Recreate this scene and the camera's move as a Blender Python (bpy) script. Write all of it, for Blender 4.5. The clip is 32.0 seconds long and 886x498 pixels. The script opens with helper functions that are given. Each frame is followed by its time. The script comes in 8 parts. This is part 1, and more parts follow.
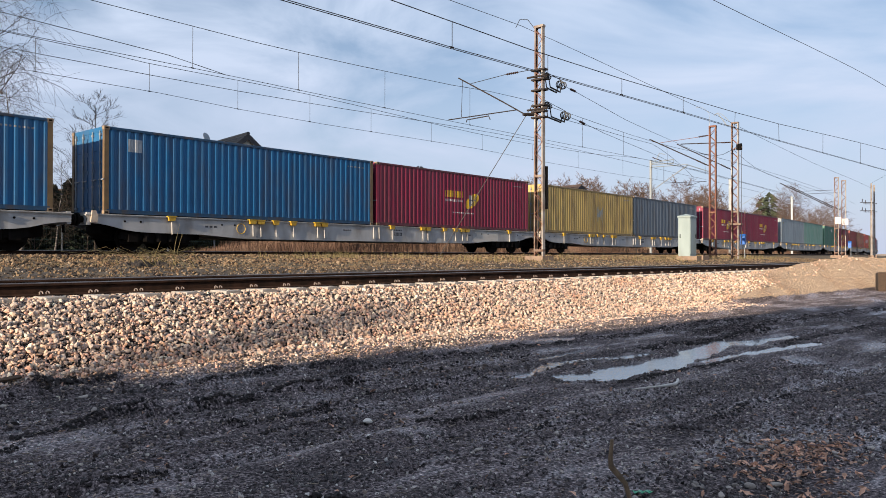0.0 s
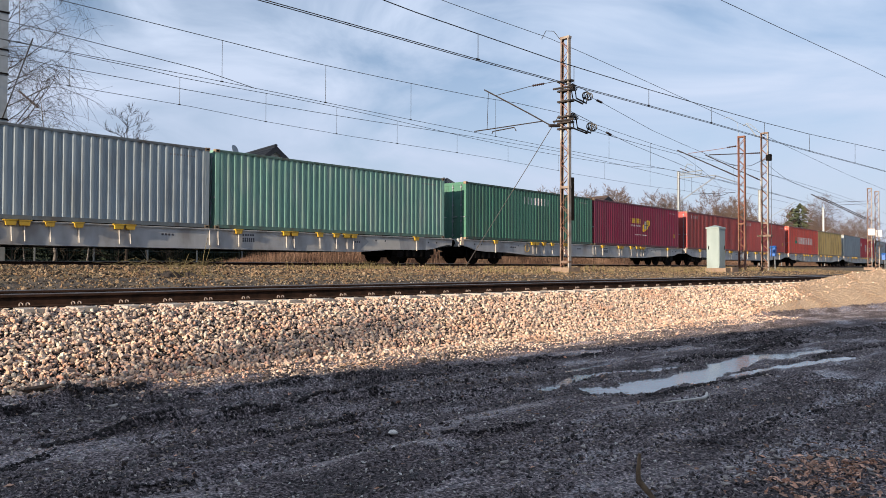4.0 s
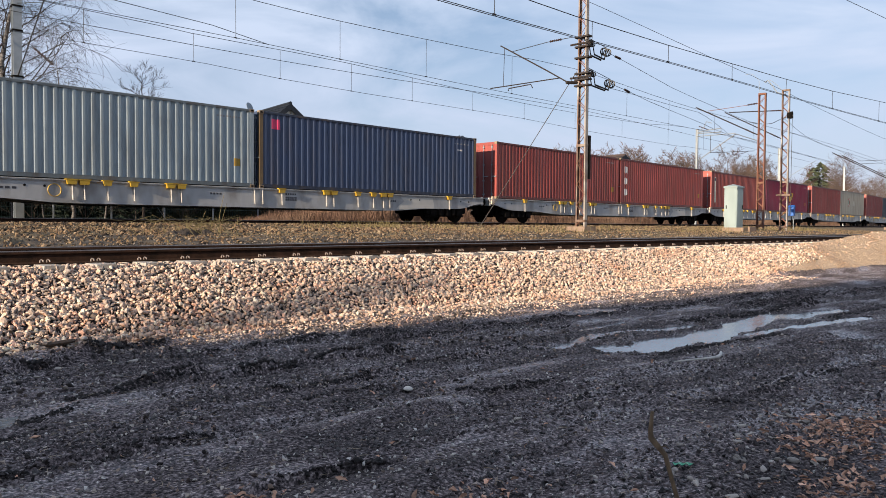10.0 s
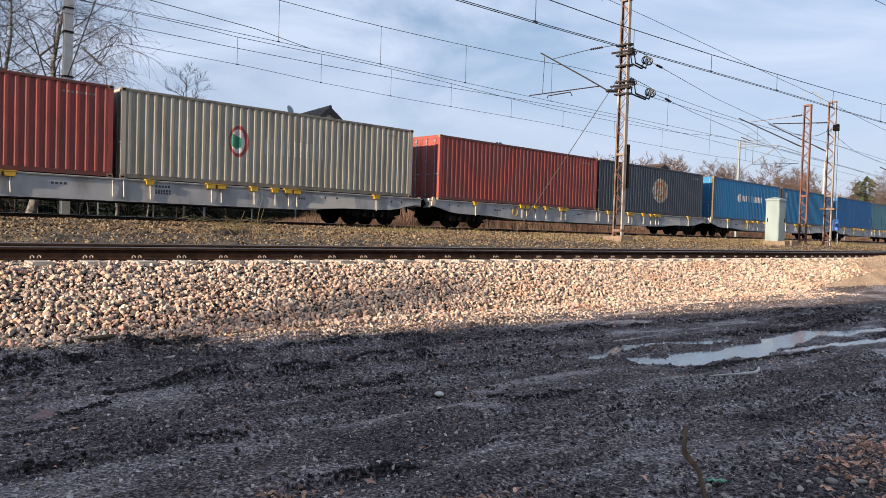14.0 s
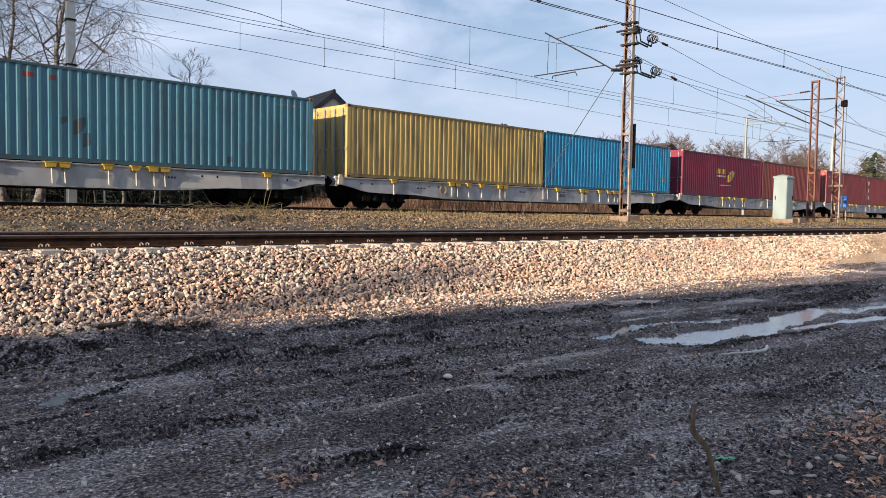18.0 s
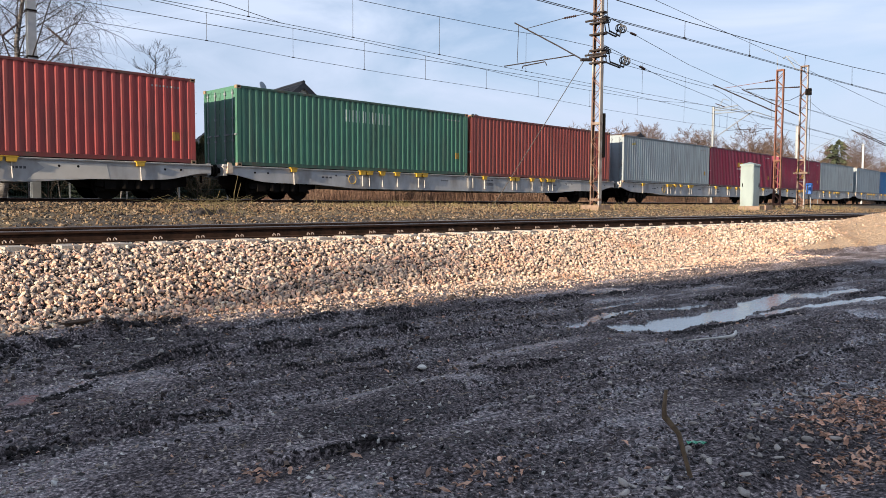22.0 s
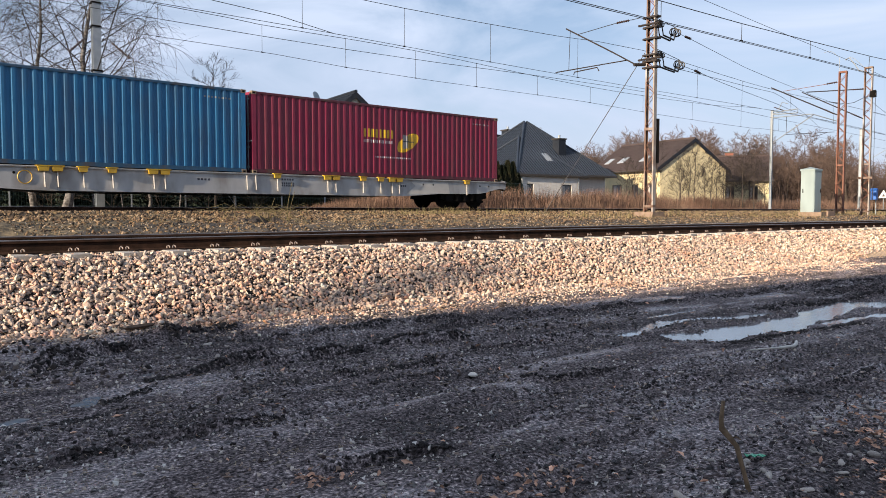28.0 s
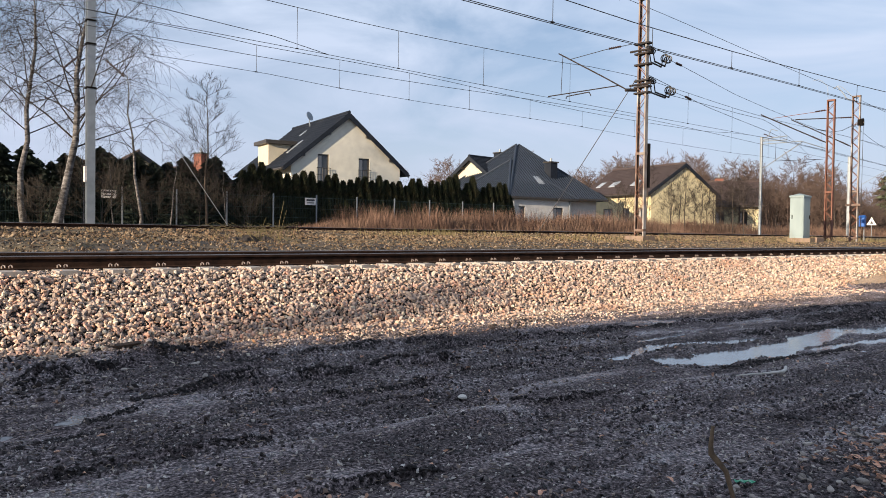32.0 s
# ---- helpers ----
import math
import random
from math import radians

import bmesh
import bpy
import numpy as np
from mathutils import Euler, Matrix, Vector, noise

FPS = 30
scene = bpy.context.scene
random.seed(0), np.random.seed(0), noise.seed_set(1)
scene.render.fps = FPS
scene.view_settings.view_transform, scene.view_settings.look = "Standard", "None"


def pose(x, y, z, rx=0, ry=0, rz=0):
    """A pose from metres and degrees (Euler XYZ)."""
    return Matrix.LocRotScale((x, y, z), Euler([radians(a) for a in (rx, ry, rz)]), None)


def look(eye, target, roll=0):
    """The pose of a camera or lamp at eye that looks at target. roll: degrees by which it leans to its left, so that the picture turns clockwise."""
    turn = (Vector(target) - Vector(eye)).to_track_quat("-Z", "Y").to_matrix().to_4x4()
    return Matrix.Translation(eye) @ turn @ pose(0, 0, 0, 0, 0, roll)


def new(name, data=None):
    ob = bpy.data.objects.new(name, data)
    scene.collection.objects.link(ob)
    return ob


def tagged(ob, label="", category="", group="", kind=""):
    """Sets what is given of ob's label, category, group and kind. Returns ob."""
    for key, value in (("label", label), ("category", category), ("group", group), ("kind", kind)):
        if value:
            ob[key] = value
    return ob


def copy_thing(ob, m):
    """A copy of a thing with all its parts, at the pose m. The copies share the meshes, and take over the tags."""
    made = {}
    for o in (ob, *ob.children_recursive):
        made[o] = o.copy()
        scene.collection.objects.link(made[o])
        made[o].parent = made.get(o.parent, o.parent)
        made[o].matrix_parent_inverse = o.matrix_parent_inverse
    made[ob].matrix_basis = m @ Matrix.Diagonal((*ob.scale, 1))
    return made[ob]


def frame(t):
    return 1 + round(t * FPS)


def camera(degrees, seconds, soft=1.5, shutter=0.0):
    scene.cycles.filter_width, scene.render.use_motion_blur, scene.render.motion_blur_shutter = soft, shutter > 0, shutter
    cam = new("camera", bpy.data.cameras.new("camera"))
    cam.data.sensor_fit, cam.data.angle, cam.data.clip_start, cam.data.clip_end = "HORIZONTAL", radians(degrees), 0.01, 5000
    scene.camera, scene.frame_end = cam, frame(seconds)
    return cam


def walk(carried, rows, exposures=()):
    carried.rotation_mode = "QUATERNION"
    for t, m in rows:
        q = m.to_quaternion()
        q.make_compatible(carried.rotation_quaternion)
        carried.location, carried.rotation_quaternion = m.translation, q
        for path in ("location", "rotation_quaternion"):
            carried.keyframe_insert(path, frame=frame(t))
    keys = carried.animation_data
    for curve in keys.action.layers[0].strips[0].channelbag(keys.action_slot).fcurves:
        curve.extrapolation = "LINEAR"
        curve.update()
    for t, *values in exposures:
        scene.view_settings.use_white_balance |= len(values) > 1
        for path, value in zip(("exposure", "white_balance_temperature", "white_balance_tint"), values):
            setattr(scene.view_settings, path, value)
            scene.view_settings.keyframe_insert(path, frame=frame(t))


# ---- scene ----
# Camera: held by hand at one spot beside the line, only turning.
cam = camera(61.4, 32.0, soft=0.7, shutter=0.0)
EYE = (0.0, 0.0, 1.3)
PATH = [
    (0, 90.41, -0.08, -45.06),
    (0.5, 90.53, 0.01, -45.01),
    (1, 91.23, 0.00, -44.72),
    (1.5, 91.60, -0.11, -44.78),
    (2, 91.82, -0.09, -44.65),
    (2.5, 91.94, -0.10, -44.31),
    (3, 91.66, -0.13, -43.80),
    (3.5, 91.52, -0.24, -43.20),
    (5.5, 90.15, -0.37, -43.15),
    (6, 89.77, -0.42, -43.00),
    (6.5, 89.63, -0.39, -42.80),
    (7, 89.31, -0.42, -42.65),
    (7.5, 88.91, -0.47, -42.43),
    (8, 88.61, -0.51, -42.25),
    (8.5, 88.43, -0.42, -41.99),
    (9, 88.31, -0.38, -41.90),
    (9.5, 88.19, -0.38, -41.94),
    (10, 88.09, -0.37, -41.94),
    (10.5, 88.05, -0.31, -42.00),
    (11, 87.99, -0.32, -42.23),
    (11.5, 88.23, -0.44, -42.79),
    (12, 88.31, -0.68, -43.05),
    (12.5, 88.24, -1.39, -42.30),
    (13, 88.38, -1.87, -40.79),
    (13.5, 88.53, -1.70, -39.75),
    (14, 88.48, -1.76, -39.22),
    (14.5, 88.18, -2.22, -39.19),
    (16.5, 88.37, -1.00, -38.73),
    (17, 88.17, -0.81, -38.77),
    (17.5, 87.41, -1.00, -38.66),
    (18, 87.15, -0.90, -38.75),
    (18.5, 87.36, -0.34, -38.83),
    (19, 87.21, -0.13, -38.71),
    (19.5, 86.95, -0.18, -38.79),
    (20, 86.92, -0.39, -39.00),
    (20.5, 86.77, -0.43, -39.30),
    (21, 86.31, -0.32, -40.31),
    (21.5, 86.05, -0.22, -41.24),
    (22, 86.48, -0.25, -40.90),
    (22.5, 86.36, -0.40, -40.31),
    (23, 86.50, -0.70, -39.97),
    (23.5, 86.95, -1.09, -39.81),
    (24, 86.83, -1.38, -40.13),
    (24.5, 86.39, -1.52, -40.28),
    (26.5, 86.06, -0.92, -40.12),
    (27, 86.52, -0.44, -38.34),
    (27.5, 86.99, -0.12, -37.09),
    (28, 87.03, -0.04, -37.00),
    (28.5, 87.24, -0.32, -37.26),
    (29, 87.71, -0.34, -37.34),
    (29.5, 88.18, -0.34, -37.38),
    (30, 88.49, -0.33, -37.50),
    (30.5, 88.51, -0.43, -37.52),
    (31, 88.53, -0.59, -37.61),
    (31.5, 88.55, -0.79, -37.73),
    (32, 88.67, -0.79, -37.65),
]
walk(cam, [(t, pose(*EYE, rx, ry, rz)) for t, rx, ry, rz in PATH],
     [(0, 0.75), (6, 0.76), (12, 0.79), (18, 0.85), (24, 0.92), (28, 0.88), (29.5, 0.81), (32, 0.77)])

# ---- the line's geometry: the near track bends round one centre; the far one draws away from it ----
RAD = 641.7
OFF_NEAR = 11.09                      # centre line of the near track, metres from the camera's spot
Z_NEAR, Z_FAR = 0.934, 1.405          # rail tops


def on_line(s, off, z=0.0):
    """World place, s metres along a line that runs off metres beside the camera."""
    r = RAD - off
    a = s / r
    return (r * math.sin(a), RAD - r * math.cos(a), z)


def line_pose(s, off, z=0.0, turn=0.0):
    x, y, _ = on_line(s, off)
    return pose(x, y, z, 0, 0, math.degrees(s / (RAD - off)) + turn)


def offset_of(x, y):
    return RAD - np.hypot(x, RAD - y)


def far_y(x):
    """The far track's centre line."""
    return 25.765 + 0.0577 * x + 0.00043 * x * x


FAR_X = np.linspace(-320.0, 720.0, 5201)
FAR_S = np.concatenate([[0.0], np.cumsum(np.hypot(np.diff(FAR_X), np.diff(far_y(FAR_X))))])
FAR_S = FAR_S - np.interp(0.0, FAR_X, FAR_S)


def far_line(s, across=0.0, z=0.0):
    """World place, s metres along the far track and some way across it."""
    x = float(np.interp(s, FAR_S, FAR_X))
    a = math.atan(0.0577 + 0.00086 * x)
    return (x - math.sin(a) * across, far_y(x) + math.cos(a) * across, z)


def far_pose(s, z=0.0):
    x, y, _ = far_line(s)
    return pose(x, y, z, 0, 0, math.degrees(math.atan(0.0577 + 0.00086 * x)))


def near_line(s, across=0.0, z=0.0):
    return on_line(s, OFF_NEAR + across, z)


def far_gap(x, y):
    """How far the ground's cross-section is moved over at a place, so that its second bank lies under the far track."""
    x = np.asarray(x, float)
    shift = np.clip(27.95 - offset_of(x, far_y(np.clip(x, -300, 300))), -4, 7)
    return shift * np.clip((offset_of(x, y) - 14.5) / 7.0, 0, 1)


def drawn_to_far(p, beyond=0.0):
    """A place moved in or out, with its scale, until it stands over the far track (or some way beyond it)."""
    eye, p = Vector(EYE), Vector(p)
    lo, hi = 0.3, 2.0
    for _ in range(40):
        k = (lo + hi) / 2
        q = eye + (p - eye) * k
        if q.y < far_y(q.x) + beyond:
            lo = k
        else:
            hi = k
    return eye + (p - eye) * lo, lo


# ---- world, sun ----
SUN_AZ, SUN_EL = radians(9.0), radians(15)
SUN_DIR = Vector((math.cos(SUN_AZ) * math.cos(SUN_EL), math.sin(SUN_AZ) * math.cos(SUN_EL), -math.sin(SUN_EL)))
world = bpy.data.worlds.new("sky")
scene.world = world
world.use_nodes = True
wn, wl = world.node_tree.nodes, world.node_tree.links
wn.clear()
w_out = wn.new("ShaderNodeOutputWorld")
w_bg = wn.new("ShaderNodeBackground")
w_sky = wn.new("ShaderNodeTexSky")
w_sky.sky_type = "NISHITA"
w_sky.sun_disc = False
w_sky.sun_elevation = SUN_EL
w_sky.sun_rotation = math.atan2(-SUN_DIR.x, -SUN_DIR.y)
w_sky.air_density, w_sky.dust_density, w_sky.ozone_density = 1.0, 0.5, 3.0
w_co = wn.new("ShaderNodeTexCoord")
w_map = wn.new("ShaderNodeMapping")
w_map.inputs["Rotation"].default_value = (0.0, 0.0, 0.6)
w_map.inputs["Scale"].default_value = (1.3, 0.9, 3.0)
w_noise = wn.new("ShaderNodeTexNoise")
w_noise.inputs["Scale"].default_value = 2.5
w_noise.inputs["Detail"].default_value = 6.0
w_noise.inputs["Roughness"].default_value = 0.55
w_noise.inputs["Distortion"].default_value = 0.6
w_ramp = wn.new("ShaderNodeValToRGB")
w_ramp.color_ramp.elements[0].position, w_ramp.color_ramp.elements[1].position = 0.40, 0.63
w_ramp.color_ramp.elements[0].color, w_ramp.color_ramp.elements[1].color = (0.20, 0.20, 0.20, 1), (0.88, 0.88, 0.88, 1)
w_mix = wn.new("ShaderNodeMix")
w_mix.data_type = "RGBA"
w_mix.inputs[7].default_value = (5.8, 6.65, 8.25, 1)
wl.new(w_co.outputs["Generated"], w_map.inputs["Vector"])
wl.new(w_map.outputs["Vector"], w_noise.inputs["Vector"])
wl.new(w_noise.outputs["Fac"], w_ramp.inputs["Fac"])
w_sep = wn.new("ShaderNodeSeparateXYZ")
w_low = wn.new("ShaderNodeMapRange")
w_low.inputs["From Min"].default_value, w_low.inputs["From Max"].default_value = 0.0, 0.30
w_low.inputs["To Min"].default_value, w_low.inputs["To Max"].default_value = 0.92, 0.0
w_haze = wn.new("ShaderNodeMix")
w_haze.data_type = "RGBA"
w_haze.inputs[7].default_value = (4.65, 5.12, 6.65, 1)
wl.new(w_co.outputs["Generated"], w_sep.inputs["Vector"])
wl.new(w_sep.outputs["Z"], w_low.inputs["Value"])
wl.new(w_ramp.outputs["Color"], w_mix.inputs[0])
wl.new(w_sky.outputs["Color"], w_mix.inputs[6])
wl.new(w_low.outputs["Result"], w_haze.inputs[0])
wl.new(w_mix.outputs[2], w_haze.inputs[6])
wl.new(w_haze.outputs[2], w_bg.inputs["Color"])
w_bg.inputs["Strength"].default_value = 0.073
wl.new(w_bg.outputs["Background"], w_out.inputs["Surface"])
sun_data = bpy.data.lights.new("sun", "SUN")
sun_data.energy, sun_data.angle, sun_data.color = 5.0, radians(0.55), (1.0, 0.82, 0.62)
sun = new("sun", sun_data)
sun.matrix_world = look((0, 0, 60), Vector((0, 0, 60)) + SUN_DIR)


# ---- materials ----
def material(name, c1, c2=None, rough=0.8, metal=0.0, scale=6.0, stain=None, stain_scale=0.8, stain_amount=0.5, bump=0.0, bump_scale=40.0,
             island=0.0, rough2=None, squeeze=(1, 1, 1), spec=0.5, obj_random=0.0):
    """Two tones mixed by a fine noise, stains by a coarse one, relief by a third."""
    m = bpy.data.materials.new(name)
    m.use_nodes = True
    n, l = m.node_tree.nodes, m.node_tree.links
    b = n["Principled BSDF"]
    co = n.new("ShaderNodeTexCoord")
    mp = n.new("ShaderNodeMapping")
    mp.inputs["Scale"].default_value = squeeze
    l.new(co.outputs["Object"], mp.inputs["Vector"])
    c2 = c2 or tuple(v * 0.75 for v in c1)

    def noise_fac(sc, lo, hi, detail=5.0):
        t = n.new("ShaderNodeTexNoise")
        t.inputs["Scale"].default_value, t.inputs["Detail"].default_value = sc, detail
        l.new(mp.outputs["Vector"], t.inputs["Vector"])
        r = n.new("ShaderNodeMapRange")
        r.inputs["From Min"].default_value, r.inputs["From Max"].default_value = lo, hi
        l.new(t.outputs["Fac"], r.inputs["Value"])
        return r.outputs["Result"]

    def mix(fac, a, bb, kind="MIX"):
        x = n.new("ShaderNodeMix")
        x.data_type, x.blend_type = "RGBA", kind
        for sock, v in ((x.inputs[0], fac), (x.inputs[6], a), (x.inputs[7], bb)):
            if isinstance(v, (int, float)):
                sock.default_value = v
            elif isinstance(v, tuple):
                sock.default_value = (*v, 1)
            else:
                l.new(v, sock)
        return x.outputs[2]

    fine = noise_fac(scale, 0.35, 0.65)
    col = mix(fine, c1, c2)
    if stain:
        f = noise_fac(stain_scale, 0.48, 0.68)
        mul = n.new("ShaderNodeMath")
        mul.operation = "MULTIPLY"
        mul.inputs[1].default_value = stain_amount
        l.new(f, mul.inputs[0])
        col = mix(mul.outputs[0], col, stain)
    if island or obj_random:
        if island:
            g = n.new("ShaderNodeNewGeometry").outputs["Random Per Island"]
        else:
            g = n.new("ShaderNodeObjectInfo").outputs["Random"]
        amount = island or obj_random
        r = n.new("ShaderNodeMapRange")
        r.inputs["To Min"].default_value, r.inputs["To Max"].default_value = 1 - amount, 1 + amount
        l.new(g, r.inputs["Value"])
        cm = n.new("ShaderNodeCombineColor")
        for k in range(3):
            l.new(r.outputs["Result"], cm.inputs[k])
        col = mix(1.0, col, cm.outputs[0], "MULTIPLY")
    l.new(col, b.inputs["Base Color"])
    b.inputs["Metallic"].default_value = metal
    b.inputs["Specular IOR Level"].default_value = spec
    if rough2 is None:
        b.inputs["Roughness"].default_value = rough
    else:
        r = n.new("ShaderNodeMapRange")
        r.inputs["To Min"].default_value, r.inputs["To Max"].default_value = rough, rough2
        l.new(noise_fac(scale * 0.6, 0.35, 0.65), r.inputs["Value"])
        l.new(r.outputs["Result"], b.inputs["Roughness"])
    if bump:
        t = n.new("ShaderNodeTexNoise")
        t.inputs["Scale"].default_value, t.inputs["Detail"].default_value = bump_scale, 6.0
        l.new(mp.outputs["Vector"], t.inputs["Vector"])
        bm_ = n.new("ShaderNodeBump")
        bm_.inputs["Strength"].default_value, bm_.inputs["Distance"].default_value = min(1.0, bump), 0.02
        l.new(t.outputs["Fac"], bm_.inputs["Height"])
        l.new(bm_.outputs["Normal"], b.inputs["Normal"])
    return m


PAINT = {}


def paint(name, c, dirt=(0.09, 0.07, 0.055), amount=0.3, rust=True):
    """Weathered container paint: faded patches, grime in streaks that run down, a little rust."""
    if name in PAINT:
        return PAINT[name]
    m = material("paint_" + name, c, tuple(v * 0.82 + 0.012 for v in c), rough=0.42, rough2=0.62, scale=1.4,
                 stain=dirt, stain_scale=1.1, stain_amount=amount, bump=0.12, bump_scale=9.0, squeeze=(1.6, 1.6, 0.35), spec=0.35, obj_random=0.1)
    PAINT[name] = m
    return m




def speckled(name, ramp, scale, rough, rough2, bumps, blotch=(0.75, 1.35), blotch_scale=0.6, draw=(1, 1, 1)):
    """Granular ground: a colour ramp over fine noise, broad blotches, wet patches, relief at two sizes."""
    m = bpy.data.materials.new(name)
    m.use_nodes = True
    n, l = m.node_tree.nodes, m.node_tree.links
    b = n["Principled BSDF"]
    co = n.new("ShaderNodeTexCoord")

    mp = n.new("ShaderNodeMapping")
    mp.inputs["Scale"].default_value = draw
    l.new(co.outputs["Object"], mp.inputs["Vector"])

    def tex(sc, detail, roughness=0.6, drawn=False):
        t = n.new("ShaderNodeTexNoise")
        t.inputs["Scale"].default_value, t.inputs["Detail"].default_value, t.inputs["Roughness"].default_value = sc, detail, roughness
        l.new(mp.outputs["Vector"] if drawn else co.outputs["Object"], t.inputs["Vector"])
        return t.outputs["Fac"]

    def ranged(v, lo, hi, a, z):
        r = n.new("ShaderNodeMapRange")
        for k, w in zip(("From Min", "From Max", "To Min", "To Max"), (lo, hi, a, z)):
            r.inputs[k].default_value = w
        l.new(v, r.inputs["Value"])
        return r.outputs["Result"]

    cr = n.new("ShaderNodeValToRGB")
    els = cr.color_ramp.elements
    while len(els) < len(ramp):
        els.new(0.5)
    for e, (p, c) in zip(els, ramp):
        e.position, e.color = p, (*c, 1)
    l.new(tex(scale, 3.0, 0.62), cr.inputs["Fac"])
    cm = n.new("ShaderNodeCombineColor")
    bl = ranged(tex(blotch_scale, 6.0, 0.65, True), 0.38, 0.62, *blotch)
    for k in range(3):
        l.new(bl, cm.inputs[k])
    mx = n.new("ShaderNodeMix")
    mx.data_type, mx.blend_type = "RGBA", "MULTIPLY"
    mx.inputs[0].default_value = 1.0
    l.new(cr.outputs["Color"], mx.inputs[6])
    l.new(cm.outputs[0], mx.inputs[7])
    l.new(mx.outputs[2], b.inputs["Base Color"])
    l.new(ranged(tex(blotch_scale, 6.0, 0.65, True), 0.60, 0.50, rough, rough2), b.inputs["Roughness"])
    wet = ranged(tex(blotch_scale, 6.0, 0.65, True), 0.48, 0.62, 0.16, 0.62)
    l.new(wet, b.inputs["Specular IOR Level"])
    last = None
    for sc, dist in bumps:
        bn = n.new("ShaderNodeBump")
        bn.inputs["Strength"].default_value, bn.inputs["Distance"].default_value = 1.0, dist
        l.new(tex(sc, 2.0, 0.55), bn.inputs["Height"])
        if last is not None:
            l.new(last, bn.inputs["Normal"])
        last = bn.outputs["Normal"]
    l.new(last, b.inputs["Normal"])
    return m


M_MUD = speckled("wet_black_mud", ((0.34, (0.009, 0.007, 0.007)), (0.455, (0.084, 0.066, 0.066)), (0.55, (0.215, 0.170, 0.167)), (0.64, (0.40, 0.325, 0.305)), (0.72, (0.84, 0.71, 0.64))), 46.0, 0.25, 0.85,
                 ((7.0, 0.045), (24.0, 0.030), (70.0, 0.010)), blotch=(0.55, 1.6), blotch_scale=1.7, draw=(0.35, 1.2, 1))
# The shade in the gaps between stones is put into the bed's colour.
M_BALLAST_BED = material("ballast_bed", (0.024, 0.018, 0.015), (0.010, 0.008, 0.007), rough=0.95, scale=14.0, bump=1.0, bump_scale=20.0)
def stone_mix(name, tones, bump_scale=30.0):
    """Stones of several tones, one to each stone, with grain and a dusting of stain."""
    m = material(name, (0.9, 0.88, 0.85), (0.68, 0.66, 0.64), rough=0.92, scale=22.0, bump=0.5, bump_scale=bump_scale, stain=(0.62, 0.46, 0.36), stain_scale=0.9, stain_amount=0.55)
    n, l = m.node_tree.nodes, m.node_tree.links
    b = n["Principled BSDF"]
    grain = b.inputs["Base Color"].links[0].from_socket
    cr = n.new("ShaderNodeValToRGB")
    cr.color_ramp.interpolation = "CONSTANT"
    els = cr.color_ramp.elements
    while len(els) < len(tones):
        els.new(0.5)
    for k, (e, c) in enumerate(zip(els, tones)):
        e.position, e.color = k / len(tones), (*c, 1)
    geo = n.new("ShaderNodeNewGeometry")
    l.new(geo.outputs["Random Per Island"], cr.inputs["Fac"])
    mx = n.new("ShaderNodeMix")
    mx.data_type, mx.blend_type = "RGBA", "MULTIPLY"
    mx.inputs[0].default_value = 1.0
    l.new(grain, mx.inputs[6])
    l.new(cr.outputs["Color"], mx.inputs[7])
    l.new(mx.outputs[2], b.inputs["Base Color"])
    return m


M_STONE = stone_mix("pale_ballast_stone", ((0.804, 0.596, 0.466), (0.557, 0.460, 0.415), (0.912, 0.623, 0.490), (0.920, 0.850, 0.703), (0.665, 0.468, 0.351), (0.386, 0.329, 0.294), (0.897, 0.683, 0.543), (0.788, 0.499, 0.393), (0.588, 0.477, 0.404), (0.232, 0.199, 0.184), (0.920, 0.722, 0.570), (0.511, 0.425, 0.365)))
M_OLD_STONE = stone_mix("old_brown_ballast", ((0.263, 0.188, 0.115), (0.155, 0.109, 0.067), (0.340, 0.262, 0.179), (0.066, 0.045, 0.031), (0.202, 0.146, 0.081), (0.035, 0.027, 0.020), (0.232, 0.154, 0.092)))
M_CINDER = stone_mix("dark_cinder", ((0.075, 0.062, 0.052), (0.045, 0.038, 0.033), (0.12, 0.10, 0.085), (0.42, 0.37, 0.31), (0.05, 0.042, 0.036)))
M_GREY_STONE = stone_mix("grey_pebble", ((0.45, 0.41, 0.385), (0.22, 0.205, 0.195), (0.70, 0.64, 0.58), (0.14, 0.13, 0.125), (0.95, 0.90, 0.85), (0.62, 0.50, 0.42)))
M_VERGE = material("weedy_verge_soil", (0.20, 0.150, 0.084), (0.065, 0.050, 0.031), rough=0.95, scale=9.0, stain=(0.06, 0.05, 0.04), stain_scale=0.5, stain_amount=0.75,
                   bump=1.0, bump_scale=22.0)
M_CINDER_BED = material("dark_cinder_soil", (0.085, 0.068, 0.052), (0.04, 0.033, 0.027), rough=0.95, scale=12.0, stain=(0.16, 0.125, 0.08), stain_scale=0.7, stain_amount=0.35, bump=1.0, bump_scale=22.0)
M_PILE = material("sandy_gravel", (0.56, 0.42, 0.30), (0.38, 0.28, 0.19), rough=0.95, scale=26.0, stain=(0.30, 0.20, 0.13), stain_scale=0.9, stain_amount=0.5, bump=1.0, bump_scale=30.0)
M_MEADOW = material("winter_meadow", (0.17, 0.12, 0.065), (0.10, 0.085, 0.045), rough=0.95, scale=1.2, bump=0.8, bump_scale=12.0)
M_WATER = material("puddle_water", (0.26, 0.25, 0.25), (0.20, 0.19, 0.19), rough=0.04, rough2=0.09, scale=3.0, spec=1.0, bump=0.10, bump_scale=16.0)
M_WATER.node_tree.nodes["Principled BSDF"].inputs["IOR"].default_value = 2.2
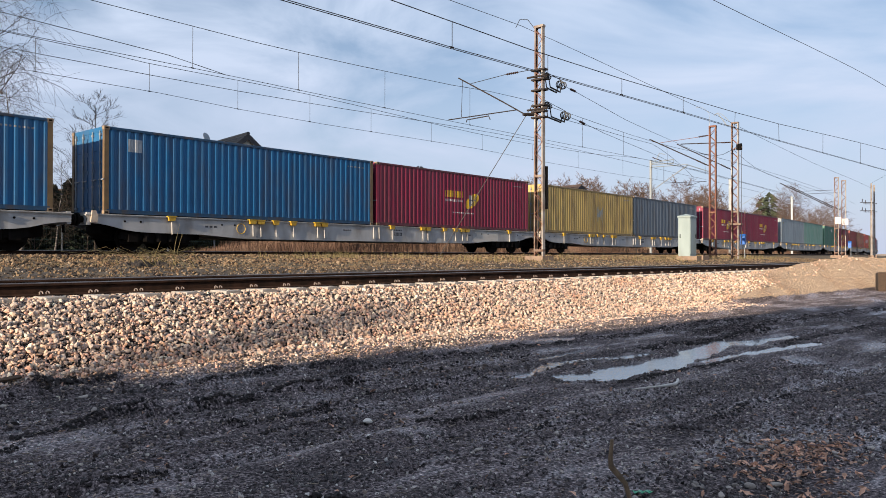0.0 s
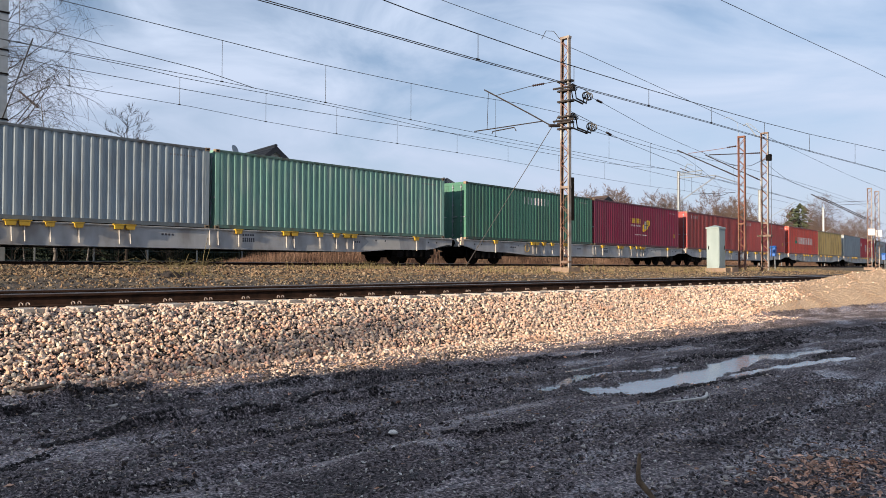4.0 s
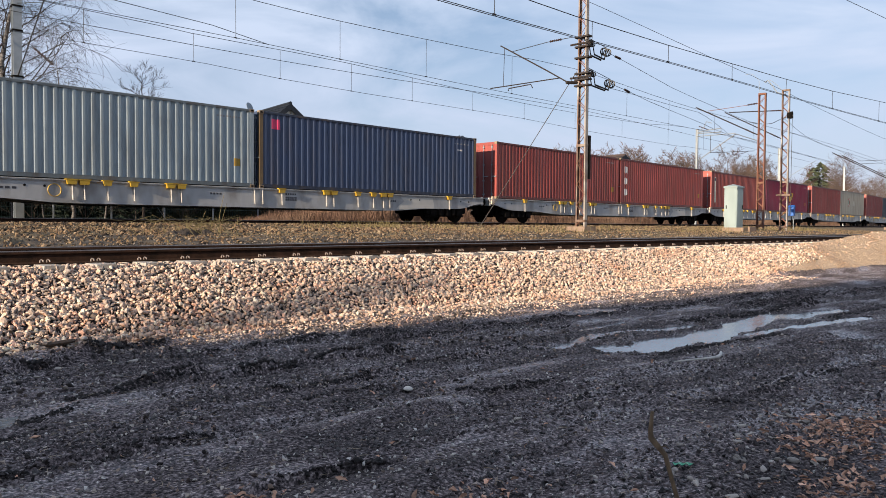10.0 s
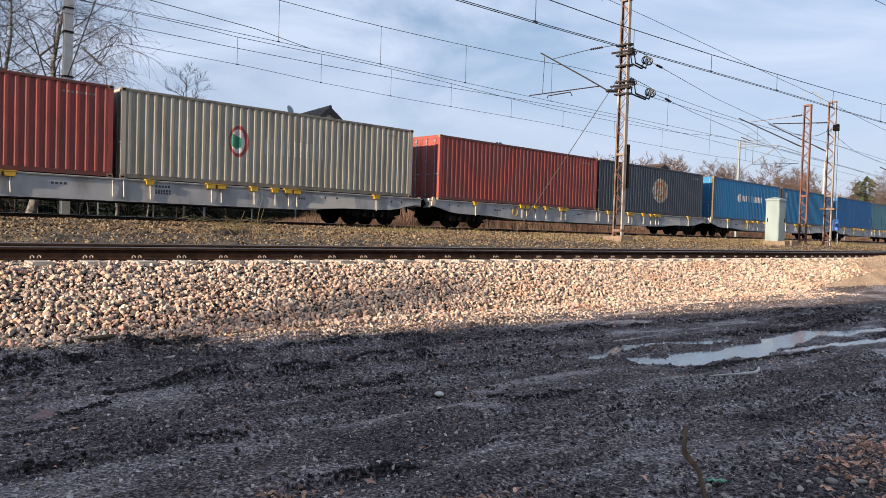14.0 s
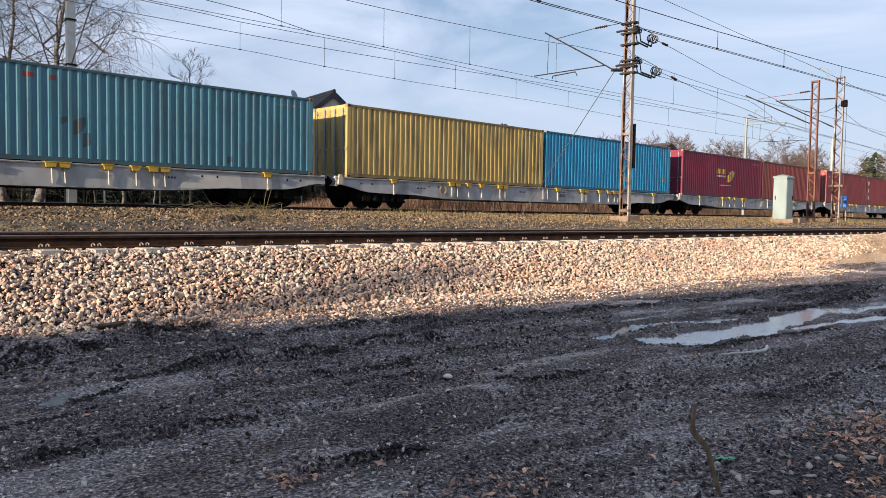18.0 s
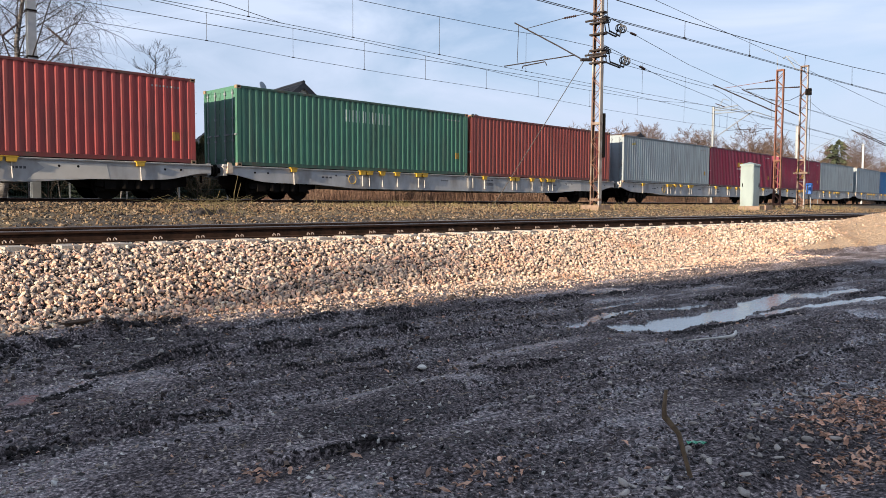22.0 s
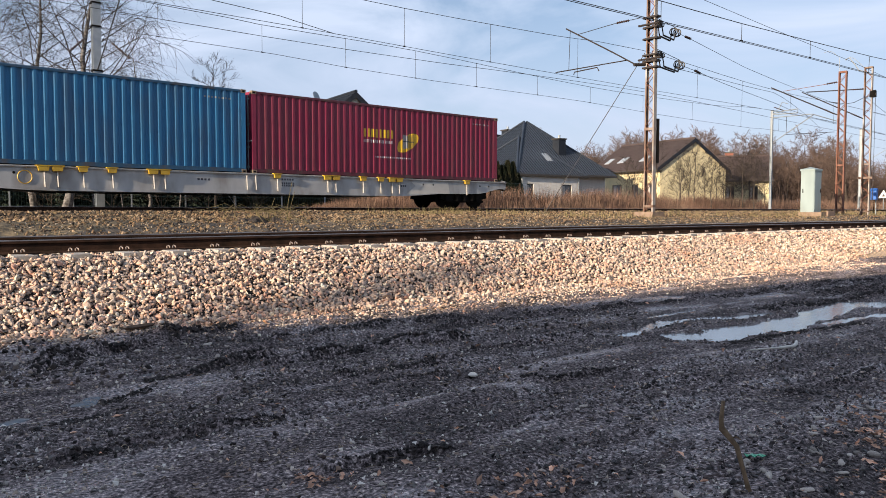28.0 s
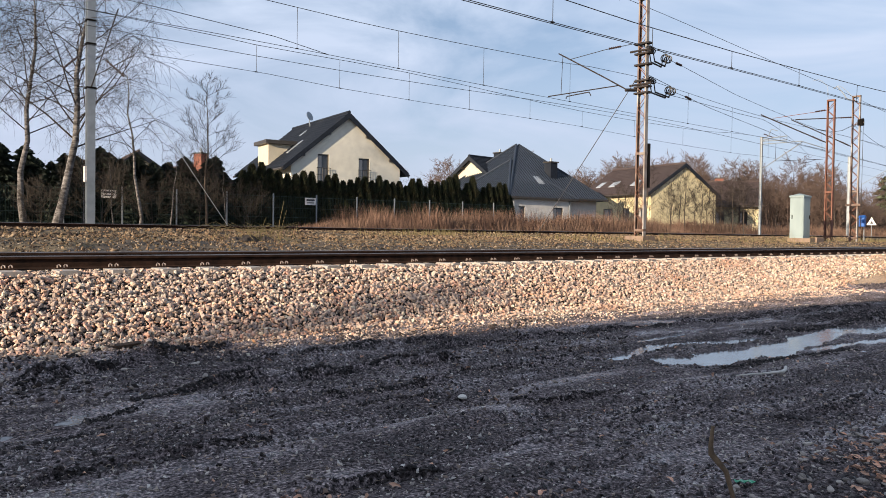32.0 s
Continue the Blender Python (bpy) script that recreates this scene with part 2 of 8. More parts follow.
M_RAIL = material("rusty_rail_steel", (0.052, 0.027, 0.018), (0.022, 0.013, 0.009), rough=0.9, spec=0.15, scale=7.0, bump=0.2)
M_RAIL_TOP = material("worn_rail_head", (0.30, 0.27, 0.25), (0.20, 0.16, 0.14), rough=0.35, metal=0.9, scale=5.0)
M_CONCRETE = material("pale_concrete", (0.42, 0.39, 0.36), (0.30, 0.28, 0.26), rough=0.9, scale=5.0, stain=(0.16, 0.13, 0.11), stain_amount=0.5, bump=0.3)
M_OLD_CONCRETE = material("stained_concrete", (0.27, 0.19, 0.14), (0.18, 0.13, 0.10), rough=0.95, scale=4.0, bump=0.5)
M_RUST = material("rusty_mast_steel", (0.12, 0.066, 0.046), (0.21, 0.155, 0.125), rough=0.85, scale=2.2, stain=(0.46, 0.455, 0.43), stain_scale=0.6, stain_amount=0.9, bump=0.2)
M_RUST_RED = material("red_rusty_steel", (0.15, 0.06, 0.04), (0.22, 0.105, 0.07), rough=0.85, scale=3.0, stain=(0.15, 0.075, 0.055), stain_amount=0.6)
M_MAST_PALE = material("pale_worn_mast_paint", (0.36, 0.335, 0.31), (0.25, 0.225, 0.20), rough=0.8, scale=2.2, stain=(0.16, 0.085, 0.05), stain_scale=1.6, stain_amount=0.7)
M_ARM = material("dark_weathered_arm_steel", (0.028, 0.020, 0.018), (0.015, 0.012, 0.012), rough=0.8, scale=4.0)
M_GALV = material("galvanised_steel", (0.30, 0.33, 0.36), (0.23, 0.26, 0.28), rough=0.5, metal=0.2, scale=3.0)
M_WIRE = material("dark_copper_wire", (0.035, 0.035, 0.037), (0.05, 0.048, 0.046), rough=0.55, metal=0.4)
M_INSUL = material("brown_insulator", (0.055, 0.03, 0.025), (0.03, 0.02, 0.018), rough=0.3)
M_WAGON = material("grey_wagon_paint", (0.47, 0.475, 0.475), (0.38, 0.385, 0.39), rough=0.55, scale=2.0, stain=(0.215, 0.195, 0.175), stain_scale=1.4, stain_amount=0.75,
                   bump=0.1, squeeze=(1, 1, 0.5))
# Under-wagon steel near black: the deep shade there put into the colour.
M_UNDER = material("near_black_steel", (0.010, 0.008, 0.007), (0.005, 0.0045, 0.004), spec=0.15, rough=0.9, metal=0.1, scale=5.0)
M_YELLOW = material("yellow_fittings", (0.66, 0.42, 0.03), (0.55, 0.33, 0.03), rough=0.5, scale=5.0, stain=(0.2, 0.14, 0.06), stain_amount=0.4)
M_WHITE = material("white_lettering", (0.72, 0.70, 0.68), (0.60, 0.58, 0.56), rough=0.6, scale=6.0, stain=(0.35, 0.2, 0.18), stain_amount=0.5, stain_scale=2.5)
M_DECAL_YELLOW = material("yellow_decal", (0.70, 0.45, 0.02), (0.60, 0.36, 0.02), rough=0.5, scale=4.0)
M_DECAL_GREEN = material("green_decal", (0.02, 0.22, 0.12), (0.02, 0.18, 0.10), rough=0.5)
M_DECAL_DARK = material("dark_decal", (0.05, 0.05, 0.06), (0.04, 0.04, 0.05), rough=0.6)
M_CASTING = material("corner_casting_steel", (0.30, 0.22, 0.14), (0.18, 0.13, 0.09), rough=0.7, scale=6.0)
M_PRIMER = material("ochre_corner_post", (0.17, 0.115, 0.055), (0.12, 0.08, 0.045), rough=0.65, scale=3.0)


# ---- mesh building ----
class Geo:
    """Gathers vertices and faces of one mesh."""

    def __init__(self):
        self.v, self.f, self.m = [], [], []

    def add(self, verts, faces, mi=0):
        k = len(self.v)
        self.v += [tuple(p) for p in verts]
        self.f += [tuple(i + k for i in q) for q in faces]
        self.m += [mi] * len(faces)
        return self

    def box(self, x0, x1, y0, y1, z0, z1, mi=0, m=None):
        vs = [(x, y, z) for x in (x0, x1) for y in (y0, y1) for z in (z0, z1)]
        if m is not None:
            vs = [m @ Vector(p) for p in vs]
        return self.add(vs, [(0, 1, 3, 2), (4, 6, 7, 5), (0, 4, 5, 1), (2, 3, 7, 6), (0, 2, 6, 4), (1, 5, 7, 3)], mi)

    def tube(self, pts, radii, n=6, mi=0, caps=True):
        pts = [Vector(p) for p in pts]
        if isinstance(radii, (int, float)):
            radii = [radii] * len(pts)
        rings, up = [], None
        for i, p in enumerate(pts):
            d = (pts[min(i + 1, len(pts) - 1)] - pts[max(i - 1, 0)]).normalized()
            side = d.cross(Vector((0, 0, 1)) if abs(d.z) < 0.9 else Vector((1, 0, 0))).normalized() if up is None else (up - d * up.dot(d)).normalized()
            up = side
            w = d.cross(side)
            rings.append([p + (side * math.cos(2 * math.pi * j / n) + w * math.sin(2 * math.pi * j / n)) * radii[i] for j in range(n)])
        fs = [(i * n + j, i * n + (j + 1) % n, (i + 1) * n + (j + 1) % n, (i + 1) * n + j) for i in range(len(pts) - 1) for j in range(n)]
        if caps:
            fs += [tuple(range(n))[::-1], tuple((len(pts) - 1) * n + j for j in range(n))]
        return self.add([q for r in rings for q in r], fs, mi)

    def prism(self, poly, lo, hi, axis="y", mi=0):
        """A polygon (a, b) drawn out along an axis: y (poly in x, z), x (poly in y, z) or z (poly in x, y)."""
        place = {"y": lambda a, b, c: (a, c, b), "x": lambda a, b, c: (c, a, b), "z": lambda a, b, c: (a, b, c)}[axis]
        n = len(poly)
        vs = [place(a, b, lo) for a, b in poly] + [place(a, b, hi) for a, b in poly]
        fs = [(i, (i + 1) % n, n + (i + 1) % n, n + i) for i in range(n)] + [tuple(range(n))[::-1], tuple(range(n, 2 * n))]
        return self.add(vs, fs, mi)

    def mesh(self, name, *mats, smooth=False, weld=False):
        me = bpy.data.meshes.new(name)
        me.from_pydata(self.v, [], self.f)
        for m in mats:
            me.materials.append(m)
        if len(mats) > 1:
            me.polygons.foreach_set("material_index", self.m)
        if smooth:
            me.polygons.foreach_set("use_smooth", [True] * len(self.f))
        bm = bmesh.new()
        bm.from_mesh(me)
        if weld:
            bmesh.ops.remove_doubles(bm, verts=bm.verts, dist=0.002)
        bmesh.ops.recalc_face_normals(bm, faces=bm.faces)
        bm.to_mesh(me)
        bm.free()
        return me


def part(name, data, parent=None, label="", mat=None, m=None):
    """One mesh object under a thing; data is a Geo or a mesh. mat on a shared mesh is set on the object."""
    me = data
    ob = new(name, me)
    if mat is not None:
        ob.material_slots[0].link = "OBJECT"
        ob.material_slots[0].material = mat
    if parent is not None:
        ob.parent = parent
    if m is not None:
        ob.matrix_basis = m
    if label:
        ob["label"] = label
    return ob


def big_mesh(name, verts, faces, *mats, index=None, smooth=False):
    me = bpy.data.meshes.new(name)
    verts, faces = np.asarray(verts, np.float32), np.asarray(faces, np.int32)
    k = faces.shape[1]
    me.vertices.add(len(verts))
    me.vertices.foreach_set("co", verts.ravel())
    me.loops.add(faces.size)
    me.loops.foreach_set("vertex_index", faces.ravel())
    me.polygons.add(len(faces))
    me.polygons.foreach_set("loop_start", np.arange(0, faces.size, k, dtype=np.int32))
    for m in mats:
        me.materials.append(m)
    if index is not None:
        me.polygons.foreach_set("material_index", np.asarray(index, np.int32))
    me.polygons.foreach_set("use_smooth", np.full(len(faces), smooth))
    me.update(calc_edges=True)
    me.validate()
    return me


# ---- ground: one sheet, shaped by its distance from the line ----
PROFILE_OFF = (-3000, -30, -4, 0, 8.3, 8.55, 9.72, 9.9, 12.3, 13.0, 14.5, 17, 20, 24.3, 26.0, 29.9, 31.2, 34, 60, 400, 3000)
PROFILE_Z = (6, 0.4, 0.08, 0.0, 0.0, 0.03, 0.70, 0.735, 0.735, 0.70, 0.78, 0.95, 1.03, 1.08, 1.225, 1.225, 1.10, 1.10, 1.2, 1.3, 6)


def smooth_noise(x, y, scale, seed):
    """Value noise on a lattice, vectorised."""
    r = np.random.default_rng(seed).random((64, 64))
    x, y = np.asarray(x) / scale, np.asarray(y) / scale
    xi, yi = np.floor(x).astype(int), np.floor(y).astype(int)
    fx, fy = x - xi, y - yi
    fx, fy = fx * fx * (3 - 2 * fx), fy * fy * (3 - 2 * fy)
    g = lambda a, b: r[a % 64, b % 64]
    return (g(xi, yi) * (1 - fx) + g(xi + 1, yi) * fx) * (1 - fy) + (g(xi, yi + 1) * (1 - fx) + g(xi + 1, yi + 1) * fx) * fy - 0.5


# puddles: (x0, y0, x1, y1, half width, depth)
PUDDLES = ((6.75, 4.62, 8.7, 4.52, 0.17, 0.10), (8.6, 4.50, 9.7, 4.72, 0.11, 0.09), (9.6, 4.80, 11.2, 4.95, 0.12, 0.085), (10.8, 4.80, 12.8, 4.55, 0.11, 0.085), (8.9, 4.27, 10.2, 4.24, 0.05, 0.08),
           (10.0, 4.22, 12.0, 3.97, 0.07, 0.085), (6.3, 5.15, 7.6, 5.50, 0.05, 0.085), (7.5, 5.52, 9.2, 5.12, 0.05, 0.08), (7.6, 5.85, 8.8, 5.96, 0.035, 0.075),
           (1.08, 5.50, 1.17, 5.66, 0.055, 0.058), (1.68, 6.26, 1.76, 6.28, 0.030, 0.055), (0.60, 5.36, 0.68, 5.40, 0.04, 0.08))
# ridges of crumbled mud pushed up beside the wheel tracks: (x0, y0, x1, y1, half width, height)
RIDGES = ((2.27, 7.55, 3.05, 7.90, 0.16, 0.13), (2.55, 5.92, 3.50, 6.04, 0.10, 0.085), (3.40, 6.04, 4.70, 5.94, 0.10, 0.085), (1.67, 6.01, 2.80, 6.25, 0.11, 0.075), (2.86, 5.12, 3.95, 5.09, 0.08, 0.055),
          (0.80, 4.27, 1.49, 4.32, 0.06, 0.065), (1.55, 4.35, 2.00, 4.39, 0.07, 0.05), (1.00, 6.91, 1.90, 7.33, 0.15, 0.10), (1.18, 5.42, 1.62, 5.71, 0.09, 0.05), (1.81, 3.27, 2.45, 3.28, 0.06, 0.05),
          (4.50, 5.36, 6.20, 5.19, 0.10, 0.055), (9.20, 5.35, 13.2, 5.12, 0.16, 0.11), (6.70, 4.20, 9.20, 3.97, 0.12, 0.06), (3.90, 4.14, 4.85, 3.92, 0.07, 0.035), (4.37, 3.38, 4.95, 3.32, 0.06, 0.035),
          (4.80, 6.55, 8.60, 6.75, 0.12, 0.06), (3.00, 7.00, 5.80, 7.15, 0.12, 0.06), (0.70, 5.02, 1.35, 5.20, 0.07, 0.05), (9.0, 6.5, 15.0, 6.3, 0.16, 0.07), (11.5, 4.35, 16.0, 4.0, 0.14, 0.06),
          (5.3, 2.75, 7.4, 2.62, 0.07, 0.03), (2.9, 4.72, 3.6, 4.70, 0.05, 0.03), (12.0, 5.75, 20.0, 5.2, 0.2, 0.08))


def ground_z(x, y):
    x, y = np.asarray(x, float), np.asarray(y, float)
    off = offset_of(x, y)
    off = off + far_gap(x, y)
    z = np.interp(off, PROFILE_OFF, PROFILE_Z)
    mud = np.clip((8.7 - off) / 0.4, 0, 1) * np.clip((off + 8) / 4, 0, 1)
    drift = 0.35 * np.sin(x * 0.33 + 0.6) + 0.22 * np.sin(x * 0.9)
    ruts = 0.026 * np.sin((off + drift) * 6.2) + 0.016 * np.sin((off + 0.12 * x + drift * 0.5) * 11.0 + 1.3)
    amp = np.clip(smooth_noise(x * 0.35, y, 1.1, 5) + 0.55, 0, 1)
    crumb = np.clip(0.42 + 1.7 * smooth_noise(x * 0.45, y, 0.8, 17), 0.10, 1.2)
    lumps = 0.045 * smooth_noise(x * 0.5, y, 0.42, 11) + crumb * (0.034 * smooth_noise(x * 0.7, y, 0.17, 12) + 0.026 * smooth_noise(x, y, 0.085, 13))
    heap = 0.13 * np.exp(-((off - 7.55 - 0.1 * np.sin(x)) / 0.30) ** 2) * np.clip((5.0 - x) / 3.0, 0, 1) * (0.6 + 1.1 * smooth_noise(x, y, 0.35, 20))
    thrown = np.zeros_like(z)
    wander = 0.16 * smooth_noise(x, y, 0.5, 61) + 0.08 * smooth_noise(x, y, 0.16, 62)
    broken = np.clip(0.75 + 1.3 * smooth_noise(x, y, 0.23, 63), 0.1, 1.3) * (1 + 0.9 * smooth_noise(x, y, 0.07, 64))
    for x0, y0, x1, y1, w, h in RIDGES:
        dx, dy = x1 - x0, y1 - y0
        run = math.hypot(dx, dy)
        t = ((x - x0) * dx + (y - y0) * dy) / run ** 2
        d = ((y - y0) * dx - (x - x0) * dy) / run + wander
        ends = np.clip(1.15 - np.abs(t - 0.5) * 2.0 * run / (run + 0.3), 0, 0.35) / 0.35
        d = np.where(d < 0, d * 2.2, d * 0.6)
        thrown = np.maximum(thrown, 0.9 * h * ends * np.exp(-(d / (0.55 * w)) ** 2) * broken)
    z = z + mud * (ruts * amp + lumps + heap + thrown - 0.012)
    crest = np.interp(x, (16, 18, 20, 23, 25.8, 29.5, 33.5, 40, 50, 60), (-0.3, 0.30, 0.58, 0.80, 0.88, 1.08, 1.2, 1.15, 1.0, 0))
    pile = crest - 0.62 * np.abs(off - 9.0) ** 1.15 + 0.07 * smooth_noise(x, y, 0.8, 50)
    z = np.where((off < 12.5) & (x > 16), np.maximum(z, pile), z)
    calm, dip = np.zeros_like(z), np.zeros_like(z)
    for x0, y0, x1, y1, w, depth in PUDDLES:
        d = np.array((x1 - x0, y1 - y0))
        t = np.clip(((x - x0) * d[0] + (y - y0) * d[1]) / (d @ d), 0, 1)
        dist = np.hypot(x - x0 - t * d[0], y - y0 - t * d[1])
        ww = w * (1.15 + 1.0 * smooth_noise(x, y, 0.55, 31) + 0.9 * smooth_noise(x, y, 0.2, 32))
        hole = np.clip(1.6 - dist / ww, 0, 1)
        calm = np.maximum(calm, np.clip(2.2 - dist / (ww + 0.2), 0, 1) * mud)
        dip = np.maximum(dip, depth * hole)
    z = z * (1 - 0.96 * calm) + calm * (0.030 * smooth_noise(x * 0.45, y, 0.15, 65) + 0.016 * smooth_noise(x, y, 0.06, 66) - 0.028) - dip
    other = np.clip((off - 12.8) / 0.5, 0, 1)
    z = z + other * (0.12 * smooth_noise(x, y, 1.7, 14) + 0.10 * smooth_noise(x, y, 0.45, 15) + 0.05 * smooth_noise(x, y, 0.2, 19)) * np.clip((off - 12.6) / 2, 0, 1) * np.where((off > 25.6) & (off < 30.4), 0.2, 1)
    z = z + np.clip((off - 36) / 30, 0, 1) * 0.5 * smooth_noise(x, y, 9.0, 16)
    return z


def bend(u):
    return RAD - np.sqrt(RAD * RAD - np.clip(u, -420, 420) ** 2)


def build_ground():
    us = np.unique(np.round(np.concatenate([np.linspace(-2500, -300, 8), np.linspace(-300, -20, 20), np.arange(-20, -1, 1.0), np.arange(-1, 8, 0.026), np.arange(8, 16, 0.05), np.arange(16, 32, 0.12),
                                            np.arange(32, 80, 0.6), np.arange(80, 300, 8.0), np.linspace(300, 3000, 10)]), 3))
    vs = np.unique(np.round(np.concatenate([np.linspace(-2500, -60, 8), np.linspace(-60, -4, 12), np.arange(-4, 1.2, 0.35), np.arange(1.2, 8.8, 0.028), np.arange(8.8, 9.9, 0.05), np.arange(9.9, 13, 0.3), np.arange(13, 26, 0.12), np.arange(26, 34, 0.3),
                                            np.arange(34, 90, 2.0), np.linspace(90, 3000, 14)]), 3))
    X, O = np.meshgrid(us, vs, indexing="ij")
    Y = O + bend(X)
    Z = ground_z(X, Y)
    nv = len(vs)
    idx = np.arange(len(us) * nv).reshape(len(us), nv)
    quads = np.stack([idx[:-1, :-1], idx[1:, :-1], idx[1:, 1:], idx[:-1, 1:]], -1).reshape(-1, 4)
    cx, cy = (X[:-1, :-1] + X[1:, 1:]) / 2, (Y[:-1, :-1] + Y[1:, 1:]) / 2
    off = offset_of(cx, cy)
    off = off + far_gap(cx, cy)
    wob = 0.5 * smooth_noise(cx, cy, 0.5, 41)
    zc = (Z[:-1, :-1] + Z[1:, 1:]) / 2
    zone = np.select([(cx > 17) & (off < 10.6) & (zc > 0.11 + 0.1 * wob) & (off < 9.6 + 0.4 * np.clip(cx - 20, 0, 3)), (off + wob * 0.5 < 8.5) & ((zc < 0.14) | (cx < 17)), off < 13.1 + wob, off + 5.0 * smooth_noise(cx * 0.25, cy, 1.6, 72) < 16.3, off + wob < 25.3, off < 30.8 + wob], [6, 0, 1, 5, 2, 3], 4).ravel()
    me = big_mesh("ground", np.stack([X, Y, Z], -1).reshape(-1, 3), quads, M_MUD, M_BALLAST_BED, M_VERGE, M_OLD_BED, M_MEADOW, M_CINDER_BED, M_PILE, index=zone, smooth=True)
    return tagged(new("ground", me), "black wet rutted mud, ballast banks and brown winter meadow", "ground", kind="structure")


M_OLD_BED = material("old_ballast_bed", (0.095, 0.070, 0.048), (0.045, 0.035, 0.026), rough=0.95, scale=18.0, bump=1.0, bump_scale=24.0)
build_ground()


def build_puddle(x0, y0, x1, y1, w, level, label):
    g = Geo()
    g.box(x0 - 1.8 * w, x1 + 1.8 * w, min(y0, y1) - 1.7 * w, max(y0, y1) + 1.7 * w, -0.3, level)
    return tagged(new("puddle", g.mesh("puddle", M_WATER)), label, "puddle", "puddles in the mud", "structure")


build_puddle(6.4, 4.1, 13.0, 5.9, 0.2, -0.042, "shallow branching puddle reflecting the pale sky in wheel ruts")
for k_, (x0, y0, x1, y1, w, _) in enumerate(PUDDLES[9:]):
    build_puddle(x0, y0, x1, y1, w, -0.038 - 0.004 * k_, "small shallow puddle reflecting the pale sky in black mud")


# ---- stones ----
def rock_template(seed):
    r = np.random.default_rng(seed)
    p = (1 + 5 ** 0.5) / 2
    v = np.array([(-1, p, 0), (1, p, 0), (-1, -p, 0), (1, -p, 0), (0, -1, p), (0, 1, p), (0, -1, -p), (0, 1, -p), (p, 0, -1), (p, 0, 1), (-p, 0, -1), (-p, 0, 1)], float)
    v /= np.linalg.norm(v[0])
    v *= r.uniform(0.62, 1.28, (12, 1))
    v *= np.array((1.05, r.uniform(0.6, 0.9), r.uniform(0.42, 0.68)))
    f = np.array([(0, 11, 5), (0, 5, 1), (0, 1, 7), (0, 7, 10), (0, 10, 11), (1, 5, 9), (5, 11, 4), (11, 10, 2), (10, 7, 6), (7, 1, 8), (3, 9, 4), (3, 4, 2), (3, 2, 6), (3, 6, 8), (3, 8, 9),
                  (4, 9, 5), (2, 4, 11), (6, 2, 10), (8, 6, 7), (9, 8, 1)])
    return v, f


def chip_template(seed):
    """A small angular chip of eight faces."""
    r = np.random.default_rng(seed + 500)
    v = np.array([(1, 0, 0), (-1, 0, 0), (0, 0.8, 0), (0, -0.8, 0), (0, 0, 0.6), (0, 0, -0.6)]) * r.uniform(0.6, 1.3, (6, 1)) + r.normal(0, 0.14, (6, 3))
    return v, np.array([(0, 2, 4), (2, 1, 4), (1, 3, 4), (3, 0, 4), (2, 0, 5), (1, 2, 5), (3, 1, 5), (0, 3, 5)])


ROCKS = [rock_template(s) for s in range(8)]
CHIPS = [chip_template(s) for s in range(8)]
FLAKES = [(v * np.array((1.0, 0.8, 0.28)), f) for v, f in CHIPS]


def stones(name, places, sizes, mat, seed, shapes=ROCKS, tilt=1.0):
    """Many stones as one mesh; with a small tilt they lie on their broad sides."""
    r = np.random.default_rng(seed)
    n = len(places)
    q = r.normal(size=(n, 4))
    q[:, 1:3] *= tilt
    q /= np.linalg.norm(q, axis=1)[:, None]
    w, x, y, z = q.T
    R = np.stack([1 - 2 * (y * y + z * z), 2 * (x * y - w * z), 2 * (x * z + w * y), 2 * (x * y + w * z), 1 - 2 * (x * x + z * z), 2 * (y * z - w * x),
                  2 * (x * z - w * y), 2 * (y * z + w * x), 1 - 2 * (x * x + y * y)], -1).reshape(n, 3, 3)
    kind = r.integers(0, len(shapes), n)
    vs, fs, base = [], [], 0
    for k, (tv, tf) in enumerate(shapes):
        pick = np.where(kind == k)[0]
        if not len(pick):
            continue
        v = np.einsum("nij,vj->nvi", R[pick], tv) * sizes[pick][:, None, None] + places[pick][:, None, :]
        f = tf[None] + (np.arange(len(pick)) * len(tv))[:, None, None] + base
        vs.append(v.reshape(-1, 3))
        fs.append(f.reshape(-1, 3))
        base += len(pick) * len(tv)
    return big_mesh(name, np.concatenate(vs), np.concatenate(fs), mat)


def bank_places(n, u0, u1, o0, o1, r, lift=0.0):
    u, o = r.uniform(u0, u1, n), r.uniform(o0, o1, n)
    y = o + bend(u)
    return np.stack([u, y, ground_z(u, y) + lift], -1)


M_PILE_STONE = stone_mix("tan_gravel", ((0.529, 0.399, 0.278), (0.438, 0.321, 0.223), (0.599, 0.467, 0.343), (0.360, 0.259, 0.176)))


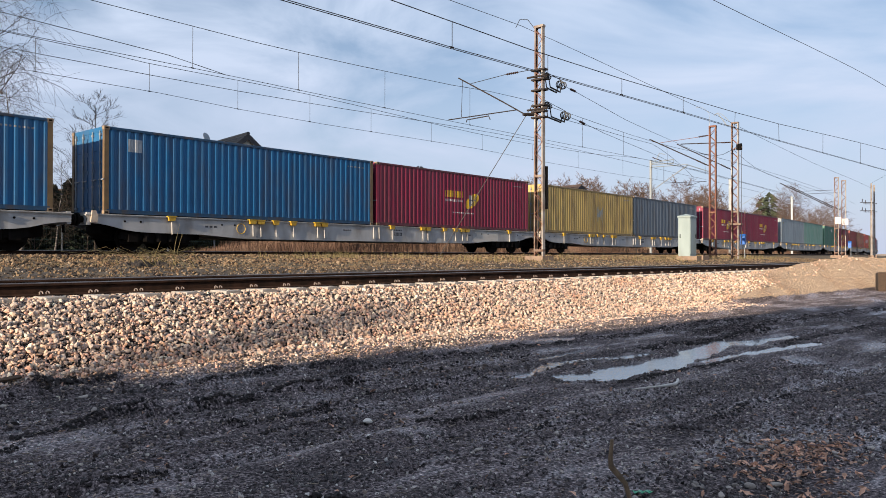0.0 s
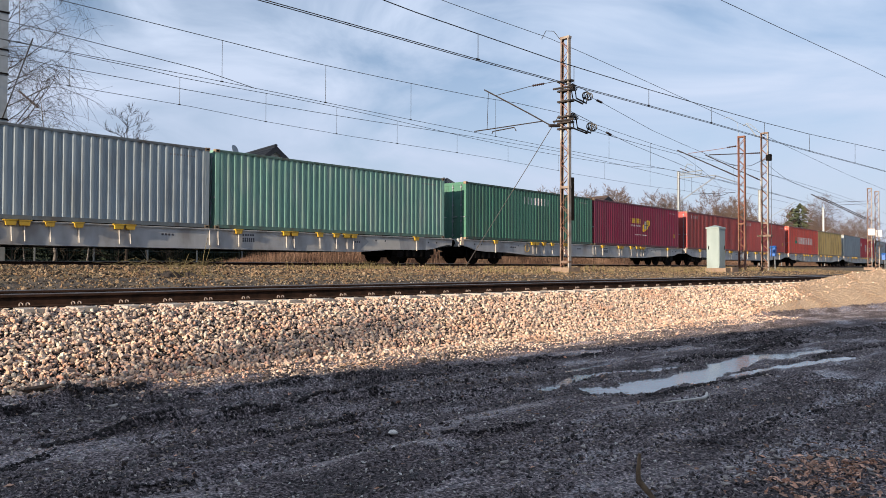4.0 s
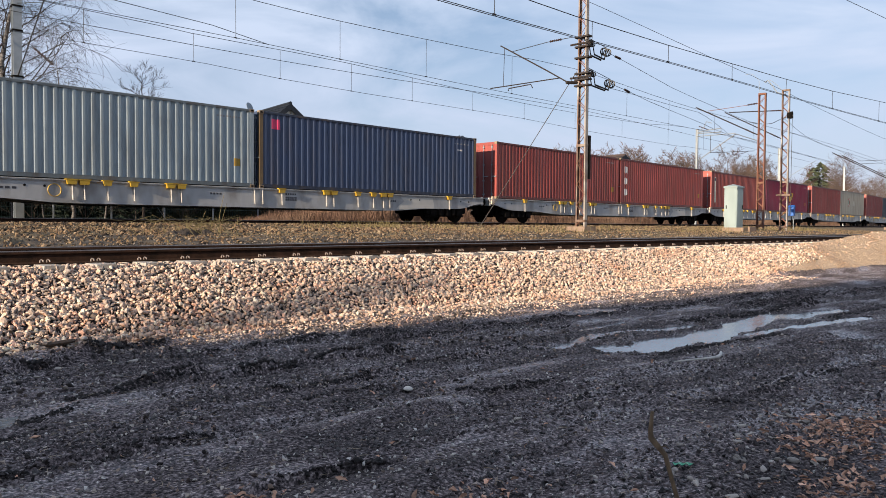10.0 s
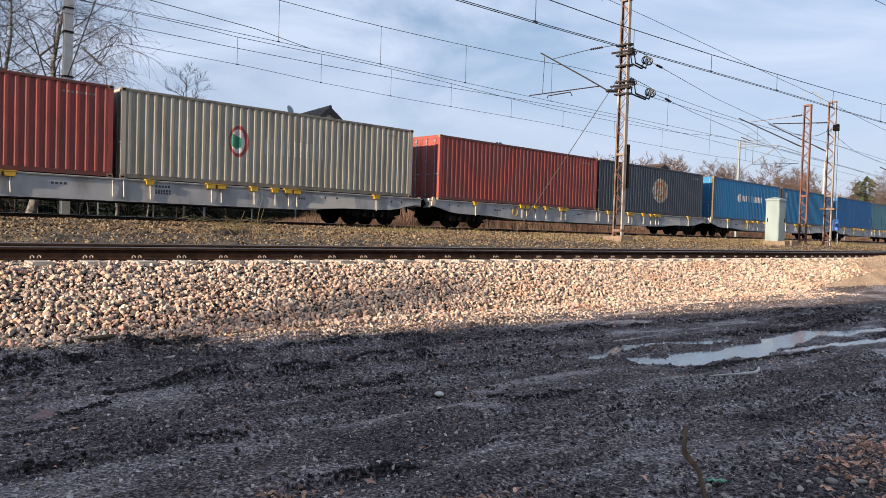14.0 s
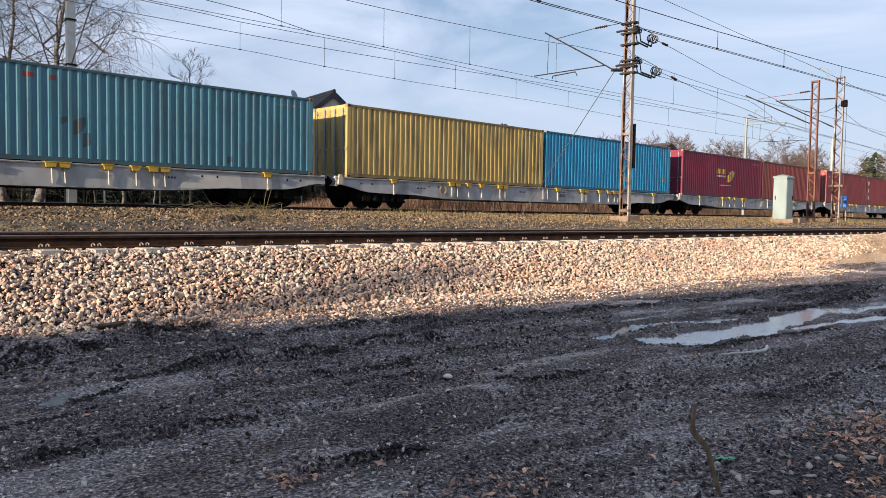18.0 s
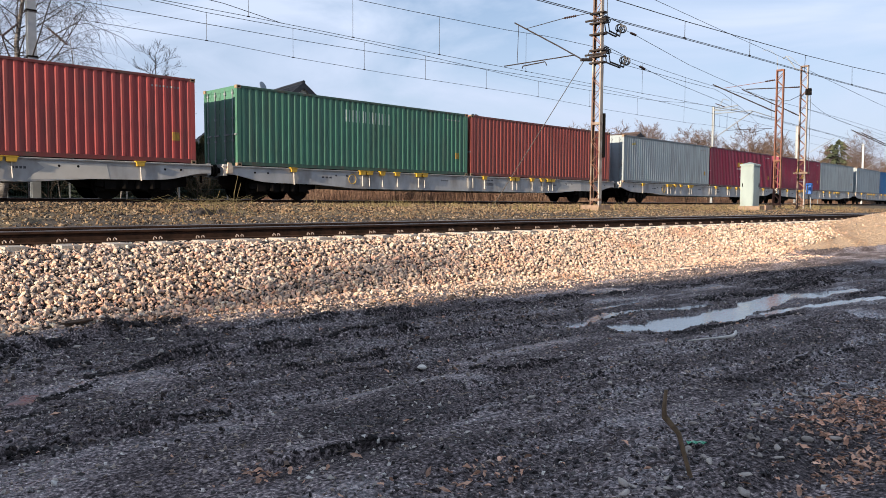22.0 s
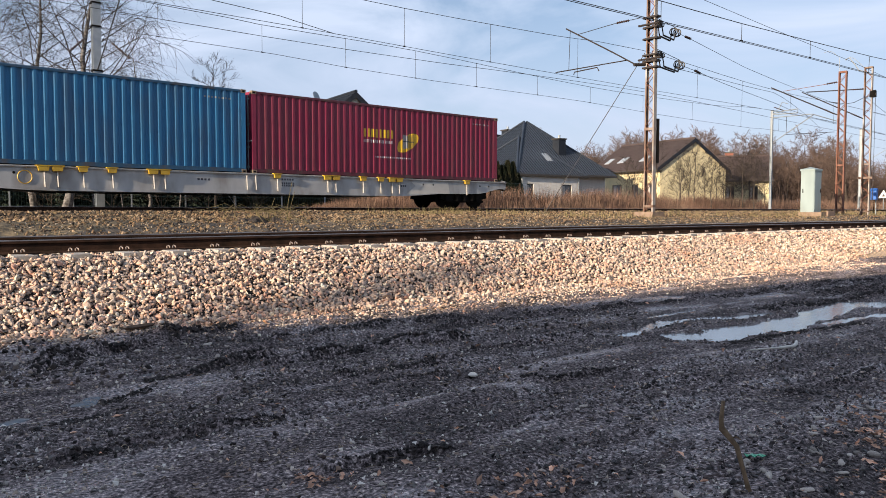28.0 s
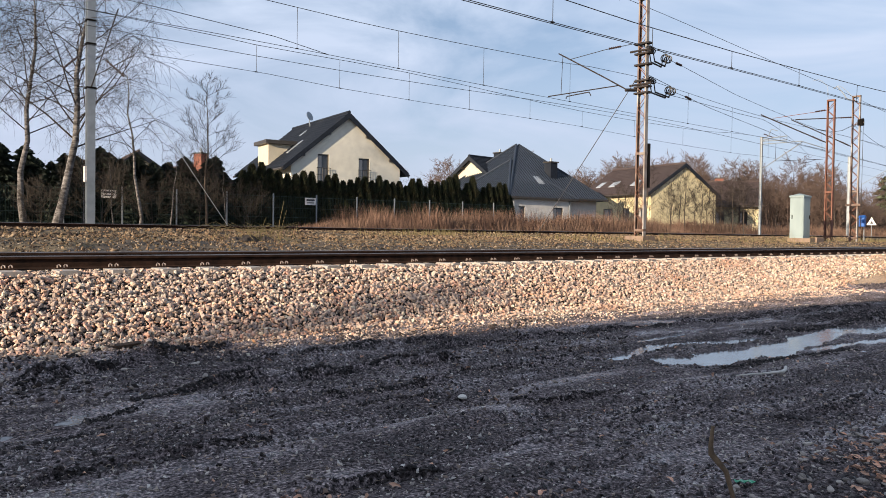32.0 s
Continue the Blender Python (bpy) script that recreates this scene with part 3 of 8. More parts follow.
def build_ballast():
    r = np.random.default_rng(3)
    a = bank_places(42000, 0.2, 17, 8.35, 10.1, r, r.uniform(-0.022, 0.036, 42000))
    a2 = bank_places(13000, 0.2, 17, 8.3, 10.1, r, r.uniform(-0.004, 0.016, 13000))
    b = bank_places(20000, 17, 36, 8.35, 10.1, r, r.uniform(-0.01, 0.034, 20000))
    c = bank_places(6000, 36, 90, 8.35, 10.2, r, 0.012)
    d = bank_places(18000, 0.2, 20, 6.9, 8.6, r, 0.004)
    d = d[r.random(len(d)) < np.clip((offset_of(d[:, 0], d[:, 1]) - 7.0) / 1.5, 0, 1) ** 2]
    h = bank_places(36000, 16.5, 50, 7.2, 10.3, r, 0.006)
    h = h[h[:, 2] > 0.07 + 0.1 * r.random(len(h))]
    e = bank_places(5000, 0.2, 30, 10.2, 13.0, r, 0.0)
    for q in (a, a2, b):
        q[:, 2] -= 0.024 * np.clip((offset_of(q[:, 0], q[:, 1]) - 9.68) / 0.08, 0, 1)
    b = b[r.random(len(b)) < np.clip((23.5 - b[:, 0]) / 4.0, 0.02, 1)]
    c = c[(c[:, 0] > 52) | (offset_of(c[:, 0], c[:, 1]) > 9.9)]
    pl = np.concatenate([a, b, c, e])
    sz = np.concatenate([0.013 + 0.031 * r.random(len(a)) ** 1.5, r.uniform(0.024, 0.05, len(b)), r.uniform(0.04, 0.07, len(c)), r.uniform(0.025, 0.04, len(e))])
    bank = new("ballast_bank", stones("ballast_bank", pl, sz, M_STONE, 9, tilt=0.5))
    tagged(bank, "bank of fresh pale broken-stone ballast beside the track", "ballast", kind="stuff")
    chips = stones("ballast_chips", np.concatenate([d, a2]), np.concatenate([r.uniform(0.010, 0.032, len(d)), r.uniform(0.009, 0.022, len(a2))]), M_STONE, 13, CHIPS)
    tagged(new("ballast_chips", chips), "small reddish chips among the ballast and at its foot", "gravel", kind="stuff")
    tagged(new("gravel_pile", stones("gravel_pile", h, 0.009 + 0.024 * r.random(len(h)) ** 2, M_PILE_STONE, 15, CHIPS)), "heap of fine orange-tan gravel beside the track", "gravel", kind="stuff")
    # verge and far track: old brown ballast and weeds
    f = bank_places(44000, 2, 60, 15.0, 26.0, r, 0.006)
    g = np.concatenate([bank_places(9000, 4, 70, 24.2, 27.0, r, 0.005), bank_places(15000, 2, 40, 18.5, 25.0, r, 0.01)])
    g = g[smooth_noise(g[:, 0] * 0.5, g[:, 1], 1.1, 73) > -0.22]
    tagged(new("verge_gravel", stones("verge_gravel", f, r.uniform(0.018, 0.058, len(f)), M_OLD_STONE, 14, CHIPS)), "brown gravel between the tracks", "gravel", kind="stuff")
    tagged(new("old_ballast", stones("old_ballast", g, r.uniform(0.035, 0.085, len(g)), M_OLD_STONE, 10)), "old brown ballast and lumps between the tracks", "ballast", kind="stuff")
    k = np.concatenate([bank_places(16000, 2, 45, 12.6, 15.2, r, 0.008), bank_places(9000, 2, 45, 14.5, 17.5, r, 0.002)])
    k = k[smooth_noise(k[:, 0] * 0.3, k[:, 1], 1.2, 71) > -0.12]
    tagged(new("cinder_strip", stones("cinder_strip", k, r.uniform(0.014, 0.04, len(k)), M_CINDER, 12, CHIPS)), "strip of dark cinders beside the near track", "cinders", kind="stuff")


build_ballast()


# ---- tracks ----
RAIL_FOOT = ((-0.07, 0.0), (0.07, 0.0), (0.07, 0.012), (0.012, 0.03), (0.009, 0.12), (0.035, 0.132), (0.035, 0.16))
RAIL_PROFILE = RAIL_FOOT + tuple((-a, b) for a, b in RAIL_FOOT[::-1][:-1])


def swept(profile, line, off, z, u0, u1, step, closed=True):
    """A profile (across, up) carried along the line."""
    ss = np.arange(u0, u1 + step, step)
    n = len(profile)
    vs = [line(s, off + a, z + b) for s in ss for a, b in profile]
    fs = [(i * n + j, i * n + (j + 1) % n, (i + 1) * n + (j + 1) % n, (i + 1) * n + j) for i in range(len(ss) - 1) for j in range(n if closed else n - 1)]
    return Geo().add(vs, fs)


def clip_geo():
    """A pair of bent spring clips that hold a rail's foot."""
    g = Geo()
    for dx in (-0.038, 0.038):
        g.tube([(dx - 0.018, 0.0, 0.0), (dx - 0.018, 0.0, 0.024), (dx - 0.002, 0.015, 0.038), (dx + 0.018, 0.0, 0.026), (dx + 0.018, -0.008, 0.008)], 0.0095, 6)
    return g


def build_track(name, label, line, place, z_top, spacing, first, count, mat, half, bed):
    root = tagged(new(name), label, "railway track", kind="structure")
    for side in (-0.7525, 0.7525):
        rail = part("rail", swept(RAIL_PROFILE, line, side, z_top - 0.172, -40, 330, 3.0).mesh("rail", M_RAIL), root)
        part("rail_head", swept(((-0.03, 0.16), (0.03, 0.16), (0.026, 0.172), (-0.026, 0.172)), line, side, z_top - 0.172, -40, 330, 3.0).mesh("rail_head", M_RAIL_TOP), rail, "worn shiny rail head")
    g = Geo()
    g.prism(((-0.14, 0.0), (0.14, 0.0), (0.115, 0.17), (-0.115, 0.17)), -half, half, "y")
    sleeper = g.mesh("sleeper", mat)
    clips = clip_geo().mesh("rail_clip", M_RAIL_CLIP)
    for i in range(count):
        s = first + spacing * i
        m = place(s, z_top - 0.172 - bed)
        tie = part("sleeper", sleeper, root, m=m)
        if i < count * 0.7:
            for y in (-0.7525 - 0.10, -0.7525 + 0.10):
                part("rail_clip", clips, tie, m=pose(0, y, bed + 0.025, 0, 0, 0 if y < -0.7525 else 180))
    return root


M_RAIL_CLIP = material("dull_clip_steel", (0.34, 0.27, 0.23), (0.22, 0.17, 0.14), rough=0.6, metal=0.3)
build_track("track_near", "railway track with rusty rails on concrete sleepers", near_line, lambda s, z: line_pose(s, OFF_NEAR, z), Z_NEAR, 0.6, 1.32 - 3.6, 150, M_CONCRETE, 1.3, 0.165)
build_track("track_far", "railway track with rusty rails on old sleepers", far_line, far_pose, Z_FAR, 0.776, 3.68 - 2 * 0.776, 130, M_OLD_CONCRETE, 1.3, 0.17)


# ---- the freight train ----
CL, CW, CH = 12.192, 2.438, 2.896
WAVE = 0.2785


def wave_y(x):
    """How far the corrugated side stands back at x."""
    k = (x + 50 * WAVE) % WAVE
    return 0.0 if k < 0.07 else (k - 0.07) / 0.07 * 0.042 if k < 0.14 else 0.042 if k < 0.21 else 0.042 - (k - 0.21) / 0.0685 * 0.042


def wave_breaks(x0, x1):
    xs = [x0, x1]
    k = math.floor(x0 / WAVE)
    while k * WAVE < x1:
        xs += [k * WAVE + d for d in (0.0001, 0.07, 0.14, 0.21) if x0 < k * WAVE + d < x1]
        k += 1
    return sorted(xs)


def wave_strip(g, x0, x1, lo, hi, y, sign, lift=0.0):
    """A strip that follows the corrugation; lo and hi are heights, or functions of x."""
    lo_f = lo if callable(lo) else (lambda x: lo)
    hi_f = hi if callable(hi) else (lambda x: hi)
    xs = wave_breaks(x0, x1)
    vs = []
    for x in xs:
        yy = y - sign * (wave_y(x) - lift)
        vs += [(x, yy, lo_f(x)), (x, yy, hi_f(x))]
    g.add(vs, [(2 * i, 2 * i + 2, 2 * i + 3, 2 * i + 1) for i in range(len(xs) - 1)])
    return g


def container_meshes():
    base = bpy.data.materials["paint_base"]
    ms = {}
    for key, sign in (("front_side", -1), ("back_side", 1)):
        g = Geo()
        wave_strip(g, -5.96, 5.96, 0.16, 2.80, sign * 1.205, sign)
        ms[key] = g.mesh("side_panel", base)
    ms["post"] = Geo().prism(((-0.076, -0.069), (0.076, -0.069), (0.076, 0.03), (0.0, 0.069), (-0.076, 0.069)), 0.12, 2.78, "z").mesh("corner_post", base)
    ms["top_rail"] = Geo().prism(((-0.03, 2.80), (0.03, 2.80), (0.03, 2.885), (-0.02, 2.885), (-0.03, 2.875)), -6.0, 6.0, "x").mesh("top_rail", base)
    ms["bottom_rail"] = Geo().prism(((-0.025, 0.03), (0.025, 0.03), (0.025, 0.16), (-0.025, 0.16)), -6.0, 6.0, "x").mesh("bottom_rail", base)
    g = Geo()
    for i in range(22):
        x0 = -5.95 + i * 0.541
        g.box(x0, x0 + 0.47, -1.17, 1.17, 2.855, 2.872)
        g.box(x0 + 0.47, x0 + 0.541, -1.17, 1.17, 2.84, 2.855)
    ms["roof"] = g.mesh("roof", base)
    g = Geo()
    g.box(-0.089, 0.089, -0.081, 0.081, 0.0, 0.118)
    g.box(-0.05, 0.05, -0.0815, -0.079, 0.03, 0.085, 1)
    ms["casting"] = g.mesh("corner_casting", M_CASTING, M_UNDER)
    # door end: two leaves with pressed panels, seals, rods
    for name, y0, y1 in (("door_a", -1.13, -0.01), ("door_b", 0.01, 1.13)):
        g = Geo()
        g.box(-6.05, -6.01, y0, y1, 0.16, 2.72)
        for k in range(4):
            z0 = 0.28 + k * 0.61
            g.box(-6.065, -6.05, y0 + 0.08, y1 - 0.08, z0, z0 + 0.46)
        ms[name] = g.mesh("door", base)
    g = Geo()
    g.tube([(-6.09, 0, 0.12), (-6.09, 0, 2.76)], 0.019, 6)
    for z in (0.2, 0.9, 1.7, 2.6):
        g.box(-6.11, -6.05, -0.05, 0.05, z, z + 0.07)
    g.box(-6.13, -6.09, -0.3, 0.02, 1.12, 1.16)
    ms["rod"] = g.mesh("lock_rod", M_GALV)
    ms["header"] = Geo().box(-6.06, -5.98, -1.13, 1.13, 2.72, 2.885).mesh("door_header", base)
    ms["sill"] = Geo().box(-6.06, -5.98, -1.13, 1.13, 0.02, 0.16).mesh("door_sill", base)
    g = Geo()
    waves = [(6.01 + dx, -1.13 + i * 0.251 + dy) for i in range(9) for dx, dy in ((0, 0), (0.04, 0.06), (0.04, 0.13), (0, 0.19))]
    g.prism(waves + [(6.01, 1.13), (5.99, 1.13), (5.99, -1.13)], 0.03, 2.885, "z")
    ms["front_end"] = g.mesh("front_wall", base)
    ms["floor"] = Geo().box(-5.98, 5.98, -1.17, 1.17, 0.06, 0.14).mesh("container_floor", M_UNDER)
    return ms


paint("base", (0.3, 0.3, 0.3))
CM = container_meshes()
COLOURS = {
    "blue": ((0.012, 0.127, 0.300), "faded blue"), "maroon": ((0.223, 0.019, 0.053), "dark maroon"), "yellow": ((0.55, 0.39, 0.135), "ochre yellow"),
    "slate": ((0.131, 0.169, 0.215), "slate grey"), "grey": ((0.300, 0.361, 0.395), "light grey"), "seagreen": ((0.199, 0.384, 0.315), "faded sea green"),
    "green": ((0.065, 0.188, 0.131), "dark green"), "red": ((0.365, 0.066, 0.062), "brick red"), "orange": ((0.618, 0.086, 0.057), "orange red"),
    "crimson": ((0.506, 0.020, 0.040), "bright red"), "navy": ((0.052, 0.077, 0.146), "dark navy"), "brown": ((0.335, 0.073, 0.062), "brown red"),
    "beige": ((0.414, 0.384, 0.315), "dull beige"), "black": ((0.046, 0.061, 0.085), "blue-black"), "azure": ((0.020, 0.192, 0.407), "bright blue"),
    "sky": ((0.027, 0.291, 0.522), "vivid light blue"), "royal": ((0.012, 0.143, 0.371), "deep blue"), "haze": ((0.086, 0.236, 0.302), "rust-stained teal blue"),
    "pale": ((0.024, 0.164, 0.343), "washed blue"), "rust": ((0.365, 0.086, 0.069), "rust red")}


DECAL_LAYER = {"emblem_side": 1, "emblem_front": 1, "emblem_field": 1, "emblem_ring": 1, "emblem_line": 2, "emblem_core": 2, "dark_label": 1, "label_band": 1}


def decal(name, parent, shapes, mat, label):
    """Painted shapes on the near side, one coat over another: (x0, x1, z0, z1) or with height functions."""
    if 1 < len(shapes) < 8:
        return [decal(name, parent, [s], mat, label) for s in shapes]
    g = Geo()
    for x0, x1, lo, hi in shapes:
        wave_strip(g, x0, x1, lo, hi, -1.205, -1, 0.003 + 0.003 * DECAL_LAYER.get(name, 0))
    ob = part(name, g.mesh(name, mat), parent, label)
    if len(shapes) > 1:
        tagged(ob, kind="stuff")
    return ob


def word(x0, x1, z0, z1, n, gap=0.25):
    w = (x1 - x0) / n
    return [(x0 + i * w, x0 + (i + 1 - gap) * w, z0, z1) for i in range(n)]


def strokes(x0, x1, z0, z1, n, gap=0.22, thick=0.36):
    """A row of plain upright bars in pairs."""
    w, out = (x1 - x0) / n, []
    for i in range(n):
        a, b = x0 + i * w, x0 + (i + 1 - gap) * w
        t = (b - a) * thick
        out += [(a, a + t, z0, z1), (b - t, b, z0, z1)]
    return out


def tilted_leaf(cx, cz, w, h, rise):
    """A leaf that leans over: an ellipse sheared upwards to one side."""
    f = lambda x: math.sqrt(max(0.0, 1 - ((x - cx) / (w / 2)) ** 2))
    mid = lambda x: cz + rise * (x - cx) / (w / 2)
    return (cx - w / 2 + 0.005, cx + w / 2 - 0.005, lambda x: mid(x) - f(x) * h / 2, lambda x: mid(x) + f(x) * h / 2)


def leaf_mark(cx, cz, w, h):
    """A rounded slanted mark."""
    f = lambda x: math.sqrt(max(0.0, 1 - ((x - cx) / (w / 2)) ** 2))
    return (cx - w / 2 + 0.005, cx + w / 2 - 0.005, lambda x: cz - f(x) * h / 2, lambda x: cz + f(x) * h / 2)


def mark_container(box, kind, r):
    if kind == "leaf":
        decal("emblem", box, [tilted_leaf(0.90, 1.47, 1.12, 0.66, 0.24)], M_DECAL_YELLOW, "yellow slanted leaf emblem")
        decal("emblem_side", box, [(0.62, 0.86, lambda x: 1.22 + (x - 0.62) * 0.1, lambda x: 1.80 - (x - 0.62) * 0.15)], M_EMBLEM_GREY, "grey side of the emblem's box")
        decal("emblem_front", box, [(0.875, 1.22, lambda x: 1.24 + (x - 0.87) * 0.22, lambda x: 1.77 + (x - 0.87) * 0.12)], M_EMBLEM_GOLD, "golden front of the emblem's box")
        decal("emblem_line", box, [(0.62, 1.22, 1.50, 1.54)], M_DECAL_DARK, "dark line across the emblem")
        decal("emblem_line", box, [(0.862, 0.892, 1.22, 1.80)], M_DECAL_DARK, "dark line down the emblem")
        decal("lettering", box, strokes(-1.32, 0.22, 1.60, 1.93, 4, 0.16, 0.38), M_DECAL_YELLOW, "row of yellow bars")
        decal("small_lettering", box, strokes(-1.32, 0.18, 1.38, 1.50, 10, 0.3, 0.34), M_WHITE, "row of small pale bars")
        decal("address_line", box, word(-0.75, 1.1, 0.80, 0.86, 18, 0.4), M_WHITE, "thin pale line of blocks")
    elif kind == "bigword":
        decal("emblem", box, [(-3.79, -2.94, lambda x: 1.15, lambda x: 1.18 + max(0.0, 0.75 - abs(x + 3.365) * 1.75))], M_DECAL_GREEN, "green peaked emblem")
        decal("lettering", box, strokes(-2.70, 3.67, 1.12, 1.84, 7, 0.2, 0.3), M_WHITE, "row of large white bars")
    elif kind == "redline":
        decal("lettering", box, [(-2.30, -1.98, 0.95, 1.92), (-1.72, -1.40, 0.95, 1.92)] + strokes(-0.69, 2.36, 0.95, 1.60, 4, 0.25, 0.3), M_WHITE, "large white painted bars")
        decal("flag", box, [(-5.92, -5.25, lambda x: 1.70 - (x + 5.92) * 0.06, lambda x: 2.14 - (x + 5.92) * 0.1)], M_WHITE, "small white flag mark")
        decal("address_line", box, word(2.94, 4.81, 2.42, 2.56, 12), M_WHITE, "thin pale line of blocks")
        decal("scuffed_lettering", box, [(x, x + r.uniform(0.04, 0.16), 0.22 + r.uniform(0, 0.5), 0.75 + r.uniform(0.0, 0.6)) for x in np.arange(-5.9, 1.9, 0.26)], M_SCUFF, "worn pale scuffs")
    elif kind == "word":
        decal("lettering", box, strokes(-1.18, 1.27, 1.98, 2.46, 7, 0.3, 0.2), M_PALE_GREEN, "row of pale bars")
    elif kind == "sideword":
        decal("lettering", box, strokes(-1.1, 1.5, 2.08, 2.48, 4, 0.3, 0.28), M_WHITE, "row of white bars")
    elif kind == "blueword":
        decal("emblem", box, [leaf_mark(-1.75, 1.62, 0.62, 0.62)], M_WHITE, "white round emblem")
        decal("lettering", box, strokes(-1.2, 2.5, 1.42, 1.84, 6, 0.25, 0.3), M_WHITE, "row of white bars")
    elif kind == "badge":
        decal("emblem", box, [leaf_mark(-2.0, 1.58, 0.76, 1.10)], M_BADGE_RED, "red ring of an emblem")
        decal("emblem_field", box, [leaf_mark(-2.03, 1.58, 0.56, 0.86)], M_WHITE, "white field of an emblem")
        decal("emblem_core", box, [(-2.26, -1.92, lambda x: 1.30 + abs(x + 2.09) * 0.5, lambda x: 1.84 - (x + 2.26) * 0.4)], M_DECAL_GREEN, "green heart of an emblem")
        decal("faded_lettering", box, strokes(-0.97, 1.96, 1.22, 1.78, 6, 0.3, 0.26), M_FADED, "row of faded pale bars")
    elif kind == "crest":
        decal("emblem", box, [leaf_mark(0.6, 1.50, 1.9, 1.5)], M_CREST, "pale mottled round crest")
        decal("emblem_ring", box, [leaf_mark(0.6, 1.52, 1.25, 0.98)], M_CREST_RING, "rust-orange ring of the crest")
        decal("emblem_core", box, [leaf_mark(0.6, 1.52, 0.85, 0.66)], M_CREST, "pale centre of the crest")
    elif kind == "column":
        for z in (0.58, 1.28, 2.0):
            decal("lettering", box, [(-5.58, -5.20, lambda x, z=z: z + 0.05 * math.sin(x * 21), lambda x, z=z: z + 0.42 + 0.04 * math.sin(x * 17))], M_WHITE, "white painted mark")
    elif kind == "strip":
        decal("upright_strip", box, [(-5.42, -5.08, 0.50, 2.44)], M_FADED, "faded pale upright strip")
        decal("dark_label", box, [(-5.38, -5.12, 2.14, 2.38)], M_DECAL_DARK, "dark label")
    elif kind == "bright":
        decal("bright_label", box, [(-5.38, -5.02, 2.22, 2.62)], M_BLUE, "small blue label")
        decal("label_band", box, [(-5.36, -5.10, 2.30, 2.42)], M_DECAL_YELLOW, "yellow band of a label")
    elif kind == "square":
        decal("pale_label", box, [(-5.28, -4.78, 2.12, 2.55)], M_DIM_WHITE, "square pale label")
    elif kind == "smudge":
        for x0, x1, z0, z1 in ((-2.38, -2.02, 0.85, 1.42), (-2.10, -1.90, 0.50, 0.95), (-2.75, -2.55, 1.15, 1.40), (2.62, 2.80, 0.25, 0.52)):
            decal("rust_stain", box, [(x0, x1, lambda x, x0=x0, z0=z0: z0 + 0.9 * (x - x0) ** 2 * 3, lambda x, x1=x1, z1=z1: z1 - 1.2 * (x1 - x) ** 2)], M_SMUDGE, "dull brown stain")
        for x0, x1, z0, z1 in ((-3.75, -3.45, 2.46, 2.60), (-3.05, -2.85, 2.44, 2.58)):
            decal("scrape", box, [(x0, x1, z0, z1)], M_BADGE_RED, "small reddish scrape")
    elif kind == "label":
        decal("pink_label", box, [(-5.57, -5.17, 2.25, 2.63)], M_PINK, "bright pink label")
        decal("pale_label", box, [(4.75, 5.1, 2.2, 2.27)], M_WHITE, "small white label")
    elif kind == "mark":
        decal("yellow_mark", box, [(-5.05, -4.55, lambda x: 2.32 + (x + 5.05) * 0.1, lambda x: 2.44 + (x + 5.05) * 0.16)], M_FADED_YELLOW, "faded yellow mark")
    elif kind == "patch":
        decal("blue_patch", box, [(0.75, 1.6, lambda x: 1.0 + 0.2 * math.sin(x * 7), lambda x: 1.75 + 0.16 * math.sin(x * 9))], M_BLUE_PATCH, "faded blue paint patch")
    elif kind == "corner":
        decal("lettering", box, strokes(-5.3, -4.0, 2.36, 2.62, 4, 0.45, 0.3), M_DIM_WHITE, "row of small pale bars")
    # number codes at the top corners and a small plate
    decal("number_code", box, word(4.6, 5.6, 2.5, 2.56, 8, 0.45), M_DIM, "row of tiny pale blocks")
    if r.random() < 0.55:
        decal("hazard_label", box, [(5.27, 5.53, 0.76, 1.04)], M_HAZARD, "small orange-yellow label")


M_CREST = material("mottled_crest_paint", (0.50, 0.46, 0.40), (0.16, 0.13, 0.11), rough=0.6, scale=9.0, stain=(0.10, 0.08, 0.07), stain_scale=4.0, stain_amount=0.8)
M_CREST_RING = material("crest_orange", (0.42, 0.17, 0.06), (0.26, 0.12, 0.06), rough=0.6, scale=8.0)
M_HAZARD = material("orange_yellow_label", (0.46, 0.28, 0.03), (0.30, 0.18, 0.04), rough=0.6, scale=9.0)
M_EMBLEM_GREY = material("emblem_grey", (0.36, 0.35, 0.33), (0.28, 0.27, 0.26), rough=0.5)
M_EMBLEM_GOLD = material("emblem_gold", (0.46, 0.30, 0.03), (0.40, 0.25, 0.03), rough=0.5)
M_PALE_GREEN = material("pale_green_lettering", (0.52, 0.60, 0.55), (0.36, 0.46, 0.41), rough=0.6, scale=9.0)
M_DIM_WHITE = material("dull_white_label", (0.42, 0.44, 0.46), (0.30, 0.33, 0.36), rough=0.6, scale=7.0)
M_SMUDGE = material("dull_rust_smudge", (0.062, 0.115, 0.135), (0.08, 0.095, 0.09), rough=0.75, scale=3.0, squeeze=(1, 1, 0.4))
M_FADED_YELLOW = material("faded_yellow_mark", (0.34, 0.29, 0.07), (0.24, 0.23, 0.13), rough=0.6, scale=9.0)
M_BLUE = material("blue_box_paint", (0.02, 0.13, 0.45), (0.02, 0.10, 0.36), rough=0.5)
M_PINK = material("pink_label", (0.75, 0.06, 0.16), (0.6, 0.05, 0.13), rough=0.5)
M_BLUE_PATCH = material("faded_blue_patch", (0.24, 0.29, 0.31), (0.33, 0.27, 0.13), rough=0.6, scale=2.5)
M_BADGE_RED = material("badge_red", (0.36, 0.06, 0.05), (0.28, 0.05, 0.04), rough=0.6)
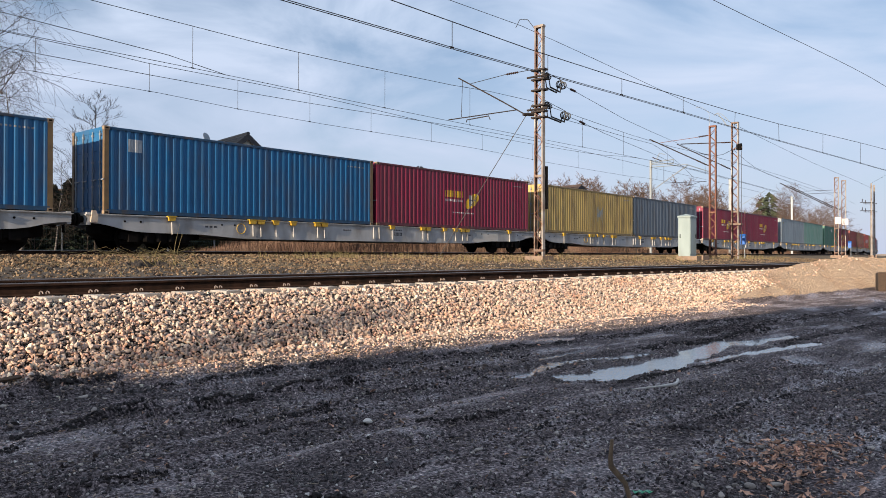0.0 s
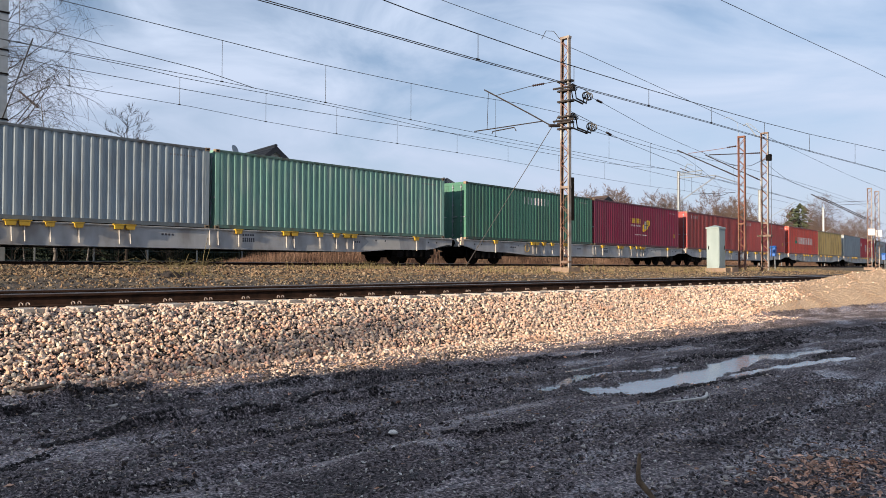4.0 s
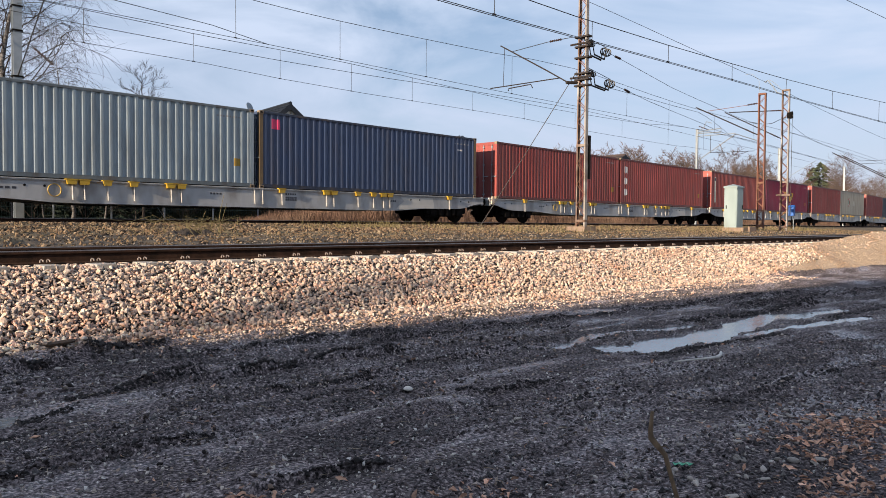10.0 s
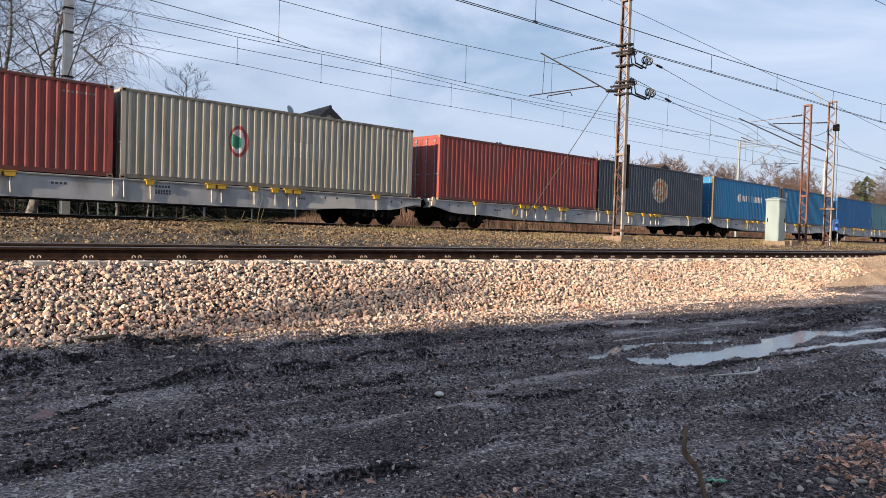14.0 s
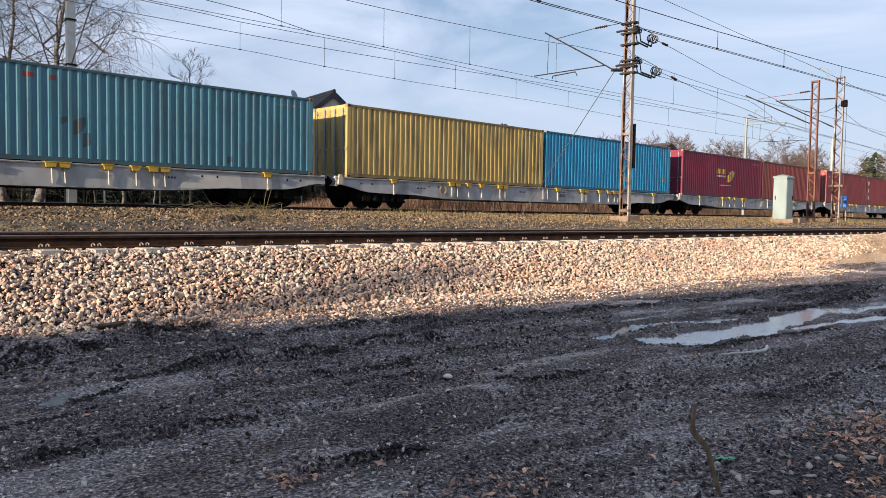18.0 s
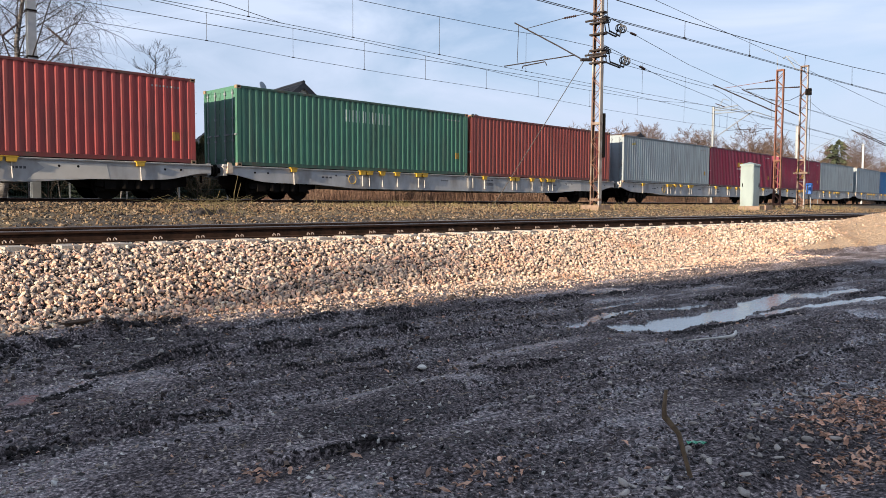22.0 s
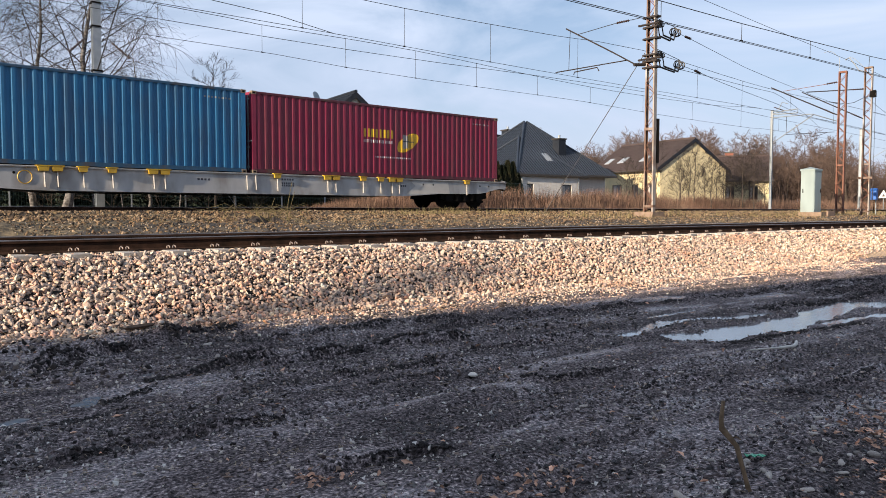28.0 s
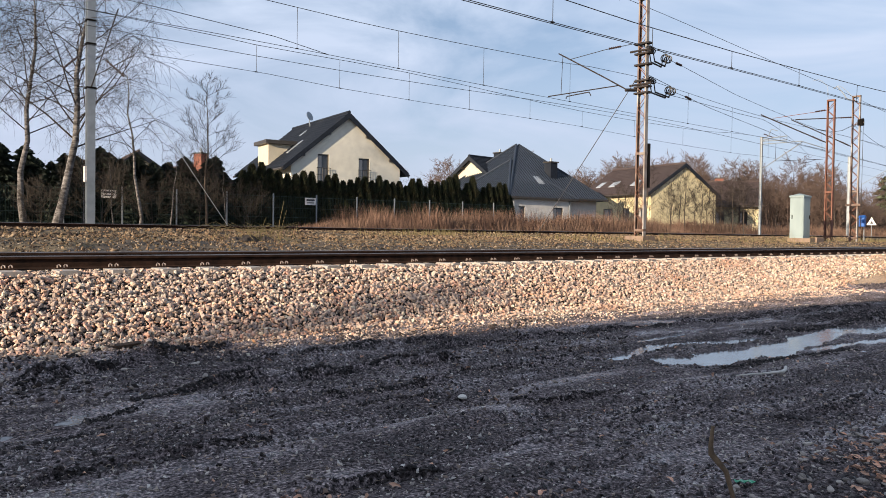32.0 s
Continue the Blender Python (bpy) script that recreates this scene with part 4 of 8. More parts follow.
M_FADED = material("faded_lettering_paint", (0.50, 0.48, 0.42), (0.42, 0.40, 0.34), rough=0.7)
M_DIM = material("dim_lettering", (0.30, 0.29, 0.28), (0.20, 0.19, 0.19), rough=0.7)
M_SCUFF = material("scuffed_paint", (0.45, 0.20, 0.19), (0.33, 0.03, 0.04), rough=0.7, scale=9.0)


def build_container(colour, kind, r):
    c, word_ = COLOURS[colour]
    m = paint(colour, c, dirt=(0.42, 0.46, 0.43) if colour == "seagreen" else (0.09, 0.07, 0.055), amount={"yellow": 0.75, "slate": 0.6, "seagreen": 0.55, "blue": 0.5, "brown": 0.45, "haze": 0.4}.get(colour, 0.35))
    box = new("shipping_container")
    extra = {"plain": "", "leaf": " with a yellow emblem", "bigword": " with large white lettering", "redline": " with white lettering", "word": " with white lettering",
             "blueword": " with white lettering", "badge": " with a bright emblem", "crest": " with a pale crest", "sideword": " with white lettering", "column": " with upright white lettering", "corner": " with small pale lettering", "label": " with a pink label", "patch": " with a blue patch", "strip": " with a faded upright strip", "bright": " with a small blue label", "square": " with a square pale label", "smudge": " with dull stains", "mark": " with a faded yellow mark"}[kind]
    tagged(box, f"{word_} shipping container{extra} on a wagon", "container", "containers on the train")
    part("side_panel", CM["front_side"], box, mat=m)
    part("side_panel", CM["back_side"], box, mat=m)
    post = M_PRIMER if colour in ("blue", "navy", "azure") else m
    # Rails: the side's paint darkened, grime and the shaded edge lines together.
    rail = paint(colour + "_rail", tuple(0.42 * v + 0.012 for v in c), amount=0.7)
    for x in (-6.01, 6.01):
        for y in (-1.14, 1.14):
            part("corner_post", CM["post"], box, mat=post, m=pose(x, y, 0))
            for z in (0.0, CH - 0.118):
                part("corner_casting", CM["casting"], box, m=pose(x, y, z) if y < 0 else pose(x, y, z, 0, 0, 180))
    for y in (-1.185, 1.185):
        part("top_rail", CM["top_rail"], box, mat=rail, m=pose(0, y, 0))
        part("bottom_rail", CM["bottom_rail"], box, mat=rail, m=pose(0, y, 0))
    part("roof", CM["roof"], box, mat=m)
    part("container_floor", CM["floor"], box)
    for name in ("door_a", "door_b"):
        leaf = part("door", CM[name], box, mat=m)
        for y in ((-0.9, -0.35) if name == "door_a" else (0.35, 0.9)):
            part("lock_rod", CM["rod"], leaf, "steel locking rod", m=pose(0, y, 0))
    part("door_header", CM["header"], box, mat=m)
    part("door_sill", CM["sill"], box, mat=m)
    part("front_wall", CM["front_end"], box, mat=m)
    mark_container(box, kind, r)
    return box


# Peach tone: the sun on the wagon's end corner put into the paint.
M_BRACKET = material("sunlit_peach_paint", (0.62, 0.50, 0.38), (0.50, 0.40, 0.31), rough=0.6, scale=6.0)
M_SUNLIT = material("sunlit_grey_paint", (0.60, 0.575, 0.52), (0.52, 0.495, 0.45), rough=0.5, scale=2.0)
M_ROD = material("pale_lever_steel", (0.66, 0.63, 0.58), (0.5, 0.47, 0.43), rough=0.6, metal=0.2)


def wagon_sill_poly():
    lower = [(-12.85, 0.90), (-12.45, 0.88), (-12.1, 0.82), (-11.6, 0.70), (-11.2, 0.645), (-10.6, 0.62), (-8.8, 0.60), (-7.9, 0.54), (-7.1, 0.485), (-6.4, 0.47)]
    return lower + [(-a, b) for a, b in lower[::-1]] + [(12.85, 1.15), (-12.85, 1.15)]


def build_wagon():
    """An eighty-foot flat wagon; x along the line, z from the rail top."""
    w = tagged(new("container_wagon"), "long grey flat wagon with deep side beams and yellow clamps", "wagon", "wagons of the train")
    for y in (-1.22, 1.14):
        beam = part("side_beam", Geo().prism(wagon_sill_poly(), y, y + 0.08, "y").mesh("side_beam", M_WAGON), w)
        sgn = -1 if y < 0 else 1
        g = Geo()
        g.box(-12.9, 12.9, min(sgn * 1.06, sgn * 1.27), max(sgn * 1.06, sgn * 1.27), 1.15, 1.175)
        part("top_flange", g.mesh("top_flange", M_WAGON), beam)
        # Bottom flange in black: the shadow band under the beam, as colour.
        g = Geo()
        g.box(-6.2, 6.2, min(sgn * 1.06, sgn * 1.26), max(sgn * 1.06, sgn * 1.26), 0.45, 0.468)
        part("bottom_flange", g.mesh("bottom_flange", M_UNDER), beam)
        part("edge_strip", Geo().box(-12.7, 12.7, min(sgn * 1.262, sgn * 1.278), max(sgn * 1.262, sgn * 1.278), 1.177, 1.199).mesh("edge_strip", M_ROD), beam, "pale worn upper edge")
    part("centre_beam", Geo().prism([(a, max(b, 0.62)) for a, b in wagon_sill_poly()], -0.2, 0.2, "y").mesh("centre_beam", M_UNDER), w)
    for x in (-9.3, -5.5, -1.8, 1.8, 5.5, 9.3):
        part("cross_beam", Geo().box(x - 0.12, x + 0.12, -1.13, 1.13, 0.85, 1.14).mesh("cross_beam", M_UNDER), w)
    for x in (-12.85, 12.72):
        part("end_beam", Geo().box(x, x + 0.13, -1.2, 1.2, 0.84, 1.24).mesh("end_beam", M_WAGON), w)
    for x in (-12.76,):
        part("end_bracket", Geo().prism(((x, 0.92), (x + 0.22, 0.92), (x + 0.24, 1.12), (x + 0.17, 1.30), (x + 0.05, 1.30)), -1.29, -1.225, "y").mesh("end_bracket", M_BRACKET), w, "end bracket in the pale peach of its sunlit corner")
    for sx in (-1, 1):
        for y in (-0.875, 0.875):
            g = Geo()
            g.tube([(sx * 12.85, y, 1.02), (sx * 13.01, y, 1.02)], 0.11, 10)
            g.tube([(sx * 13.00, y, 1.02), (sx * 13.06, y, 1.02)], [0.22, 0.21], 14)
            part("buffer", g.mesh("buffer", M_UNDER), w)
        g = Geo()
        g.box(min(sx * 12.85, sx * 13.12), max(sx * 12.85, sx * 13.12), -0.07, 0.07, 0.93, 1.06)
        g.tube([(sx * 13.0, 0.02, 0.95), (sx * 13.1, 0.02, 0.75), (sx * 13.05, 0.02, 0.6)], 0.03, 5)
        part("coupling", g.mesh("coupling", M_UNDER), w)
        # bogie
        bx = sx * 10.35
        g = Geo()
        for y in (-1.0, 1.0):
            g.prism(((bx - 1.35, 0.42), (bx - 1.05, 0.36), (bx - 0.55, 0.36), (bx - 0.4, 0.28), (bx + 0.4, 0.28), (bx + 0.55, 0.36), (bx + 1.05, 0.36), (bx + 1.35, 0.42),
                     (bx + 1.3, 0.62), (bx + 0.6, 0.60), (bx + 0.35, 0.78), (bx - 0.35, 0.78), (bx - 0.6, 0.60), (bx - 1.3, 0.62)), y - 0.06, y + 0.06, "y")
            for dx in (-0.9, 0.9):
                g.box(bx + dx - 0.17, bx + dx + 0.17, y - 0.12, y + 0.12, 0.30, 0.56)
        g.box(bx - 0.3, bx + 0.3, -1.0, 1.0, 0.45, 0.82)
        bogie = part("bogie", g.mesh("bogie", M_UNDER), w, "black bogie frame with its shade coloured in")
        # Solid blocks added to fill the black shade round the wheels.
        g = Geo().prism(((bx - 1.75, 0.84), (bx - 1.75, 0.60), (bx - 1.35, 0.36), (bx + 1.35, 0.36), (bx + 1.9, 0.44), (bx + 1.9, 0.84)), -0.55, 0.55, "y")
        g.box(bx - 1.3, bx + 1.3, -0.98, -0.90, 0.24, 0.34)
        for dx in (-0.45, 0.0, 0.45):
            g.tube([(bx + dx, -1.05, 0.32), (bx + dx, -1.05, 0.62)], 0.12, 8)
        part("brake_gear", g.mesh("brake_gear", M_UNDER), bogie, "black brake gear and springs with shade coloured in")
        for dx in (-0.9, 0.9):
            for y in (-0.76, 0.70):
                g = Geo()
                g.tube([(bx + dx, y - 0.03, 0.46), (bx + dx, y, 0.46), (bx + dx, y, 0.46), (bx + dx, y + 0.10, 0.46)], [0.49, 0.49, 0.46, 0.46], 26)
                g.tube([(bx + dx, y - 0.06, 0.46), (bx + dx, y + 0.16, 0.46)], 0.12, 12)
                part("wheel", g.mesh("wheel", M_UNDER), bogie)
    # yellow folding clamps with their hanging rods along the near side
    clamp = Geo()
    for c in (-0.19, 0.19):
        clamp.prism(((c - 0.16, 0.02), (c - 0.13, -0.12), (c + 0.13, -0.12), (c + 0.16, 0.02)), -0.09, 0.02, "y")
        clamp.box(c - 0.18, c + 0.18, -0.10, 0.05, 0.02, 0.05)
    clamp.tube([(-0.4, -0.03, 0.03), (0.4, -0.03, 0.03)], 0.022, 6)
    clamp_me = clamp.mesh("yellow_clamp", M_YELLOW)
    small = Geo().prism(((-0.14, 0.02), (-0.11, -0.12), (0.11, -0.12), (0.14, 0.02)), -0.09, 0.02, "y")
    small.box(-0.17, 0.17, -0.10, 0.05, 0.02, 0.05)
    small.tube([(-0.13, -0.03, 0.0), (0.13, -0.03, 0.0)], 0.02, 6)
    small_me = small.mesh("yellow_clamp", M_YELLOW)
    rod_me = Geo().tube([(0, 0, 0), (0, -0.01, -0.2), (0.02, 0, -0.52)], 0.02, 6).mesh("lever_rod", M_ROD)
    for x, big in ((-9.95, 0), (-6.4, 1), (-5.5, 0), (-4.65, 0), (-3.2, 1), (1.05, 0), (3.35, 1), (4.8, 0), (5.65, 0), (6.4, 1), (10.35, 0)):
        part("yellow_clamp", clamp_me if big else small_me, w, "yellow folding clamp", m=pose(x, -1.24, 1.17))
        for dx in ((-0.16, 0.2) if big else (0.02,)):
            part("lever_rod", rod_me, w, "pale hanging lever", m=pose(x + dx, -1.25, 1.1))
    for x in (-0.12, 0.22):
        part("lever_rod", rod_me, w, "pale hanging lever", m=pose(x, -1.25, 1.13))
    # stencilled marks as plain bars, and a yellow ring
    g = Geo()
    for x, z, n, ln in ((-8.6, 0.86, 3, 0.12), (1.25, 0.98, 5, 0.07), (1.25, 0.84, 6, 0.06), (1.25, 0.76, 6, 0.06), (-1.9, 0.9, 4, 0.08), (6.6, 0.86, 4, 0.07)):
        for k in range(n):
            g.box(x + k * ln * 1.5, x + k * ln * 1.5 + ln, -1.2235, -1.22, z, z + 0.07)
    tagged(part("stencil_lettering", g.mesh("stencil_lettering", M_DECAL_DARK), w, "small dark stencilled bars"), kind="stuff")
    # Sunlight on the beam, painted as a paler patch.
    fresh = Geo().prism(((7.0, 0.54), (7.6, 0.56), (8.3, 0.6), (9.4, 0.61), (9.3, 1.08), (7.3, 1.06), (7.5, 0.9), (7.2, 0.72)), -1.2235, -1.22, "y")
    part("fresh_paint", fresh.mesh("fresh_paint", M_SUNLIT), w, "pale patch painted for the sunlit part of the beam")
    g = Geo()
    g.tube([(-7.07 + 0.19 * math.cos(a), -1.226, 0.86 + 0.19 * math.sin(a)) for a in np.linspace(0, 2 * math.pi, 25)], 0.012, 4)
    part("ring_mark", g.mesh("ring_mark", M_YELLOW), w, "painted yellow ring")
    for x in (-11.6, -7.9, 7.9, 11.2):
        for k in range(2):
            g = Geo().tube([(x + k * 0.55, -1.226, 0.98), (x + k * 0.55, -1.2, 0.98)], 0.04, 8)
            part("lashing_eye", g.mesh("lashing_eye", M_UNDER), w)
    return w


TRAIN = (("blue", "plain", "blue", "plain"), ("blue", "square", "maroon", "leaf"), ("yellow", "patch", "slate", "plain"), ("maroon", "leaf", "maroon", "leaf"),
         ("grey", "mark", "seagreen", "plain"), ("green", "sideword", "maroon", "leaf"), ("red", "corner", "red", "corner"), ("orange", "bigword", "yellow", "plain"),
         ("grey", "mark", "crimson", "redline"), ("grey", "mark", "navy", "label"), ("brown", "plain", "brown", "column"), ("rust", "strip", "maroon", "leaf"),
         ("brown", "plain", "beige", "badge"), ("brown", "plain", "black", "crest"), ("azure", "blueword", "azure", "square"), ("royal", "plain", "haze", "smudge"),
         ("yellow", "plain", "sky", "plain"), ("maroon", "leaf", "brown", "plain"), ("red", "bright", "red", "column"), ("green", "word", "rust", "plain"),
         ("grey", "mark", "maroon", "leaf"), ("maroon", "leaf", "grey", "plain"), ("grey", "mark", "royal", "plain"), ("pale", "plain", "maroon", "leaf"))
PITCH = 26.16
DECK = 1.205
train_rng = random.Random(5)
first_wagon = build_wagon()
WAGONS, CONTAINERS = [], []
for i_, (c1, k1, c2, k2) in enumerate(TRAIN):
    wg = first_wagon if i_ == 0 else copy_thing(first_wagon, Matrix())
    WAGONS.append((i_, wg))
    for dx, cc, kk in ((-6.209, c1, k1), (6.209, c2, k2)):
        CONTAINERS.append((i_, dx, build_container(cc, kk, train_rng)))


def train_at(t):
    """How far along the line the second wagon's first container begins at t seconds."""
    return 9.346 - 22.162 * t + 0.05101 * t * t - 0.0013957 * t ** 3 + 0.00004059 * t ** 4


def motions():
    times = [0.5 * k for k in range(65)]
    surge = {28.0: -0.55}                # the train runs a little ahead of its even pace here
    where = {}
    for i, ob in WAGONS:
        where[i] = [(t, far_pose(train_at(t) + surge.get(t, 0.0) + PITCH * (i - 1) + 12.305, Z_FAR)) for t in times]
        walk(ob, where[i])
    for i, dx, ob in CONTAINERS:
        walk(ob, [(t, m @ Matrix.Translation((dx, 0, DECK))) for t, m in where[i]])


# ---- masts, wires, trackside fittings ----
def lattice_mast(s, off, z0, z1, sep, mat, label, taper=0.0, turn=0.0):
    """Two channel legs laced with flat bars, on a concrete block."""
    root = tagged(new("catenary_mast"), label, "mast", "lattice masts")
    root.matrix_basis = line_pose(s, off, z0, turn)
    h = z1 - z0
    for y in (-1, 1):
        g = Geo()
        a, b = y * sep / 2, y * (sep / 2 - taper)
        def ring(yy, z):
            return [(-0.09, yy - y * 0.06, z), (-0.09, yy, z), (0.09, yy, z), (0.09, yy - y * 0.06, z), (0.08, yy - y * 0.06, z), (0.08, yy - y * 0.01, z), (-0.08, yy - y * 0.01, z), (-0.08, yy - y * 0.06, z)]
        g.add(ring(a, 0.0) + ring(b, h), [(i, (i + 1) % 8, 8 + (i + 1) % 8, 8 + i) for i in range(8)] + [tuple(range(7, -1, -1)), tuple(range(8, 16))])
        part("mast_leg", g.mesh("mast_leg", M_MAST_PALE if y < 0 and mat is M_RUST else mat), root)
    n = int(h / (sep * 0.95))
    for x in (-0.088, 0.088):
        for i in range(n):
            za, zb = 0.15 + (h - 0.3) * i / n, 0.15 + (h - 0.3) * (i + 1) / n
            ya, yb = (-1, 1) if i % 2 else (1, -1)
            wa, wb = sep / 2 - taper * za / h - 0.02, sep / 2 - taper * zb / h - 0.02
            g = Geo().tube([(x, ya * wa, za), (x, yb * wb, zb)], 0.016, 4)
            part("lacing_bar", g.mesh("lacing_bar", M_RUST_RED), root)
    for z in (0.3, h * 0.35, h - 0.06):
        part("batten_plate", Geo().box(-0.1, 0.1, -sep / 2, sep / 2, z, z + 0.1).mesh("batten_plate", mat), root)
    foot = Geo().prism(((-0.48, -0.28), (0.48, -0.28), (0.38, 0.12), (-0.38, 0.12)), -0.45, 0.45, "y")
    part("concrete_foot", foot.mesh("concrete_foot", M_OLD_CONCRETE), root, "stained concrete block")
    return root


def bar(root, name, pts, r, mat, label="", n=6):
    return part(name, Geo().tube(pts, r, n).mesh(name, mat), root, label)


def insulator(root, a, b):
    """A string of sheds between two points."""
    a, b = Vector(a), Vector(b)
    g = Geo()
    pts, rad = [], []
    for i in range(13):
        pts.append(a.lerp(b, i / 12))
        rad.append(0.055 if i % 2 else 0.025)
    g.tube(pts, rad, 8)
    return part("insulator", g.mesh("insulator", M_INSUL), root, "dark ribbed insulator")


def wheel_tensioner(root, z, x0, x1, drop, wheel):
    """Tension wheels with their hanging yoke on the side of a mast: the yoke hangs from x0 to x1, the wheels run at its outer end."""
    for y in (-0.13, 0.05):
        g = Geo()
        g.tube([(0.1, y, z + 0.08), (x0, y, z)], 0.022, 6)
        g.tube([(x0 - 0.06, y, z), (x0 + 0.08, y, z - drop)], 0.026, 6)
        g.tube([(x0 + 0.08, y, z - drop), (x1 - 0.1, y, z - drop - 0.09)], 0.034, 6)
        g.tube([(x1 - 0.1, y, z - drop - 0.09), (x1, y, wheel)], 0.026, 6)
        part("yoke", g.mesh("yoke", M_WIRE), root, "dark hanging yoke")
    for x, c, r in ((x0 - 0.14, z, 0.10), (x0 + 0.08, z - 0.06, 0.08), (x1, wheel, 0.15), (x1 + 0.24, wheel - 0.02, 0.15)):
        g = Geo()
        for y in (-0.08, 0.0):
            g.tube([(x + 0.35 * r * math.cos(a), y - 0.7 * r * math.cos(a), c + r * math.sin(a)) for a in np.linspace(0, 2 * math.pi, 17)], 0.024, 5)
        part("tension_wheel", g.mesh("tension_wheel", M_WIRE), root, "dark tension wheel")
    bar(root, "pull_rope", [(0.1, 0.0, z + 0.22), (x1 + 0.24, 0.0, wheel + 0.2)], 0.012, M_WIRE)


M_STAY = material("grey_stay_steel", (0.085, 0.08, 0.08), (0.055, 0.05, 0.05), rough=0.6, metal=0.3)
mast_a = lattice_mast(25.1, 18.8, 1.12, 10.92, 0.46, M_RUST, "rusty and pale lattice steel mast carrying overhead wires", 0.03)
for z in (7.95, 7.55, 7.1, 6.45, 6.2, 5.95):
    part("clamp_band", Geo().box(-0.15, 0.15, -0.34, 0.34, z - 0.035, z + 0.035).mesh("clamp_band", M_ARM), mast_a)
wheel_tensioner(mast_a, 7.79, 0.52, 1.45, 0.48, 7.59)
wheel_tensioner(mast_a, 6.56, 0.60, 1.78, 0.50, 6.29)
bar(mast_a, "cantilever", [(-0.55, 0.35, 6.05), (-0.83, 1.3, 6.66), (-1.42, 3.3, 7.89)], 0.032, M_ARM, "rusty cantilever arm")
bar(mast_a, "cantilever_bracket", [(0, 0.22, 6.1), (-0.6, 0.4, 6.05)], 0.07, M_ARM)
bar(mast_a, "tie_rod", [(-1.34, 2.7, 7.56), (-0.9, 1.2, 7.78), (-0.3, 0.3, 7.95)], 0.014, M_WIRE)
insulator(mast_a, (-0.85, 1.1, 7.80), (-0.55, 0.7, 7.88))
bar(mast_a, "registration_arm", [(-0.41, 0.9, 6.33), (-1.84, 3.5, 6.03)], 0.024, M_ARM)
bar(mast_a, "steady_arm", [(-1.32, 1.6, 5.89), (-1.31, 1.7, 6.05), (-1.67, 2.6, 5.94), (-1.71, 2.6, 5.84)], 0.024, M_ARM)
bar(mast_a, "drop_rod", [(-1.27, 3.2, 7.8), (-1.23, 3.3, 6.2)], 0.012, M_ARM)
for z in (6.28, 7.66):
    bar(mast_a, "bracket", [(-0.12, -0.5, z), (-0.12, 0.55, z + 0.02)], 0.045, M_ARM)
bar(mast_a, "weight_rope", [(0.25, -0.1, 5.9), (0.25, -0.1, 1.2)], 0.012, M_WIRE)
part("balance_weight", Geo().tube([(0.25, -0.1, 2.1), (0.25, -0.1, 3.9)], 0.13, 12).mesh("balance_weight", M_UNDER), mast_a, "dark stack of balance weights")
bar(mast_a, "stay_rod", [(-0.1, 0.25, 6.55), (-1.45, 2.3, 2.59), (-2.35, 3.65, 0.0)], 0.016, M_STAY, "grey slanting stay")
bar(mast_a, "lead_loop", [(0, 0.25, 9.75), (-0.15, 0.5, 10.15), (-0.3, 0.8, 10.2), (-0.4, 0.95, 9.85)], 0.014, M_WIRE)

mast_b = lattice_mast(43.5, 18.8, 0.97, 9.08, 0.43, M_RUST_RED, "red rusty lattice steel mast")
bar(mast_b, "cantilever", [(0.0, 0.2, 5.72), (-0.17, 0.35, 5.80), (-1.45, 3.4, 7.49)], 0.034, M_ARM)
bar(mast_b, "tie_rod", [(-0.76, 3.0, 7.31), (0.18, 0.9, 7.57), (0.1, 0.3, 7.59)], 0.016, M_RUST_RED)
insulator(mast_b, (0.18, 0.95, 7.58), (0.1, 0.35, 7.6))
insulator(mast_b, (-0.17, 0.4, 5.82), (-0.38, 0.85, 6.08))
bar(mast_b, "lead_loop", [(0.36, 1.2, 9.42), (0.35, 0.9, 9.46), (0.35, 0.7, 9.35), (0.19, 0.3, 8.97), (0.04, 0.2, 8.06)], 0.013, M_GALV)
mast_c = lattice_mast(47.3, 18.8, 0.90, 9.8, 0.46, M_RUST, "rusty and pale lattice steel mast with a small box")
bar(mast_c, "cantilever", [(0.0, 0.2, 5.88), (-0.04, 0.35, 5.96), (-1.13, 3.4, 7.72)], 0.034, M_ARM)
bar(mast_c, "arm", [(0.09, 0.2, 7.67), (-0.97, 3.2, 7.72)], 0.034, M_ARM)
insulator(mast_c, (0.05, 0.15, 7.67), (-0.15, 0.85, 7.68))
insulator(mast_c, (-0.04, 0.4, 5.99), (-0.2, 0.85, 6.25))
bar(mast_c, "hanging_lead", [(0.12, 0.2, 7.2), (0.56, 1.0, 6.99), (0.59, 1.5, 6.97), (0.2, 2.3, 7.15)], 0.016, M_WIRE)
bar(mast_c, "lead_loop", [(0.17, 1.4, 9.57), (0.18, 1.2, 9.69), (0.06, 0.8, 9.18), (-0.18, 0.5, 8.79), (-0.07, 0.2, 8.68)], 0.036, M_GALV)
bar(mast_c, "lead_loop", [(0.18, 1.15, 9.72), (0.14, 0.9, 9.58), (0.07, 0.6, 9.3), (0.0, 0.2, 8.85)], 0.016, M_GALV)
for y0_ in (-0.40, -0.25):
    part("switch_box", Geo().prism(((-0.16, 7.12), (0.16, 7.12), (0.16, 7.46), (0.05, 7.55), (-0.16, 7.46)), y0_, y0_ + 0.13, "y").mesh("switch_box", M_UNDER), mast_c, "dark switch box")
bar(mast_c, "box_bracket", [(0, 0.1, 7.2), (0, -0.42, 7.3)], 0.03, M_RUST)
